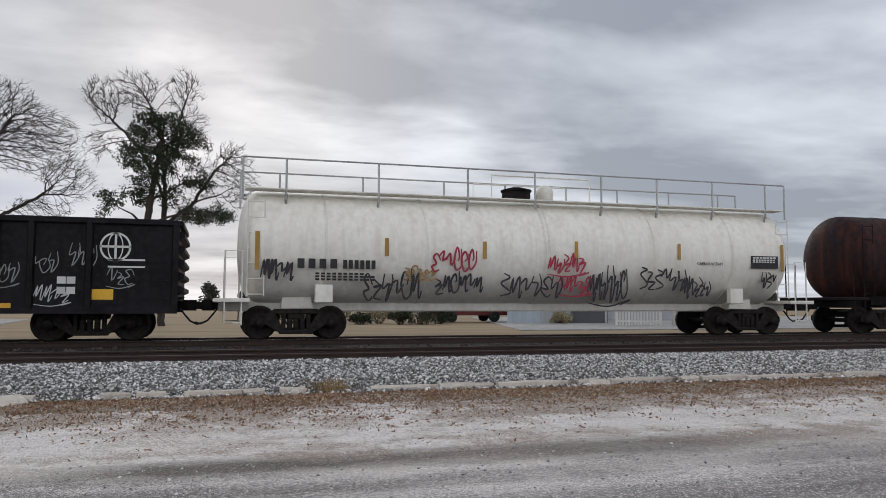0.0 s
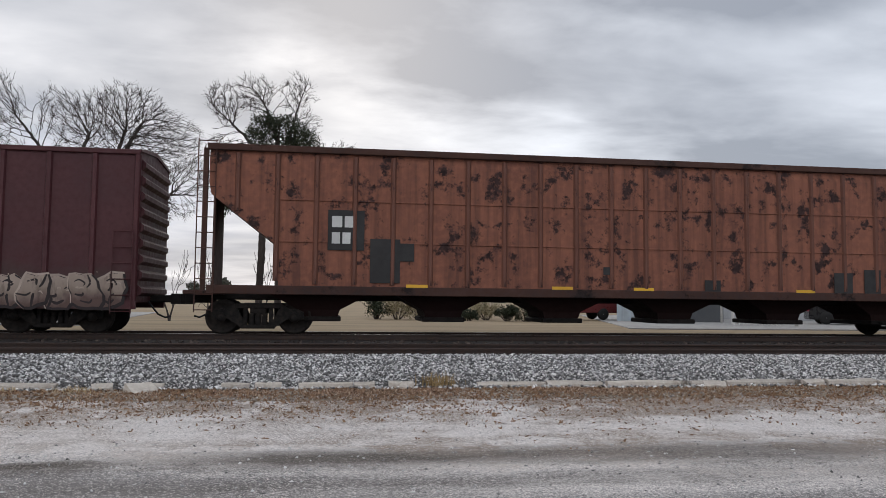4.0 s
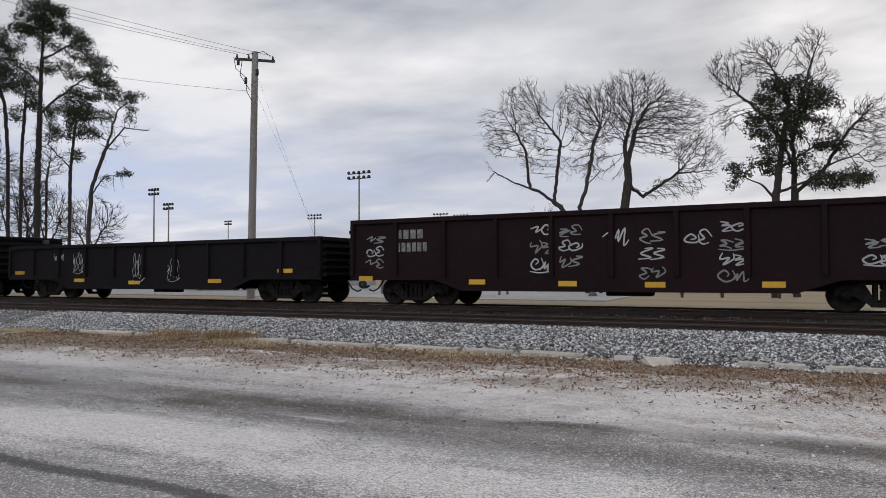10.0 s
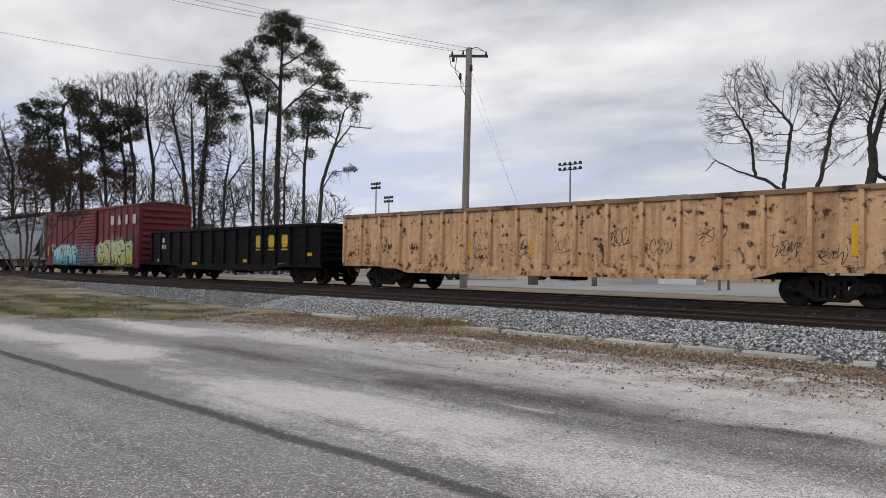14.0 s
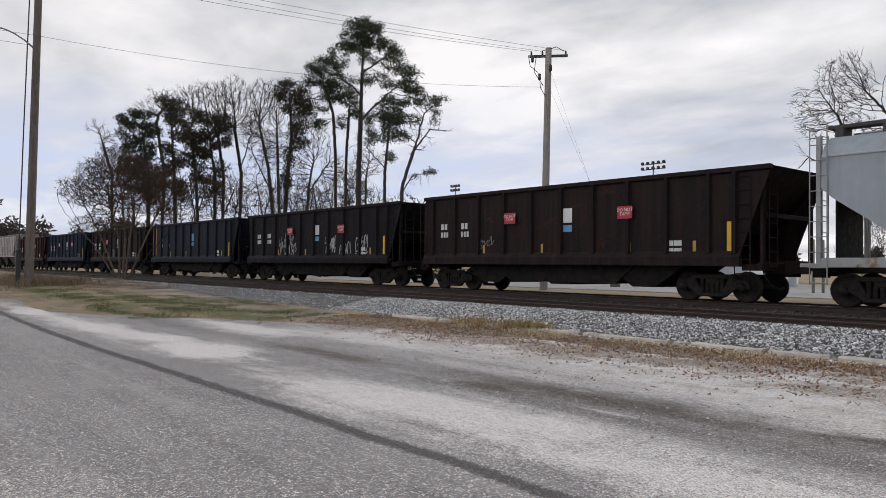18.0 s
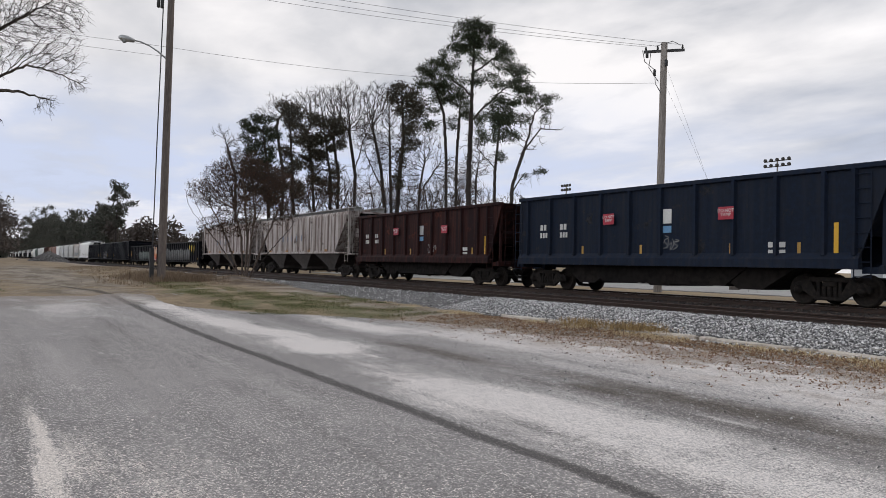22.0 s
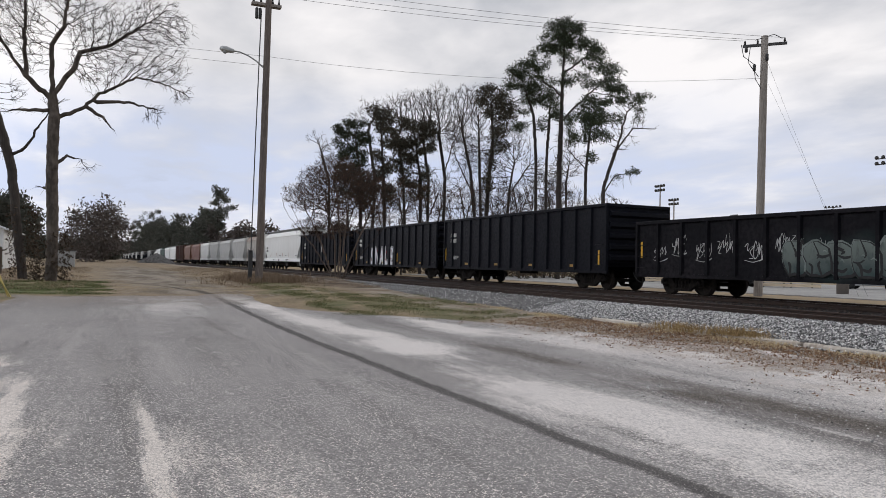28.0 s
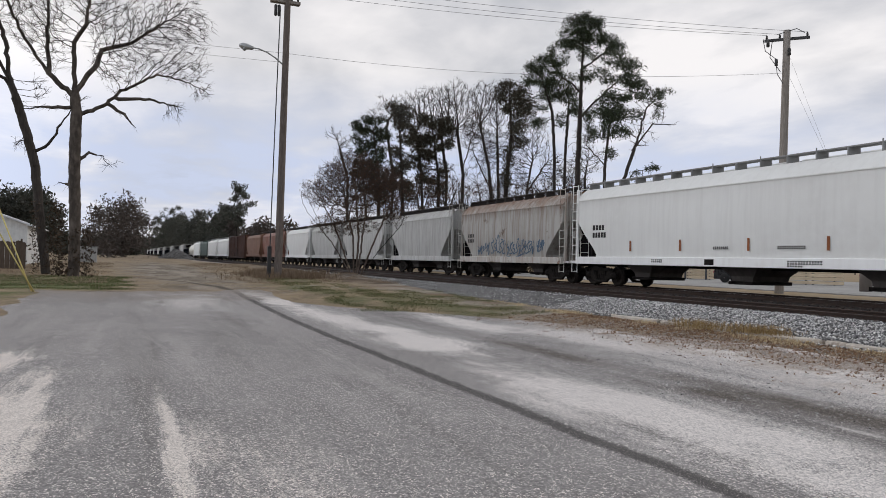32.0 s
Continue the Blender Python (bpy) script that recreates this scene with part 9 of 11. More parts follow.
grown("bare_tree", "low brown twiggy tree with dead leaves", 63, -68.4, 39.5,
      (((0, 4.4), (-0, 6.7), (-0.5, 9.6)), ((0.1, 6.1), (1.1, 9.3)),),
      ((-0.1, 9, 2.6, 1.3, 0, 0.6), (-2.3, 8.7, 1.7, 1.1, 1, 0.3),), 0.11, 0.014, 0.85, 0.45, None, (m_leafb, 9, 0.08, 0.42))
# undergrowth below the stand
rngu = random.Random(8)
spots = [(-55 - 45 * rngu.random(), 34 + 12 * rngu.random(), 0.8 + 2.6 * rngu.random() ** 2) for _ in range(380)]
v, f = leaves(rngu, spots, 34, 0.16, 1.0)
tagged(part("thicket", sheet("thicket", v.tolist(), f.tolist(), leafy("thicket_leaves", (0.04, 0.03, 0.02), (0.06, 0.05, 0.03), (0.10, 0.06, 0.04)))), "brown tangled thicket under the trees", "thicket", kind="stuff")
# bare brush between the trunks
m_brush = surface("brush_bark", (0.085, 0.062, 0.052), (0.06, 0.045, 0.038), (0.11, 0.085, 0.072), rough=0.95, grain=6.0, bump=0.0)
for i, (bx, by, k) in enumerate(((-90.0, 33.5, 1.0), (-86.0, 37.0, 1.05), (-82.5, 40.0, 0.95), (-78.0, 42.5, 1.05), (-73.5, 41.0, 0.95), (-70.5, 44.0, 1.05), (-66.0, 43.5, 0.85), (-61.5, 45.0, 0.75))):
    grown("bare_tree", "low bare brown brush between the trunks", 91 + i, bx, by,
          (((0, 2.2), (0.2, 4.5), (-0.2, 7.4 * k)), ((0.1, 3.4), (1.0, 5.6), (1.5, 8.2 * k)), ((0.1, 3.1), (-0.9, 5.4), (-1.6, 8.0 * k))),
          ((0.0, 7.0 * k, 2.7, 2.0, 0, 0.8), (-1.5, 9.0 * k, 1.7, 1.7, 0, 0.7), (1.4, 8.8 * k, 1.7, 1.7, 0, 0.7), (0.2, 10.4 * k, 1.3, 1.2, 0, 0.5)), 0.09, 0.015, 0.78, 0.42, m_brush)
# crape myrtle beside the track
grown("crape_myrtle", "many-stemmed crape myrtle with brown seed heads", 77, -39.3, 11.6,
      (((0, 0.5), (-0.1, 2.7), (-0.5, 4.2)), ((-0.1, 0.5), (-0.8, 2.5), (-1.5, 4)), ((0.2, 0.5), (0.4, 2.7), (0.6, 4.5)), ((0.3, 0.5), (1, 2.4), (1.7, 4.1)), ((-0.1, 0.5), (-1.1, 2.2), (-2.1, 3.4)), ((0.1, 0.5), (0.2, 2.7), (0, 4.8)), ((0.3, 0.5), (1.4, 2.1), (2.4, 3.3)),),
      ((-0, 6, 1.8, 1, 1, 1), (-1.2, 5.8, 1, 0.9, 1, 1), (1.2, 5.6, 1.4, 1, 1, 1), (-1.8, 4.9, 1, 0.7, 1, 1), (0, 4.5, 2.1, 0.8, 1, 0.8), (2, 4.1, 0.8, 0.8, 1, 0.9), (-2.3, 5.2, 0.6, 0.4, 1, 0.8), (-0.6, 3.4, 1.8, 0.6, 1, 0.5), (-0.2, 6.9, 1.1, 0.4, 1, 0.8),), 0.055, 0.006, 0.28, 0.17, surface("bark_smooth_tan", (0.12, 0.088, 0.07), (0.085, 0.066, 0.055), rough=0.8, grain=4.0, bump=0.2), (m_leafb, 8, 0.034, 0.17), 0.38)
# the two big bare trees at the lot's end
LT = (-39.0, -1.95, 0.36)
grown("bare_tree", "big flaky-barked bare tree with few dead leaves", 14, -39, -1.9,
      (((0, 0.3), (-0, 2.8), (-0.1, 5.4), (-0.1, 8), (-0.2, 9.1)), ((0.1, 7.7), (1, 8.4), (1.8, 9.3), (3.4, 10.3), (4.5, 10.2), (5.8, 9.6)), ((1.5, 8.9), (3.1, 9), (4.6, 8.8)), ((1.2, 8.4), (1.9, 8.1), (2.4, 7.4)), ((-0.1, 8.9), (0.6, 10.1), (0.9, 11.1), (2.2, 11.7), (3.5, 12.7), (4.6, 13.5)), ((-0.2, 8.9), (-0.3, 11.2), (0.2, 12), (0.3, 13.4), (0.4, 15)), ((-0.2, 8.6), (-1.1, 9.5), (-1.7, 10.2), (-2.4, 11.3), (-2.9, 12.4), (-3.3, 13.8)), ((0.1, 5.6), (0.5, 6.2), (1.1, 6.1)), ((-0.2, 4.5), (-0.7, 4.7)), ((-0.3, 8.1), (-1.3, 8.1), (-2.2, 8)), ((-1.3, 9.7), (-1.4, 11.5), (-1.4, 13.1), (-1.5, 14.4)),),
      ((0.4, 13.7, 1.2, 1.3, 0, 0.9), (2, 12.2, 1.6, 1.1, 0, 0.8), (3.8, 12.3, 1.3, 1.3, 0, 0.9), (4.4, 10.6, 1.2, 0.8, 0, 0.9), (3.3, 11.1, 1.2, 0.7, 0, 0.7), (5.4, 9.7, 0.6, 0.5, 0, 1), (-1.7, 12, 1.3, 1.6, 0, 0.8), (1.6, 10.5, 1.1, 1.1, 0, 0.7), (-2.5, 13.2, 1, 1.3, 0, 0.7), (4, 8.6, 0.6, 0.5, 0, 0.7), (-1.1, 10.8, 0.9, 1, 0, 0.6), (0.8, 12.1, 0.7, 1.2, 0, 0.6), (1.3, 5.9, 0.4, 0.5, 0, 0.5), (5.1, 12.5, 0.7, 0.9, 0, 0.6), (-1, 14.5, 2.2, 1, 0, 0.6),), 0.25, 0.0075, 0.46, 0.30, m_plane, None, 0.36)
grown("bare_tree", "dark bare tree with an elbowed limb", 15, -41.9, -3.2,
      (((-0, 0), (-0.4, 3.1), (-0.7, 5.8), (-1.4, 8.3), (-1.8, 9.5), (-2.6, 11.1), (-3.6, 12.9)), ((-0.7, 6.3), (-0.1, 6.7), (0.3, 7.5), (0.8, 8.5), (1.5, 9.3)), ((-1.5, 8.9), (-2.1, 9.8), (-2.9, 10.1), (-4.1, 10.2)), ((-1.8, 9.6), (-2.2, 12), (-2.9, 13.5), (-3.3, 15.6)),),
      ((-3, 13.3, 1.1, 1.3, 0, 0.7), (-4.1, 11.2, 1.2, 1.6, 0, 0.6), (-2.6, 15, 1.2, 1.1, 0, 0.6), (-3.4, 9.7, 0.7, 0.6, 0, 0.5), (-1.4, 6.9, 0.4, 0.5, 0, 0.4), (-0.8, 9.4, 0.7, 0.7, 0, 0.4),), 0.21, 0.009, 0.55, 0.34, None, None, 0.36)
rngl = random.Random(16)
spots = [(LT[0] + 0.6 * math.cos(i), LT[1] + 0.7 * math.sin(i * 1.7), 0.4 + 2.2 * (i / 60) ** 1.3) for i in range(60)] + [(-41.8 + 0.5 * math.cos(i), -3.2 + 0.6 * math.sin(i * 2.1), 0.4 + 3.6 * (i / 60)) for i in range(60)]
v, f = leaves(rngl, spots, 17, 0.08, 0.30)
tagged(part("vine", sheet("vine", v.tolist(), f.tolist(), leafy("vine_brown", (0.035, 0.026, 0.018), (0.05, 0.036, 0.024), (0.08, 0.055, 0.035)))), "dead brown vine round the tree foot", "vine", kind="stuff")


def wood(label, az0, az1, d0, d1, h0, h1, n, seed, mat, per=70, size=0.6, foot=1.0):
    """A far belt of trees: uneven crowns of many leaf clumps."""
    rng = random.Random(seed)
    spots = []
    for i in range(n):
        a, d = radians(az0 + (az1 - az0) * rng.random()), rng.uniform(d0, d1)
        h = h0 + (h1 - h0) * rng.random() ** 1.3
        w = h * rng.uniform(0.18, 0.30)
        x, y, k_far = d * math.sin(a), d * math.cos(a), 1.0
        # none stand on the line: those by it grow farther off, beyond the train
        if x < -100 and 6.0 < y < 27.0:
            k_far = 27.0 / y
            x, y, h, w = x * k_far, 27.0, h * k_far, w * k_far
        for k in range(int(16 * k_far)):
            s = rng.random() ** 0.7
            ww = w * math.sin(math.pi * (0.25 + 0.72 * s)) ** 0.7
            b = rng.uniform(0, 6.283)
            spots.append((x + ww * math.cos(b), y + ww * math.sin(b), foot + h * s))
    v, f = leaves(rng, spots, int(per * 0.7), size * 1.15, 1.5 + size, 0.8)
    return tagged(part("far_wood", sheet("far_wood", v.tolist(), f.tolist(), mat)), label, "woods", kind="stuff")


wood("dark evergreen woods beyond the lot", -87.6, -82.2, 210, 280, 8, 14, 60, 61, m_far_hazed, 80, 0.36)
wood("dark woods where the line vanishes", -90.2, -87.0, 320, 400, 5, 8, 40, 62, m_far_hazed, 36, 0.8)
wood("dark woods behind the lot", -104, -94.2, 150, 190, 9.5, 13.5, 64, 63, m_far_hazed, 70, 0.36)
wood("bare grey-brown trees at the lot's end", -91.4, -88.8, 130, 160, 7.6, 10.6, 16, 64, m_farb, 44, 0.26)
wood("dark woods closing the line of sight", -96, -89.0, 300, 380, 5, 9, 40, 65, m_far_hazed, 36, 0.8)
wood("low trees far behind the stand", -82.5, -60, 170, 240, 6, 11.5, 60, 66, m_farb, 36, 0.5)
wood("low trees beyond the playing field", -58, 60, 330, 420, 6, 11, 80, 67, m_far_hazed, 20, 1.2)
pine("lone tall pine over the far woods", -188.0, 26.0, 0.6, 18.8, 4.6, 71, 0.45, 0.3, 1.2, 40, 0.35, 0.0, m_far_hazed, 12, 0.5, 3)
pine("far pine over the woods", -228.0, 28.8, 0.6, 16.0, 4.8, 72, 0.3, 0.35, 1.4, 50, 0.42, 0.0, m_far_hazed, 16)
pine("far pine over the woods", -440.0, 28.2, 0.4, 22.0, 6.6, 73, 0.3, 0.5, 2.6, 50, 0.75, 0.0, m_far_hazed, 16)

# ---- poles and wires ----
m_pole = surface("weathered_pole", (0.25, 0.22, 0.195), (0.18, 0.155, 0.135), (0.32, 0.29, 0.26), rough=0.9, grain=6.0, stretch=(6, 6, 0.5), bump=0.4)
m_iron = surface("line_hardware", (0.05, 0.05, 0.052), (0.08, 0.075, 0.07), rough=0.6, metal=0.4)
m_wire = surface("wire", (0.06, 0.06, 0.065), rough=0.6, metal=0.3, bump=0.0)
m_lens = surface("lamp_glass", (0.35, 0.36, 0.36), rough=0.3, bump=0.0)
P1, P2 = Vector((-36.34, 6.98, 0.5)), Vector((-25.92, 27.78, 0.4))
T1, T2 = P1 + Vector((0.12, 0.1, 14.9)), P2 + Vector((0.11, 0.1, 12.05))


def utility_pole(name, label, foot, top, r0, r1, wood_m):
    ob = tagged(new(name), label, "pole")
    ob.location = foot
    bm = bmesh.new()
    d = top - foot
    n, rings = 8, []
    for i in range(-1, n + 1):
        f = max(0, i) / n
        c, rr = d * f + Vector((0, 0, -0.4 if i < 0 else 0)), r0 + (r1 - r0) * f
        rings.append([bm.verts.new(c + Vector((rr * math.cos(k * math.pi / 7), rr * math.sin(k * math.pi / 7), 0))) for k in range(14)])
    for a, b in zip(rings, rings[1:]):
        for k in range(14):
            bm.faces.new((a[k], a[(k + 1) % 14], b[(k + 1) % 14], b[k])).smooth = True
    bm.faces.new(rings[-1])
    part("pole", bm, wood_m, ob)
    return ob, d


pole, d = utility_pole("utility_pole", "weathered wooden utility pole with a crossarm", P2, T2, 0.20, 0.155, m_pole)
arm = Vector((P2.y, -P2.x, 0)).normalized()
tip = d * 0.975
bm = bmesh.new()
prism(bm, [(-0.95, -0.06), (0.95, -0.06), (0.95, 0.06), (-0.95, 0.06)], -0.05, 0.05, "y")
part("crossarm", bm, m_iron, pole, at=Matrix.Translation(tip + Vector((0, 0, -0.1))) @ Matrix.Rotation(math.atan2(arm.y, arm.x), 4, "Z"))
for s in (-0.85, -0.3, 0.85):
    bm = bmesh.new()
    lathe(bm, [(0, 0.03), (0.05, 0.06), (0.09, 0.035), (0.12, 0.055), (0.16, 0.03), (0.2, 0.01)], tuple(tip + arm * s + Vector((0, 0, -0.03))), "z", 10)
    part("insulator", bm, m_iron, pole)
for sx, dz in ((0.28, -0.9), (-0.26, -1.35), (-0.62, -0.45)):
    bm = bmesh.new()
    q = tip + arm * sx + Vector((0, -0.25, dz))
    lathe(bm, [(0, 0.03), (0.02, 0.07), (0.30, 0.07), (0.34, 0.03)], tuple(q), "z", 8)
    part("cutout", bm, m_iron, pole)
for line in ([(-0.9, -0.05), (-0.8, -0.6), (-0.35, -1.0), (-0.28, -1.7), (0, -2.2)], [(-0.5, -0.1), (-0.6, -0.9), (-0.15, -1.6)], [(0.85, 0.1), (0.5, 0.32), (-0.3, 0.12)]):
    bm = bmesh.new()
    pipe(bm, [tip + arm * sx + Vector((0, -0.15, dz)) for sx, dz in line], 0.017, 6)
    part("jumper", bm, m_iron, pole)
for k, sx in enumerate((1.7, 2.1)):
    bm = bmesh.new()
    rod(bm, d * (0.93 - 0.08 * k), arm * sx + Vector((0, 4.0, 0.0)), 0.004, None, 5)
    part("guy_wire", bm, m_wire, pole)

lpole, d1 = utility_pole("lamp_pole", "tall wooden pole with a cobra-head street lamp", P1, T1, 0.185, 0.14, surface("brown_pole", (0.135, 0.108, 0.095), (0.085, 0.068, 0.06), (0.19, 0.16, 0.142), rough=0.9, grain=6.0, stretch=(6, 6, 0.5), bump=0.4))
side = Vector((-P1.x, -P1.y, 0)).normalized()
lat = Vector((side.y, -side.x, 0))
arm_z = 10.12
bm = bmesh.new()
pts = [Vector((0.1, 0, arm_z)) + lat * (1.55 * s) + Vector((0, 0, 0.75 * (1 - (1 - s) ** 2))) for s in (0, 0.25, 0.5, 0.75, 1.0)]
pipe(bm, pts, 0.035, 8)
part("lamp_arm", bm, m_chrome, lpole)
bm = bmesh.new()
lathe(bm, [(-0.36, 0.03), (-0.3, 0.08), (0.0, 0.15), (0.22, 0.14), (0.34, 0.06)], (0, 0, 0), "x", 12)
lamp = part("lamp_head", bm, m_chrome, lpole, "grey cobra-head lamp, unlit", at=Matrix.Translation(pts[-1] + lat * 0.2 + Vector((0, 0, 0.02))) @ Matrix.Rotation(math.atan2(lat.y, lat.x), 4, "Z") @ Matrix.Rotation(radians(-8), 4, "Y"))
bm = bmesh.new()
lathe(bm, [(-0.12, 0.06), (-0.06, 0.11), (0.0, 0.12)], (0.08, 0, -0.08), "z", 12)
part("lamp_bowl", bm, m_lens, lamp)
bm = bmesh.new()
soft_box(bm, -0.16, 0.16, -0.7, 0.7, 13.12, 13.26, 0.01)
part("crossarm", bm, m_pole, lpole)
for s in (-0.6, -0.25, 0.3, 0.6):
    bm = bmesh.new()
    lathe(bm, [(0, 0.045), (0.1, 0.06), (0.16, 0.035), (0.28, 0.03)], (0, s, 13.26), "z", 8)
    part("insulator", bm, m_iron, lpole)
for s in (-0.46, -0.3):
    bm = bmesh.new()
    lathe(bm, [(0, 0.03), (0.03, 0.075), (0.5, 0.075), (0.55, 0.03)], (0.1, s, 12.45), "z", 8)
    part("cutout", bm, m_iron, lpole)
bm = bmesh.new()
pipe(bm, [Vector((0, 0, 12.9)) + lat * 0.22, Vector((0, 0, 6.8)) + lat * 0.33, Vector((0, 0, 0.0)) + lat * 0.42], 0.028, 6)
part("riser_cable", bm, m_wire, lpole)
bm = bmesh.new()
soft_box(bm, -0.09, 0.09, -0.09, 0.09, -0.2, 1.5, 0.01)
part("riser_guard", bm, m_iron, lpole, at=Vector((0, 0, 0)) + lat * 0.42)


def wire(a, b, sag, r=0.008, label="thin overhead power wire"):
    bm = bmesh.new()
    a, b = Vector(a), Vector(b)
    pts = [a.lerp(b, i / 14) - Vector((0, 0, sag * 4 * (i / 14) * (1 - i / 14))) for i in range(15)]
    pipe(bm, pts, r, 5)
    tagged(part("power_wire", bm, m_wire), label, "wire", "overhead wires")


far3 = Vector((-52.0, -34.0, 18.2))
for s, h in ((-0.85, 13.65), (-0.3, 13.95), (0.85, 14.25)):
    wire(P2 + tip + arm * s + Vector((0, 0, 0.15)), P1 + Vector((0.1, 0.1, h)), 0.25)
    wire(P1 + Vector((0.1, 0.1, h)), far3 + Vector((0, 0, h - 14)), 0.5)
wire(P2 + Vector((0.1, 0.1, 10.1)), P1 + Vector((0, 0, 10.75)), 0.55, 0.007, "sagging overhead cable between poles")
wire(P1 + Vector((0, 0, 10.75)), far3 + Vector((0, 0, -2.2)), 0.5, 0.007, "sagging overhead cable between poles")
wire(P1 + Vector((0, 0, 10.3)), far3 + Vector((6, 0, -4.5)), 0.4, 0.007, "sagging overhead cable between poles")

# ---- playing-field floodlights ----
for x_y, el, dist, n in ((-0.7036, 0.1339, 150, 8), (-1.1785, 0.1055, 185, 6), (-1.1387, 0.0880, 190, 6), (-0.7932, 0.0778, 245, 8), (-0.9871, 0.0684, 285, 6), (-0.5542, 0.0798, 245, 8), (-0.52, 0.078, 250, 8), (-0.93, 0.069, 290, 6)):
    a = math.atan(x_y)
    fl = tagged(new("floodlight"), "tall sports floodlight mast with lamp rows", "floodlight", "floodlights")
    fl.location = (dist * math.sin(a), dist * math.cos(a), BACK_Z)
    top = 1.08 + el * dist
    bm = bmesh.new()
    rod(bm, (0, 0, 0), (0, 0, top), 0.22, 0.14, 10)
    part("mast", bm, m_pole, fl)
    bm = bmesh.new()
    for dz in (0.0, -1.0):
        soft_box(bm, -2.7 if n == 8 else -1.6, 2.7 if n == 8 else 1.6, -0.08, 0.08, top + dz - 0.1, top + dz + 0.06, 0.01)
    part("lamp_rack", bm, m_iron, fl)
    bm = bmesh.new()
    lathe(bm, [(-0.25, 0.12), (-0.1, 0.3), (0.15, 0.34)], (0, 0, 0), "y", 10)
    me_l = mesh_of("flood_lamp", bm, m_iron)
    for dz in (0.2, -0.8):
        for i in range(n // 2 + 1):
            x = (-2.4 if n == 8 else -1.4) * (1 - 2 * i / (n // 2))
            part("flood_lamp", me_l, None, fl, at=(x, -0.2, top + dz))

# ---- stones, kerb, grass and litter along the track ----
def stones(seed, x, y, z, r, squash=0.7):
    """Angular stones, eight faces each, at the given places."""
    g = np.random.RandomState(seed)
    n = len(x)
    base = np.array([[1, 0, 0], [-1, 0, 0], [0, 1, 0], [0, -1, 0], [0, 0, 1], [0, 0, -1]], float)
    v = base[None] * (0.65 + 0.7 * g.rand(n, 6, 1)) + g.normal(0, 0.22, (n, 6, 3))
    v *= (r[:, None] * np.stack([np.ones(n) * 1.15, np.ones(n), np.ones(n) * squash], 1))[:, None, :]
    a, b = g.rand(n) * 6.283, g.normal(0, 0.5, n)
    ca, sa, cb, sb = np.cos(a), np.sin(a), np.cos(b), np.sin(b)
    vx, vy, vz = v[..., 0], v[..., 1], v[..., 2]
    vx, vz = vx * cb[:, None] - vz * sb[:, None], vx * sb[:, None] + vz * cb[:, None]
    vx, vy = vx * ca[:, None] - vy * sa[:, None], vx * sa[:, None] + vy * ca[:, None]
    out = np.stack([vx + x[:, None], vy + y[:, None], vz + z[:, None]], -1).reshape(-1, 3)
    f = np.array([[0, 2, 4], [2, 1, 4], [1, 3, 4], [3, 0, 4], [2, 0, 5], [1, 2, 5], [3, 1, 5], [0, 3, 5]])
    return out, (f[None] + (np.arange(n) * 6)[:, None, None]).reshape(-1, 3)


def heap(name, label, category, vf, material):
    return tagged(part(name, sheet(name, vf[0].tolist(), vf[1].tolist(), material)), label, category, kind="stuff")


def stony(name, cols):
    m = leafy(name, *cols[:3])
    r = [n for n in m.node_tree.nodes if n.type == "VALTORGB"][0].color_ramp
    for i, c in enumerate(cols[3:]):
        r.elements.new(0.75 + 0.12 * i).color = (*c, 1)
    m.node_tree.nodes["Principled BSDF"].inputs["Roughness"].default_value = 0.9
    return m


m_stone = stony("crushed_granite", ((0.075, 0.07, 0.068), (0.40, 0.385, 0.37), (0.88, 0.855, 0.83), (0.66, 0.64, 0.62)))
[n for n in m_stone.node_tree.nodes if n.type == "VALTORGB"][0].color_ramp.elements.new(0.30).color = (0.20, 0.192, 0.188, 1)
m_chipst = stony("gravel_chips", ((0.12, 0.115, 0.11), (0.38, 0.37, 0.36), (0.75, 0.73, 0.70), (0.52, 0.51, 0.49)))
m_dirtst = stony("dark_ballast_stones", ((0.03, 0.025, 0.022), (0.065, 0.05, 0.042), (0.13, 0.105, 0.09), (0.09, 0.07, 0.058)))
g = np.random.RandomState(5)


def bed_z(y):
    return np.interp(y, [11.95, 12.10, 13.45, 13.95, 15.7, 17.6, 19.0], [0.10, 0.20, 0.455, 0.485, 0.47, 0.40, 0.455])


n = 80000
sx = np.concatenate([g.uniform(-20, 24, 66000), g.uniform(-70, 40, 14000)])
sy = 12.0 + 2.05 * g.rand(n)
heap("ballast_stones", "pale and dark crushed granite track stones", "stones", stones(1, sx, sy, bed_z(sy) + 0.004 + 0.018 * g.rand(n), 0.012 + 0.016 * g.rand(n)), m_stone)
n = 9000
sx, sy = g.uniform(-40, 30, n), np.where(g.rand(n) < 0.5, g.uniform(13.9, 16.0, n), g.uniform(16, 19.2, n))
heap("ballast_stones", "dark oil-stained stones between the rails", "stones", stones(2, sx, sy, bed_z(sy) + 0.01, 0.028 + 0.025 * g.rand(n)), m_dirtst)


def lay(x, y):
    return np.array([ground_z(a, b) + relief(a, b) for a, b in zip(x.tolist(), y.tolist())])


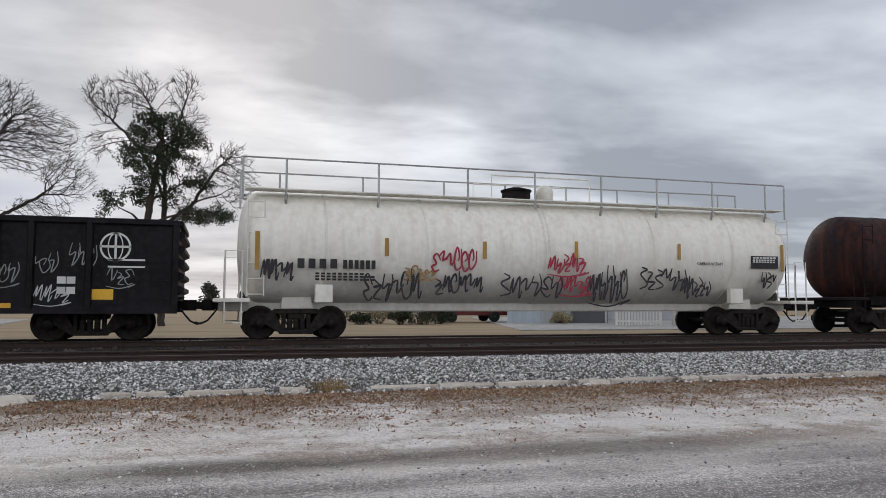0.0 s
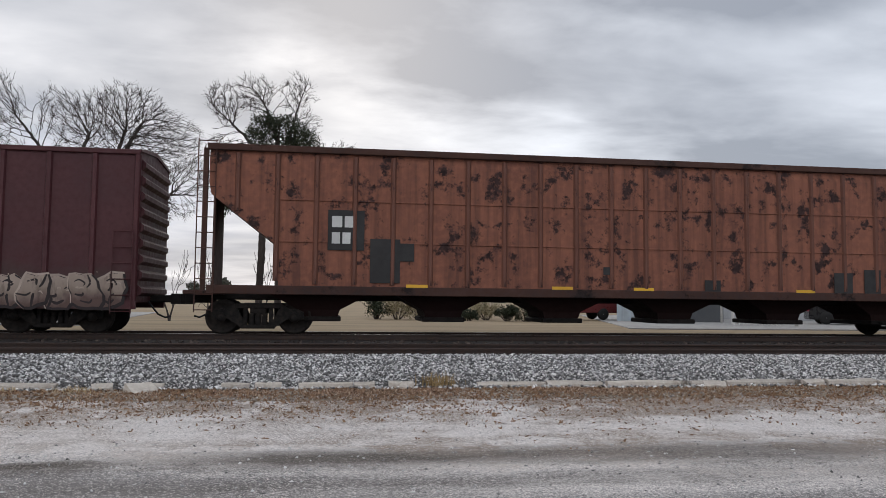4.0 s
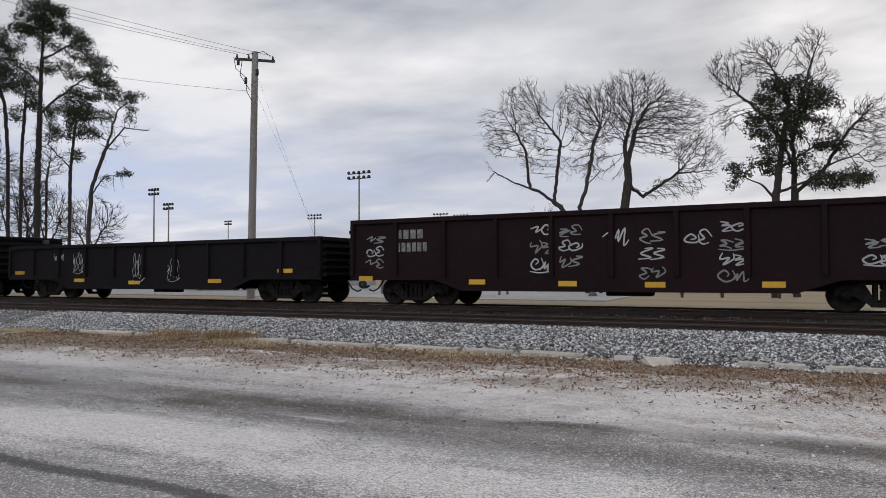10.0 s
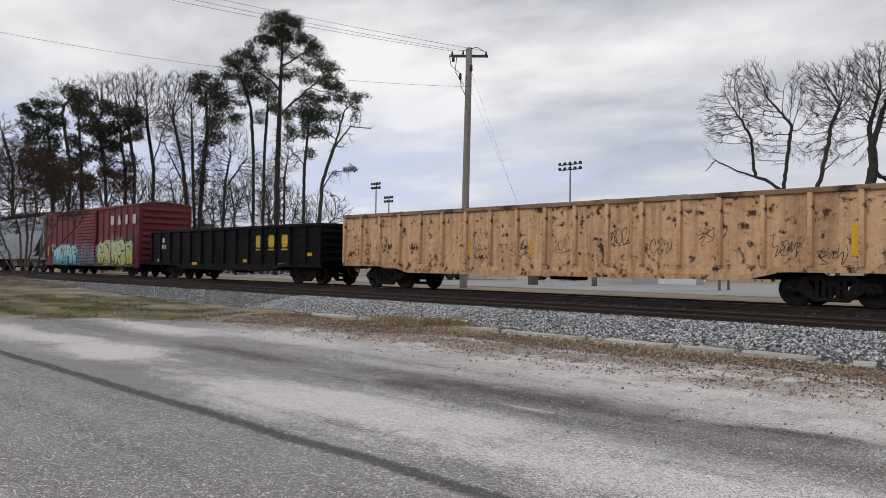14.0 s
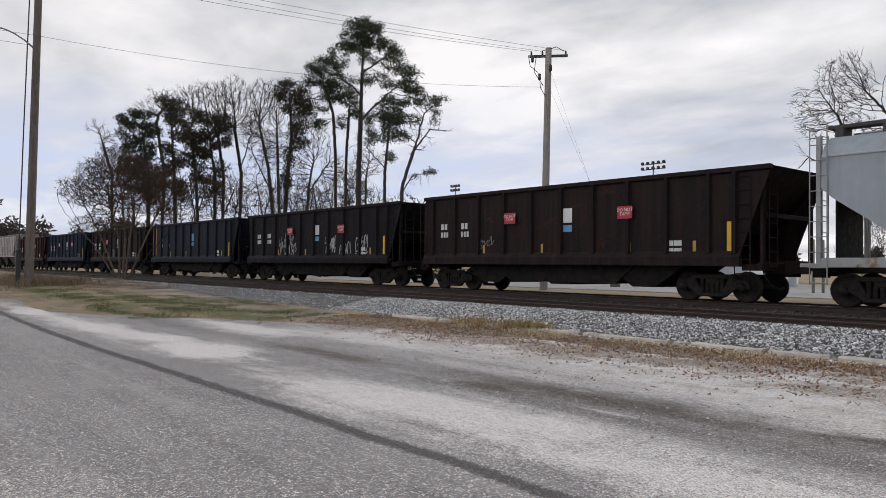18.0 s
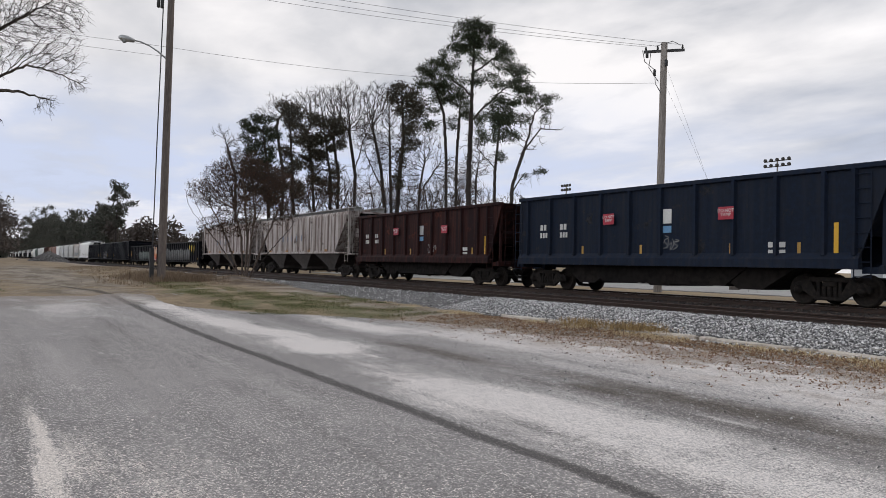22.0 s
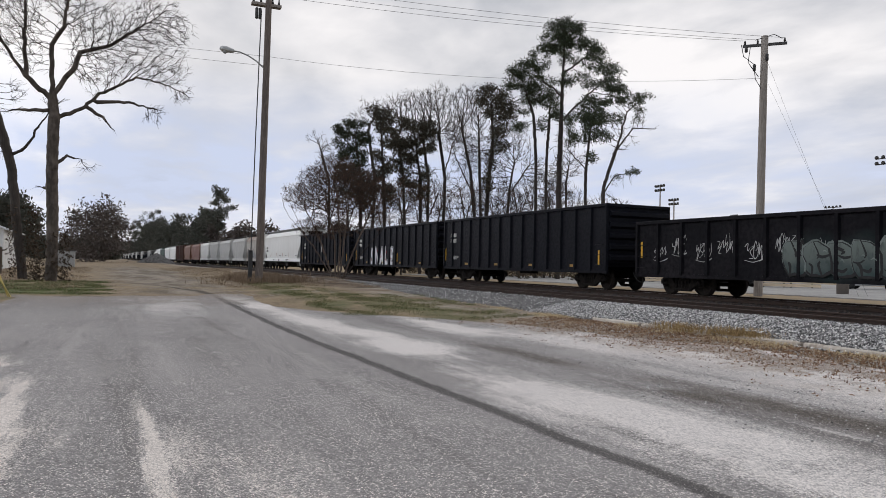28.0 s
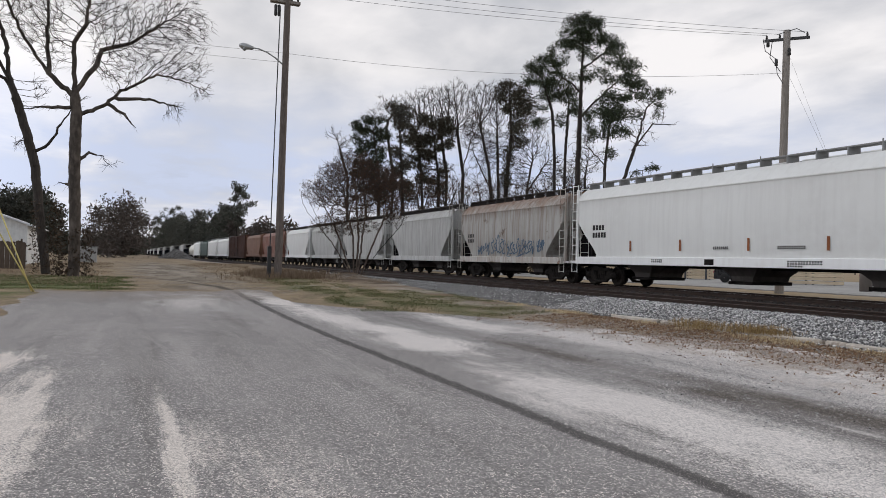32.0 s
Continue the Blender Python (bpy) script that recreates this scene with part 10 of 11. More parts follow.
n = 12000
sx = g.uniform(-17, 24, n)
sy = 11.4 - np.abs(g.normal(0, 1.25, n))
heap("gravel_chips", "loose pale gravel chips on the lot's edge", "gravel", stones(3, sx, sy, lay(sx, sy) + 0.008, 0.006 + 0.010 * g.rand(n) ** 2), m_chipst)
n = 2600
sx, sy = g.uniform(-14, 14, n), 5.6 + 2.6 * g.rand(n)
heap("gravel_chips", "scattered gravel chips on the asphalt", "gravel", stones(4, sx, sy, lay(sx, sy) + 0.010, 0.006 + 0.012 * g.rand(n) ** 2), m_chipst)
n = 2500
sx, sy = g.uniform(-12, 24, n), 11.75 + 0.35 * g.rand(n)
heap("ballast_stones", "spilled crushed stones along the broken kerb", "stones", stones(6, sx, sy, lay(sx, sy) + 0.02, 0.018 + 0.02 * g.rand(n)), m_stone)

# the broken concrete kerb, slab by slab
m_kerb = surface("old_concrete", (0.54, 0.48, 0.41), (0.32, 0.27, 0.22), (0.64, 0.58, 0.51), rough=0.9, grain=12.0, patch=1.6, bump=0.5, rust=0.25, rust_col=(0.17, 0.14, 0.11), rust_scale=2.5)
kerb = tagged(new("kerb"), "broken weathered concrete kerb along the ballast foot", "kerb", kind="structure")
rk = random.Random(31)


def slab(x0, x1, y=12.0, z=0.115, h=0.09, w=0.15, yaw=0.0, roll=0.0):
    n = max(2, int((x1 - x0) / 0.22))
    bm = bmesh.new()
    rings = []
    L = x1 - x0
    for i in range(n + 1):
        s = -L / 2 + L * i / n + (rk.uniform(-0.03, 0.03) if 0 < i < n else rk.uniform(-0.02, 0.05))
        j = [rk.uniform(-0.012, 0.012) for _ in range(6)]
        rings.append([bm.verts.new(p) for p in ((s, -w / 2 + j[0], -0.06), (s, -w / 2 + j[1] - 0.005, h * 0.78 + j[2]), (s + j[3], -w / 2 + 0.03, h + j[2]), (s - j[3], w / 2 - 0.02, h + j[4]), (s, w / 2, h * 0.8), (s, w / 2, -0.06))])
    for a, b in zip(rings, rings[1:]):
        for k in range(6):
            bm.faces.new((a[k], a[(k + 1) % 6], b[(k + 1) % 6], b[k]))
    bm.faces.new(rings[0][::-1])
    bm.faces.new(rings[-1])
    part("slab", bm, m_kerb, kerb, at=Matrix.Translation(((x0 + x1) / 2, y, z)) @ Matrix.Rotation(radians(yaw), 4, "Z") @ Matrix.Rotation(radians(roll), 4, "X"))


for x0, x1, yaw, roll in ((-2.75, -2.45, 0, 8), (-1.62, -1.25, 1, 0), (-1.15, -0.75, 0, 0), (-0.5, 0.36, 0.5, 0), (0.40, 0.68, -1, 6), (0.9, 1.3, 0, 0), (2.3, 3.4, 0.4, 3), (3.45, 4.40, 0.5, 12), (4.45, 5.85, 0, 0), (5.9, 6.45, -2, 0), (6.5, 7.85, 0, 4),
                        (7.9, 8.3, 1, 10), (8.34, 9.25, 0, 0), (9.3, 11.4, 0.4, 0), (11.5, 12.6, 0, 0), (12.65, 14.8, 0, 0), (14.9, 17.5, 0, 0), (17.6, 20.4, 0, 0), (-5.1, -4.0, 0.5, 4), (-6.1, -5.2, 0, 0), (-7.6, -6.15, 0, 2), (-9.6, -7.66, 0, 0), (-11.8, -9.65, 0, 0), (-14.0, -11.85, 0, 0), (-16.6, -14.05, 0, 0)):
    slab(x0, x1, 12.0 + rk.uniform(-0.02, 0.02), 0.13 + rk.uniform(-0.015, 0.012), yaw=yaw, roll=roll)
for x0, y, L, w, yaw, roll in ((-2.95, 11.72, 0.42, 0.30, 35, 24), (6.1, 11.82, 0.34, 0.22, -20, 8), (-3.5, 11.9, 0.3, 0.2, 15, 10), (1.05, 11.80, 0.12, 0.12, 0, 15)):
    slab(x0, x0 + L, y, 0.12, 0.08, w, yaw, roll)


# grass tufts
def blades(seed, spots, per, h0, h1, spread, w=0.006, lean=0.6):
    """Bent narrow blades in tufts on the ground."""
    g = np.random.RandomState(seed)
    c = np.repeat(np.array(spots), per, axis=0)
    n = len(c)
    c = c + np.stack([g.normal(0, spread, n), g.normal(0, spread, n), np.zeros(n)], 1)
    a = g.rand(n) * 6.283
    d = np.stack([np.cos(a), np.sin(a), np.zeros(n)], 1)
    s = np.stack([-np.sin(a), np.cos(a), np.zeros(n)], 1)
    h = (h0 + (h1 - h0) * g.rand(n) ** 1.6)[:, None]
    up = np.array([[0, 0, 1.0]])
    k = lean * g.rand(n, 1)
    p1, p2 = c + up * h * 0.6 + d * h * k * 0.35, c + up * h * (1 - 0.35 * k) + d * h * k * 1.1
    ww = w * (0.6 + 0.8 * g.rand(n, 1))
    v = np.stack([c - s * ww, c + s * ww, p1 + s * ww * 0.8, p1 - s * ww * 0.8, p2], 1).reshape(-1, 3)
    i = (np.arange(n) * 5)[:, None]
    quads = (i + np.array([[0, 1, 2, 3]])).tolist()
    tris = (i + np.array([[3, 2, 4]])).tolist()
    return v, quads, tris


def turf(name, label, seed, spots, per, h0, h1, spread, material, w=0.006, lean=0.6):
    v, q, t = blades(seed, spots, per, h0, h1, spread, w, lean)
    return tagged(part(name, sheet(name, v.tolist(), q + t, material)), label, "grass", kind="stuff")


def ground_spots(rng, n, fx, fy):
    out = []
    while len(out) < n:
        x, y = fx(rng), fy(rng)
        if noise.noise((x * 0.9, y * 0.9, 4.0)) + 0.5 * noise.noise((x * 3.1, y * 3.1, 1.0)) > rng.uniform(-0.12, 0.38):
            out.append((x, y, ground_z(x, y) + relief(x, y) - 0.005))
    return out


m_deadg = leafy("dead_red_grass", (0.17, 0.095, 0.062), (0.40, 0.25, 0.165), (0.60, 0.46, 0.34))
m_mixg = leafy("half_dead_grass", (0.20, 0.14, 0.095), (0.45, 0.335, 0.235), (0.62, 0.50, 0.37))
rg = random.Random(12)
turf("grass_tufts", "dead reddish-brown grass along the kerb", 21, ground_spots(rg, 520, lambda r: r.uniform(-6, 6), lambda r: 11.8 - abs(r.gauss(0, 0.5))), 18, 0.012, 0.06, 0.14, m_deadg, 0.006, 3.4)
turf("grass_tufts", "straw and olive grass along the kerb", 22, ground_spots(rg, 560, lambda r: r.choice((r.uniform(4, 18), r.uniform(-18, -3))), lambda r: 11.8 - abs(r.gauss(0, 0.5))), 18, 0.012, 0.06, 0.14, m_mixg, 0.006, 3.4)
turf("grass_tufts", "pale straw clump growing over the kerb", 23, [(-13.2 + 0.6 * rg.gauss(0, 1), 12.05 + 0.16 * rg.gauss(0, 1), 0.16) for _ in range(50)] + [(-11.6 + 0.35 * rg.gauss(0, 1), 12.0 + 0.15 * rg.gauss(0, 1), 0.2) for _ in range(45)] + [(1.72 + 0.06 * rg.gauss(0, 1), 12.02, 0.16) for _ in range(12)], 24, 0.06, 0.26, 0.12, m_straw, 0.005, 1.6)
turf("grass_tufts", "sparse dry grass on the stony verge", 24, ground_spots(rg, 1200, lambda r: r.uniform(-26, 24), lambda r: 10.6 - abs(r.gauss(0, 0.65))), 9, 0.015, 0.06, 0.07, m_mixg, 0.004, 1.6)
turf("grass_tufts", "green and straw grass round the lamp pole", 25, ground_spots(rg, 1100, lambda r: r.uniform(-38, -20), lambda r: 6.3 + abs(r.gauss(0, 0.9))) + ground_spots(rg, 1000, lambda r: r.uniform(-27, -18.5), lambda r: r.uniform(7.8, 11.4)), 12, 0.02, 0.075, 0.16, m_green, 0.007, 1.8)
turf("grass_tufts", "tall dry grass round the lamp pole", 26, [(x, y, ground_z(x, y)) for x, y in ((rg.uniform(-44, -34.5), rg.gauss(7.9, 0.8)) for _ in range(300))], 34, 0.10, 0.50, 0.24, leafy("tall_dry_grass", (0.17, 0.12, 0.08), (0.25, 0.18, 0.12), (0.12, 0.085, 0.058)), 0.007, 1.0)
turf("grass_tufts", "green grass under the big bare trees", 27, ground_spots(rg, 2600, lambda r: r.uniform(-40, -28.2), lambda r: r.uniform(-9, 0.4)), 16, 0.015, 0.085, 0.15, leafy("fresh_grass", (0.075, 0.095, 0.035), (0.12, 0.14, 0.055), (0.22, 0.20, 0.10)), 0.009, 2.2)
m_drygr = leafy("dull_dry_grass", (0.17, 0.12, 0.08), (0.30, 0.225, 0.15), (0.42, 0.33, 0.23))
turf("grass_tufts", "rough dry grass along the dirt drive", 28, ground_spots(rg, 2400, lambda r: r.uniform(-75, -31), lambda r: r.choice((r.uniform(5.2, 11.5), r.uniform(-7, -0.5)))), 14, 0.02, 0.13, 0.20, m_drygr, 0.009, 2.0)
turf("grass_tufts", "pale straw grass along the ballast foot", 29, ground_spots(rg, 460, lambda r: r.uniform(-24, -2.5), lambda r: 11.95 - abs(r.gauss(0, 0.28))), 16, 0.02, 0.11, 0.13, leafy("pale_straw", (0.42, 0.30, 0.16), (0.58, 0.45, 0.27), (0.68, 0.56, 0.37)), 0.005, 1.8)
v, f = leaves(rg, [(x, y, ground_z(x, y) + relief(x, y) + 0.012) for x, y in ((rg.uniform(-18, 24), 11.85 - abs(rg.gauss(0, 1.15))) for _ in range(9500))], 3, 0.030, 0.14, 0.05)
heap("leaf_litter", "brown leaf litter and bark bits on the verge", "litter", (v, f), m_litter)

# gravel mound at the end of the lot
gm = np.random.RandomState(9)
n = 2600
rr, aa = 3.2 * np.sqrt(gm.rand(n)), gm.rand(n) * 6.283
heap("gravel_mound", "grey gravel heap at the lot's far end", "gravel", stones(9, -150 + rr * np.cos(aa), 9.9 + rr * np.sin(aa), 0.66 + 1.75 * (1 - rr / 3.2) ** 0.9, 0.14 + 0.10 * gm.rand(n)), stony("grey_gravel", ((0.10, 0.095, 0.09), (0.18, 0.17, 0.165), (0.30, 0.29, 0.28))))


# ---- things at the lot's end ----
def pol(az, d, z=BACK_Z):
    a = radians(az)
    return Vector((d * math.sin(a), d * math.cos(a), z))


m_gyel = surface("guard_yellow", (0.62, 0.52, 0.20), (0.50, 0.42, 0.18), rough=0.5, grain=9.0, bump=0.05)
for k, (a, b) in enumerate((((-27.0, -2.38, 0.15), (-26.5, -3.75, 2.75)), ((-27.15, -2.47, 0.15), (-27.0, -3.45, 2.8)))):
    guy = tagged(new("guy_guard"), "yellow plastic guard on a leaning guy wire", "guy wire", "guy wires of the lot")
    guy.location = a
    a, b = Vector(a), Vector(b)
    bm = bmesh.new()
    pipe(bm, [Vector(), (b - a) * 0.5, b - a], 0.022, 8)
    part("guard_sleeve", bm, m_gyel, guy)
    bm = bmesh.new()
    rod(bm, b - a, (b - a) * 3.6, 0.006, None, 5)
    part("guy_strand", bm, m_wire, guy)
m_wall = surface("white_siding", (0.82, 0.82, 0.81), (0.74, 0.74, 0.73), rough=0.7, grain=4.0, patch=0.3, bump=0.1, streak=0.2, rust_col=(0.35, 0.33, 0.31))
m_wroof = surface("white_metal_roof", (0.80, 0.81, 0.83), (0.68, 0.69, 0.71), rough=0.45, grain=3.0, patch=0.2, bump=0.05)
m_dark = surface("dark_opening", (0.03, 0.03, 0.033), rough=0.6, bump=0.0)
m_fence = surface("brown_fence", (0.10, 0.072, 0.055), (0.07, 0.052, 0.042), (0.14, 0.105, 0.08), rough=0.9, grain=5.0, stretch=(4, 4, 0.5), bump=0.3)


def house(label, at, yaw, L, W, eave, ridge, wall_m, roof_m, windows=(), door=None, over=0.35, name="house"):
    """A gabled building: walls, roof slabs, windows and a door on its front (-y) side."""
    ob = tagged(new(name), label, "building")
    ob.matrix_world = Matrix.Translation(at) @ Matrix.Rotation(radians(yaw), 4, "Z")
    bm = bmesh.new()
    prism(bm, [(-W / 2, -0.3), (W / 2, -0.3), (W / 2, eave), (0, ridge), (-W / 2, eave)], -L / 2, L / 2, "x")
    wall = part("wall", bm, wall_m, ob)
    k = (ridge - eave) / (W / 2)
    for s in (-1, 1):
        bm = bmesh.new()
        prism(bm, [(0, ridge + 0.02), (s * (W / 2 + over), eave - k * over + 0.02), (s * (W / 2 + over), eave - k * over + 0.14), (0, ridge + 0.16)], -L / 2 - over, L / 2 + over, "x")
        part("roof", bm, roof_m, ob)
    for x, z0, w, h in windows:
        bm = bmesh.new()
        soft_box(bm, x - w / 2 - 0.07, x + w / 2 + 0.07, -W / 2 - 0.05, -W / 2 - 0.004, z0 - 0.07, z0 + h + 0.07, 0.01)
        fr = part("window", bm, m_white, ob)
        bm = bmesh.new()
        soft_box(bm, x - w / 2, x + w / 2, -W / 2 - 0.06, -W / 2 - 0.045, z0, z0 + h, 0.004)
        part("pane", bm, m_dark, fr)
    if door:
        x, w, h, dm = door
        bm = bmesh.new()
        soft_box(bm, x - w / 2, x + w / 2, -W / 2 - 0.05, -W / 2 - 0.004, 0.0, h, 0.01)
        part("door", bm, dm, ob)
    return ob


house("long white metal building with a pale roof", (-66, -11.4, 0.55), 0, 12, 11, 2.75, 4.7, m_wall, m_wroof)
fence = tagged(new("fence"), "weathered brown board fence before the white building", "fence")
fence.location = (-50, -9, 0.5)
rf = random.Random(4)
for i in range(34):
    bm = bmesh.new()
    h = 1.62 + rf.uniform(-0.05, 0.05)
    prism(bm, [(-0.128, 0), (0.128, 0), (0.128, h), (0.0, h + 0.04), (-0.128, h)], -0.012, 0.012, "y")
    part("board", bm, m_fence, fence, at=Matrix.Translation((rf.uniform(-0.02, 0.02), -5.0 + 0.27 * i, -0.1)) @ Matrix.Rotation(radians(90), 4, "Z"))
for z in (0.4, 1.3):
    bm = bmesh.new()
    soft_box(bm, -0.09, -0.03, -5.0, 4.1, z - 0.05, z + 0.05, 0.01)
    part("rail", bm, m_fence, fence)
for i in range(5):
    bm = bmesh.new()
    soft_box(bm, -0.14, -0.05, -5.0 + 2.2 * i - 0.05, -5.0 + 2.2 * i + 0.05, -0.2, 1.7, 0.01)
    part("post", bm, m_fence, fence)
cab = tagged(new("utility_box"), "grey metal utility cabinet by the trees", "utility box")
cab.location = (-75, -2.55, 0.62)
bm = bmesh.new()
soft_box(bm, -0.5, 0.5, -0.75, 0.75, -0.1, 1.35, 0.04)
part("body", bm, m_chrome, cab)
bm = bmesh.new()
soft_box(bm, -0.56, 0.56, -0.82, 0.82, 1.35, 1.42, 0.02)
part("lid", bm, m_chrome, cab)
for s in (-1, 1):
    bm = bmesh.new()
    soft_box(bm, 0.5, 0.53, 0.38 * s - 0.34, 0.38 * s + 0.34, 0.05, 1.28, 0.01)
    part("door", bm, m_chrome, cab)

# ---- beyond the train: yard, sheds, parked vehicles and bushes ----
m_pave = surface("pale_concrete", (0.31, 0.30, 0.285), (0.23, 0.22, 0.21), (0.38, 0.37, 0.35), rough=0.9, grain=3.0, patch=0.25, bump=0.2)
bm = bmesh.new()
prism(bm, [(-78, 30), (-9, 30), (-12, 56), (-60, 66), (-78, 60)], BACK_Z - 0.1, BACK_Z + 0.035, "z")
tagged(part("pavement", bm, m_pave), "pale concrete yard behind the tracks", "pavement", kind="structure")
bm = bmesh.new()
prism(bm, [(12, 29.5), (70, 29.5), (70, 60), (20, 60)], BACK_Z - 0.1, BACK_Z + 0.035, "z")
tagged(part("pavement", bm, m_pave), "pale concrete yard beside the sheds", "pavement", kind="structure")
m_blue = surface("pale_blue_metal", (0.40, 0.46, 0.50), (0.33, 0.38, 0.42), rough=0.6, grain=3.0, streak=0.3, rust_col=(0.20, 0.18, 0.16), bump=0.1)
m_dgrey = surface("dark_grey_metal", (0.10, 0.105, 0.115), (0.075, 0.08, 0.085), rough=0.6, grain=3.0, bump=0.1)
m_lgrey = surface("light_grey_metal", (0.40, 0.41, 0.42), (0.33, 0.34, 0.35), rough=0.6, grain=3.0, bump=0.1, streak=0.25, rust_col=(0.22, 0.20, 0.19))
m_broof = surface("brown_shingle", (0.13, 0.095, 0.075), (0.09, 0.07, 0.06), rough=0.9, grain=8.0, bump=0.3)
q = pol(23.5, 46)
house("pale blue metal shed behind the tracks", q, -23, 3.6, 4.0, 2.5, 3.0, m_blue, m_wroof, (), (0.6, 1.0, 2.05, m_lgrey), 0.15, "shed")
house("dark grey shed behind the tracks", pol(27.0, 47), -27, 2.4, 4.0, 2.6, 3.2, m_dgrey, m_broof, (), None, 0.15, "shed")
house("long grey metal shed behind the tracks", pol(31.8, 58), -30, 11.0, 7.0, 3.0, 4.0, m_lgrey, m_wroof, ((-2.5, 1.0, 1.2, 1.0), (2.0, 1.0, 1.2, 1.0)), (4.2, 2.6, 2.5, m_dgrey), 0.3, "shed")
house("grey roll-door garage beyond the yard", pol(-28.1, 56), 28, 4.6, 6.0, 2.8, 3.4, m_lgrey, m_wroof, (), (0.6, 2.4, 2.4, m_wall), 0.2, "garage")
house("two-storey house with a brown shingle roof", pol(-27.7, 72), 118, 7.0, 5.2, 5.0, 6.0, m_wall, m_broof, (), None, 0.5)
m_board = surface("pale_lumber", (0.60, 0.48, 0.34), (0.50, 0.39, 0.27), (0.68, 0.56, 0.41), rough=0.85, grain=6.0, stretch=(0.4, 3, 3), bump=0.2)
bm = bmesh.new()
soft_box(bm, -1.45, 1.45, -0.6, 0.6, 0.0, 0.20, 0.01)
me_layer = mesh_of("board_layer", bm, m_board)
bm = bmesh.new()
soft_box(bm, -0.05, 0.05, -0.62, 0.62, 0.0, 0.05, 0.005)
me_stick = mesh_of("sticker", bm, m_dark)
for az, d, n in ((-49.6, 70, 6), (-48.3, 70, 6), (-41.8, 60, 5), (-40.5, 60, 6)):
    st = tagged(new("lumber_stack"), "banded stack of pale sawn lumber in the yard", "lumber", "lumber stacks")
    st.matrix_world = Matrix.Translation(pol(az, d, BACK_Z + 0.035)) @ Matrix.Rotation(radians(-az), 4, "Z")
    for k in range(n):
        part("board_layer", me_layer, None, st, at=(rf.uniform(-0.04, 0.04), 0, 0.06 + 0.26 * k))
        for s in (-0.9, 0.9):
            part("sticker", me_stick, None, st, at=(s, 0, 0.26 * k + 0.005))
for az, d, h, r, what in ((-49.2, 68, 3.2, 0.09, "dark steel shed post"), (-47.8, 68, 3.2, 0.09, "dark steel shed post"), (-43.0, 52, 3.4, 0.16, "grey wooden yard post"), (-33.3, 44, 3.0, 0.16, "grey wooden yard post"), (-24.6, 40, 2.6, 0.07, "grey wooden yard post"), (-24.0, 41, 2.6, 0.07, "grey wooden yard post"), (28.4, 44, 3.0, 0.06, "white painted steel post"), (33.2, 40, 2.6, 0.09, "white painted steel post"), (9.4, 46, 2.2, 0.08, "grey wooden yard post")):
    bm = bmesh.new()
    lathe(bm, [(-0.3, r), (h - 0.05, r * 0.95), (h, r * 0.6)], (0, 0, 0), "z", 10)
    ob = tagged(part("yard_post", bm, m_white if "white" in what else (m_dgrey if "steel" in what else m_pole)), what + " beyond the train", "post")
    ob.location = pol(az, d)
bm = bmesh.new()
lathe(bm, [(-0.2, 0.22), (0.12, 0.22), (0.2, 0.14), (0.45, 0.10), (0.6, 0.06), (3.2, 0.05), (3.25, 0.09)], (0, 0, 0), "z", 12)
lamp2 = tagged(part("yard_lamp", bm, m_dgrey), "black cast-iron lamp post in the yard", "lamp post")
lamp2.location = pol(-17.7, 38)
bm = bmesh.new()
lathe(bm, [(3.25, 0.10), (3.4, 0.16), (3.6, 0.16), (3.75, 0.06)], (0, 0, 0), "z", 12)
part("lantern", bm, m_lens, lamp2)
bm = bmesh.new()
lathe(bm, [(-0.2, 0.12), (0.75, 0.12), (0.85, 0.05)], (0, 0, 0), "z", 12)
tagged(part("bollard", bm, m_pole), "short grey bollard in the yard", "bollard").location = pol(-16.2, 38)
bm = bmesh.new()
lathe(bm, [(-0.05, 0.30), (0.0, 0.30), (0.3, 0.31), (0.6, 0.30), (0.9, 0.30), (0.91, 0.27)], (0, 0, 0), "z", 14)
tagged(part("drum", bm, surface("drum_brown", (0.12, 0.10, 0.085), rough=0.6)), "brown steel drum in the yard", "drum").location = pol(-37.8, 45, BACK_Z + 0.08)
# white picket panel
pan = tagged(new("picket_fence"), "white picket fence panel beyond the train", "fence")
pan.matrix_world = Matrix.Translation(pol(30.7, 40)) @ Matrix.Rotation(radians(-30), 4, "Z")
for i in range(15):
    bm = bmesh.new()
    prism(bm, [(-0.04, 0.05), (0.04, 0.05), (0.04, 1.0), (0, 1.06), (-0.04, 1.0)], -0.01, 0.01, "y")
    part("picket", bm, m_white, pan, at=(-1.05 + 0.15 * i, 0, 0))
for z in (0.25, 0.85):
    bm = bmesh.new()
    soft_box(bm, -1.1, 1.1, 0.012, 0.05, z - 0.04, z + 0.04, 0.005)
    part("rail", bm, m_white, pan)
for s in (-1.1, 1.1):
    bm = bmesh.new()
    soft_box(bm, s - 0.05, s + 0.05, 0.0, 0.1, -0.2, 1.1, 0.01)
    part("post", bm, m_white, pan)
# parked vehicles
m_glass = surface("car_glass", (0.02, 0.022, 0.025), rough=0.12, bump=0.0)
bm = bmesh.new()
lathe(bm, [(-0.10, 0.20), (-0.10, 0.31), (-0.07, 0.34), (0.07, 0.34), (0.10, 0.31), (0.10, 0.20)], (0, 0, 0), "y", 18)
me_tyre = mesh_of("tyre", bm, m_hose)
bm = bmesh.new()
lathe(bm, [(-0.08, 0.205), (-0.09, 0.15), (-0.085, 0.05), (-0.10, 0.03)], (0, 0, 0), "y", 14)
me_rim = mesh_of("rim", bm, m_chrome)


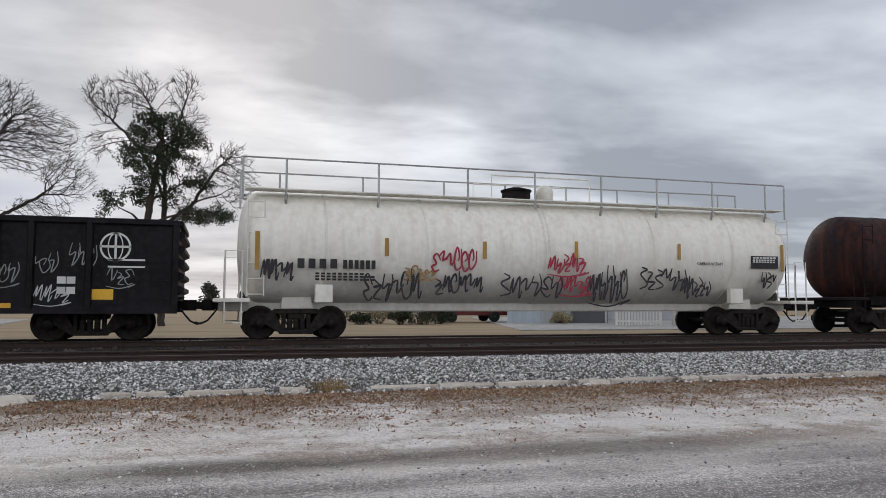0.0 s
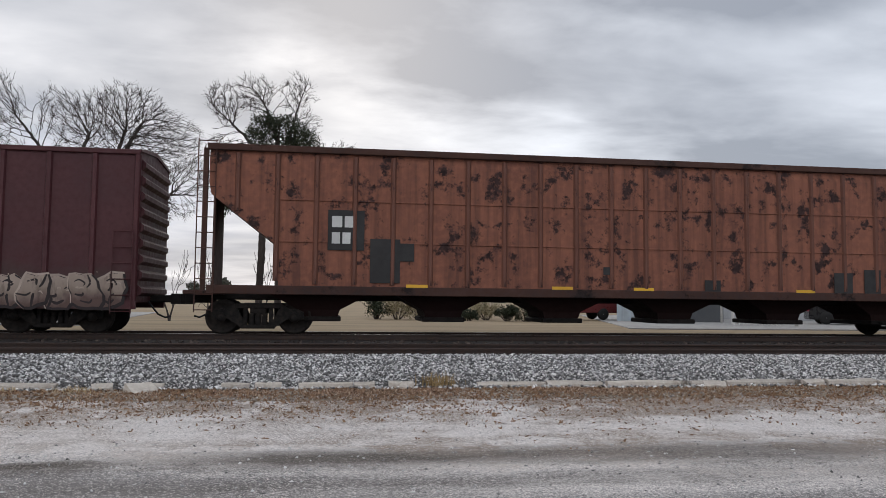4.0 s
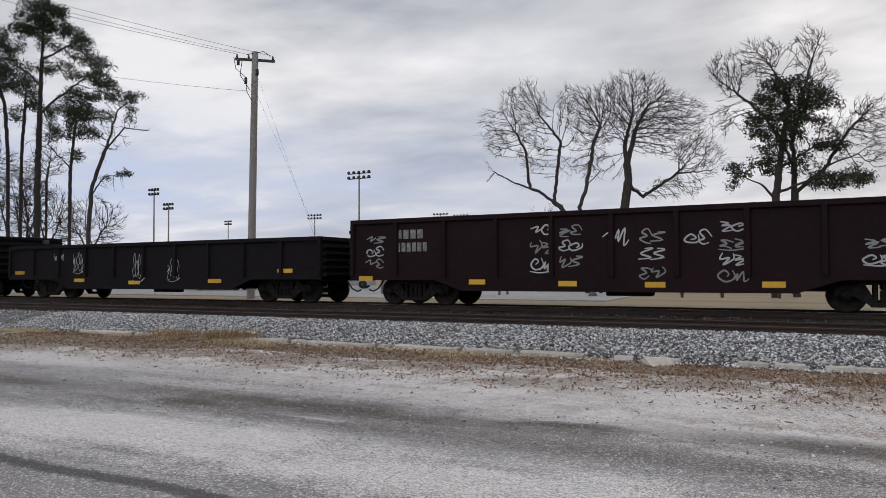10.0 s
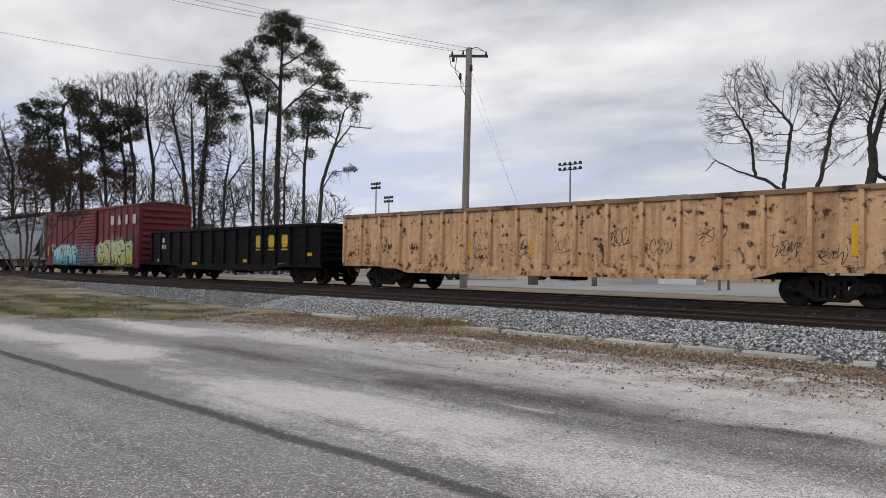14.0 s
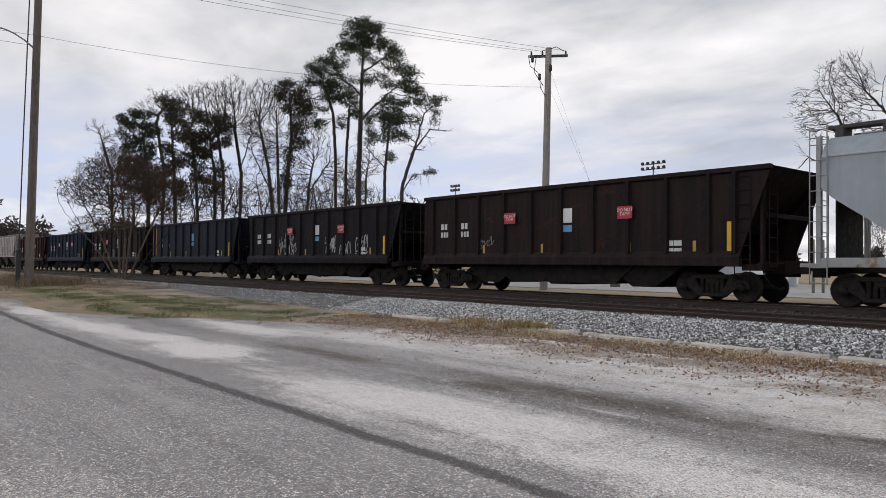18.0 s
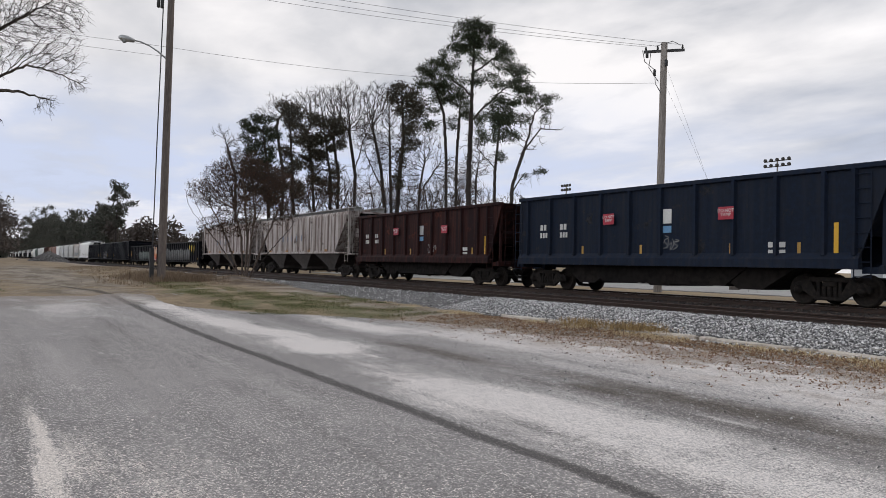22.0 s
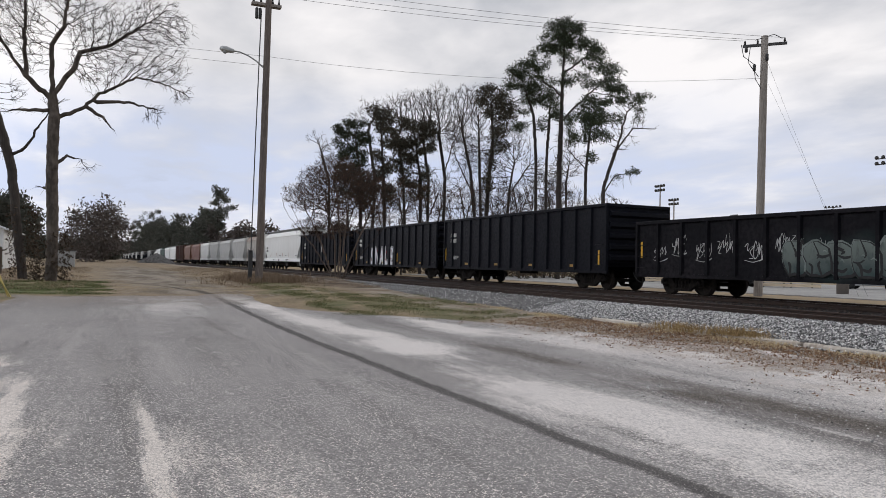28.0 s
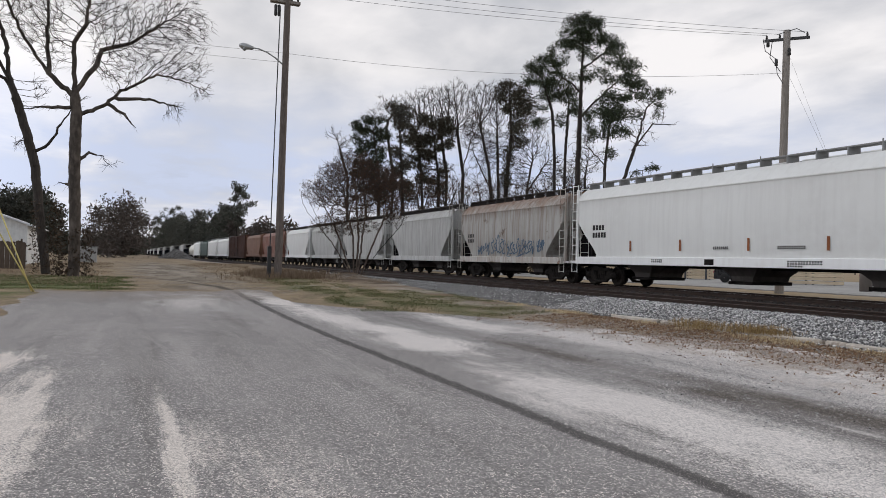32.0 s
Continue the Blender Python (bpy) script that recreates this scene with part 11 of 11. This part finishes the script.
def parked(name, label, at, yaw, paint, outline, glass):
    ob = tagged(new(name), label, "vehicle", "parked vehicles")
    ob.matrix_world = Matrix.Translation(at) @ Matrix.Rotation(radians(yaw), 4, "Z")
    bm = bmesh.new()
    prism(bm, outline, -0.85, 0.85, "y")
    bmesh.ops.bevel(bm, geom=bm.edges[:], offset=0.05, segments=2, affect="EDGES")
    part("body", bm, paint, ob)
    bm = bmesh.new()
    prism(bm, glass, -0.862, 0.862, "y")
    part("side_window", bm, m_glass, ob)
    for x in (-1.35, 1.4):
        for s in (-1, 1):
            ty = part("wheel", me_tyre, None, ob, at=Matrix.Translation((x, 0.78 * s, 0.34)) @ Matrix.Rotation(0 if s < 0 else math.pi, 4, "Z"))
            part("rim", me_rim, None, ty)
    for x, mm in ((2.2, m_white), (-2.2, m_tagr)):
        for s in (-0.6, 0.6):
            bm = bmesh.new()
            soft_box(bm, x - 0.06, x + 0.06, s - 0.16, s + 0.16, 0.68, 0.82, 0.02)
            part("headlight" if x > 0 else "tail_light", bm, mm, ob)
    return ob


SEDAN = [(-2.2, 0.25), (2.2, 0.25), (2.22, 0.65), (1.9, 0.82), (0.95, 0.92), (0.3, 1.38), (-0.95, 1.40), (-1.6, 1.0), (-2.15, 0.95)]
SGLASS = [(0.78, 0.94), (0.26, 1.32), (-0.9, 1.34), (-1.4, 1.0)]
PICKUP = [(-2.5, 0.4), (2.5, 0.4), (2.5, 0.95), (1.4, 1.08), (0.85, 1.65), (-0.35, 1.68), (-0.5, 1.08), (-2.5, 1.05)]
PGLASS = [(1.15, 1.10), (0.78, 1.58), (-0.25, 1.60), (-0.3, 1.10)]
m_dred = surface("dark_red_paint", (0.13, 0.02, 0.02), (0.10, 0.018, 0.018), rough=0.35, bump=0.02)
m_black = surface("black_car_paint", (0.02, 0.02, 0.022), rough=0.3, bump=0.0)
m_silver = surface("silver_car_paint", (0.42, 0.43, 0.44), rough=0.35, metal=0.4, bump=0.0)
parked("pickup_truck", "dark red pickup parked beside the shed", pol(18.2, 46, BACK_Z + 0.035), 5, m_dred, PICKUP, PGLASS)
parked("car", "black sedan parked in the yard", pol(-45.0, 58, BACK_Z + 0.035), 20, m_black, SEDAN, SGLASS)
parked("car", "silver sedan parked in the yard", pol(-36.0, 62, BACK_Z + 0.035), 25, m_silver, SEDAN, SGLASS)
parked("car", "black sedan parked beside the grey shed", pol(36.5, 46, BACK_Z + 0.035), -25, m_black, SEDAN, SGLASS)


def bush(label, az, d, w, h, mat, seed, n=26, per=60, size=0.07):
    rng = random.Random(seed)
    c = pol(az, d)
    segs, sp = [], []
    for i in range(n):
        a, s = rng.uniform(0, 6.283), rng.random() ** 0.6
        tip_ = Vector((c.x + w * s * math.cos(a), c.y + w * s * math.sin(a), c.z + h * (0.25 + 0.7 * rng.random()) * (1 - 0.35 * s)))
        segs.append((tuple(c + Vector((0.1 * math.cos(a), 0.1 * math.sin(a), -0.05))), tuple(tip_), 0.015, 0.006, 1))
        sp.append(tuple(tip_))
    lv = leaves(rng, sp, per, size, min(w, h) * 0.42, 0.85)
    ob = tagged(new("shrub"), label, "shrub")
    ob.location = c
    o = np.array(c)
    v, f = tubes(segs, 4)
    part("stem", sheet("stem", (v - o).tolist(), f.tolist(), m_twig), None, ob)
    part("crown", sheet("crown", (lv[0] - o).tolist(), lv[1].tolist(), mat), None, ob)


m_tan = leafy("tan_bush", (0.20, 0.16, 0.09), (0.30, 0.25, 0.15), (0.38, 0.33, 0.21))
for az, d, w, h, mt, what in ((3.4, 42, 0.8, 1.5, m_leafd, "dark green"), (4.9, 42, 1.0, 1.7, m_tan, "dry tan"), (6.6, 42, 1.1, 1.6, m_tan, "dry tan"), (8.3, 43, 0.9, 1.5, m_tan, "dry tan"), (10.2, 41, 0.5, 0.8, m_leafd, "dark green"), (11.6, 43, 0.8, 1.3, m_tan, "dry tan"), (13.2, 41, 0.6, 0.9, m_leafd, "dark green"), (14.6, 41, 0.9, 1.2, m_leafd, "dark green"), (16.0, 42, 0.8, 1.2, m_leafd, "dark green"), (25.2, 43.5, 0.6, 0.7, m_tan, "dry tan")):
    bush(what + " clipped shrub beyond the tracks", az, d, w, h, mt, int(az * 10))
for az, seed in ((-11.4, 81), (-8.7, 82), (-5.0, 83)):
    q = pol(az, 37)
    bare_tree("young forked bare tree beyond the tracks", q.x, q.y, BACK_Z, 3.4, 1.1, seed, ((-0.25, 0, 1), (0.25, 0.1, 1)), 0.05, 3, 2, 0.6, 0.12, 0.34)


def motions():
    times = [i for i in range(33)]
    for car, mid in CARS:
        walk(car, [(t, pose(mid + run(t), TRACK_Y, RAIL_Z)) for t in times])
    # every wheel rolls alike: one set of keys, shared
    first = AXLES[0]
    walk(first, [(i / FPS, pose(0, 0, 0, 0, math.degrees(run(i / FPS) / R) % 360.0)) for i in range(32 * FPS + 1)])
    for w in AXLES[1:]:
        w.rotation_mode = "QUATERNION"
        ad = w.animation_data_create()
        ad.action = first.animation_data.action
        ad.action_slot = first.animation_data.action_slot


motions()
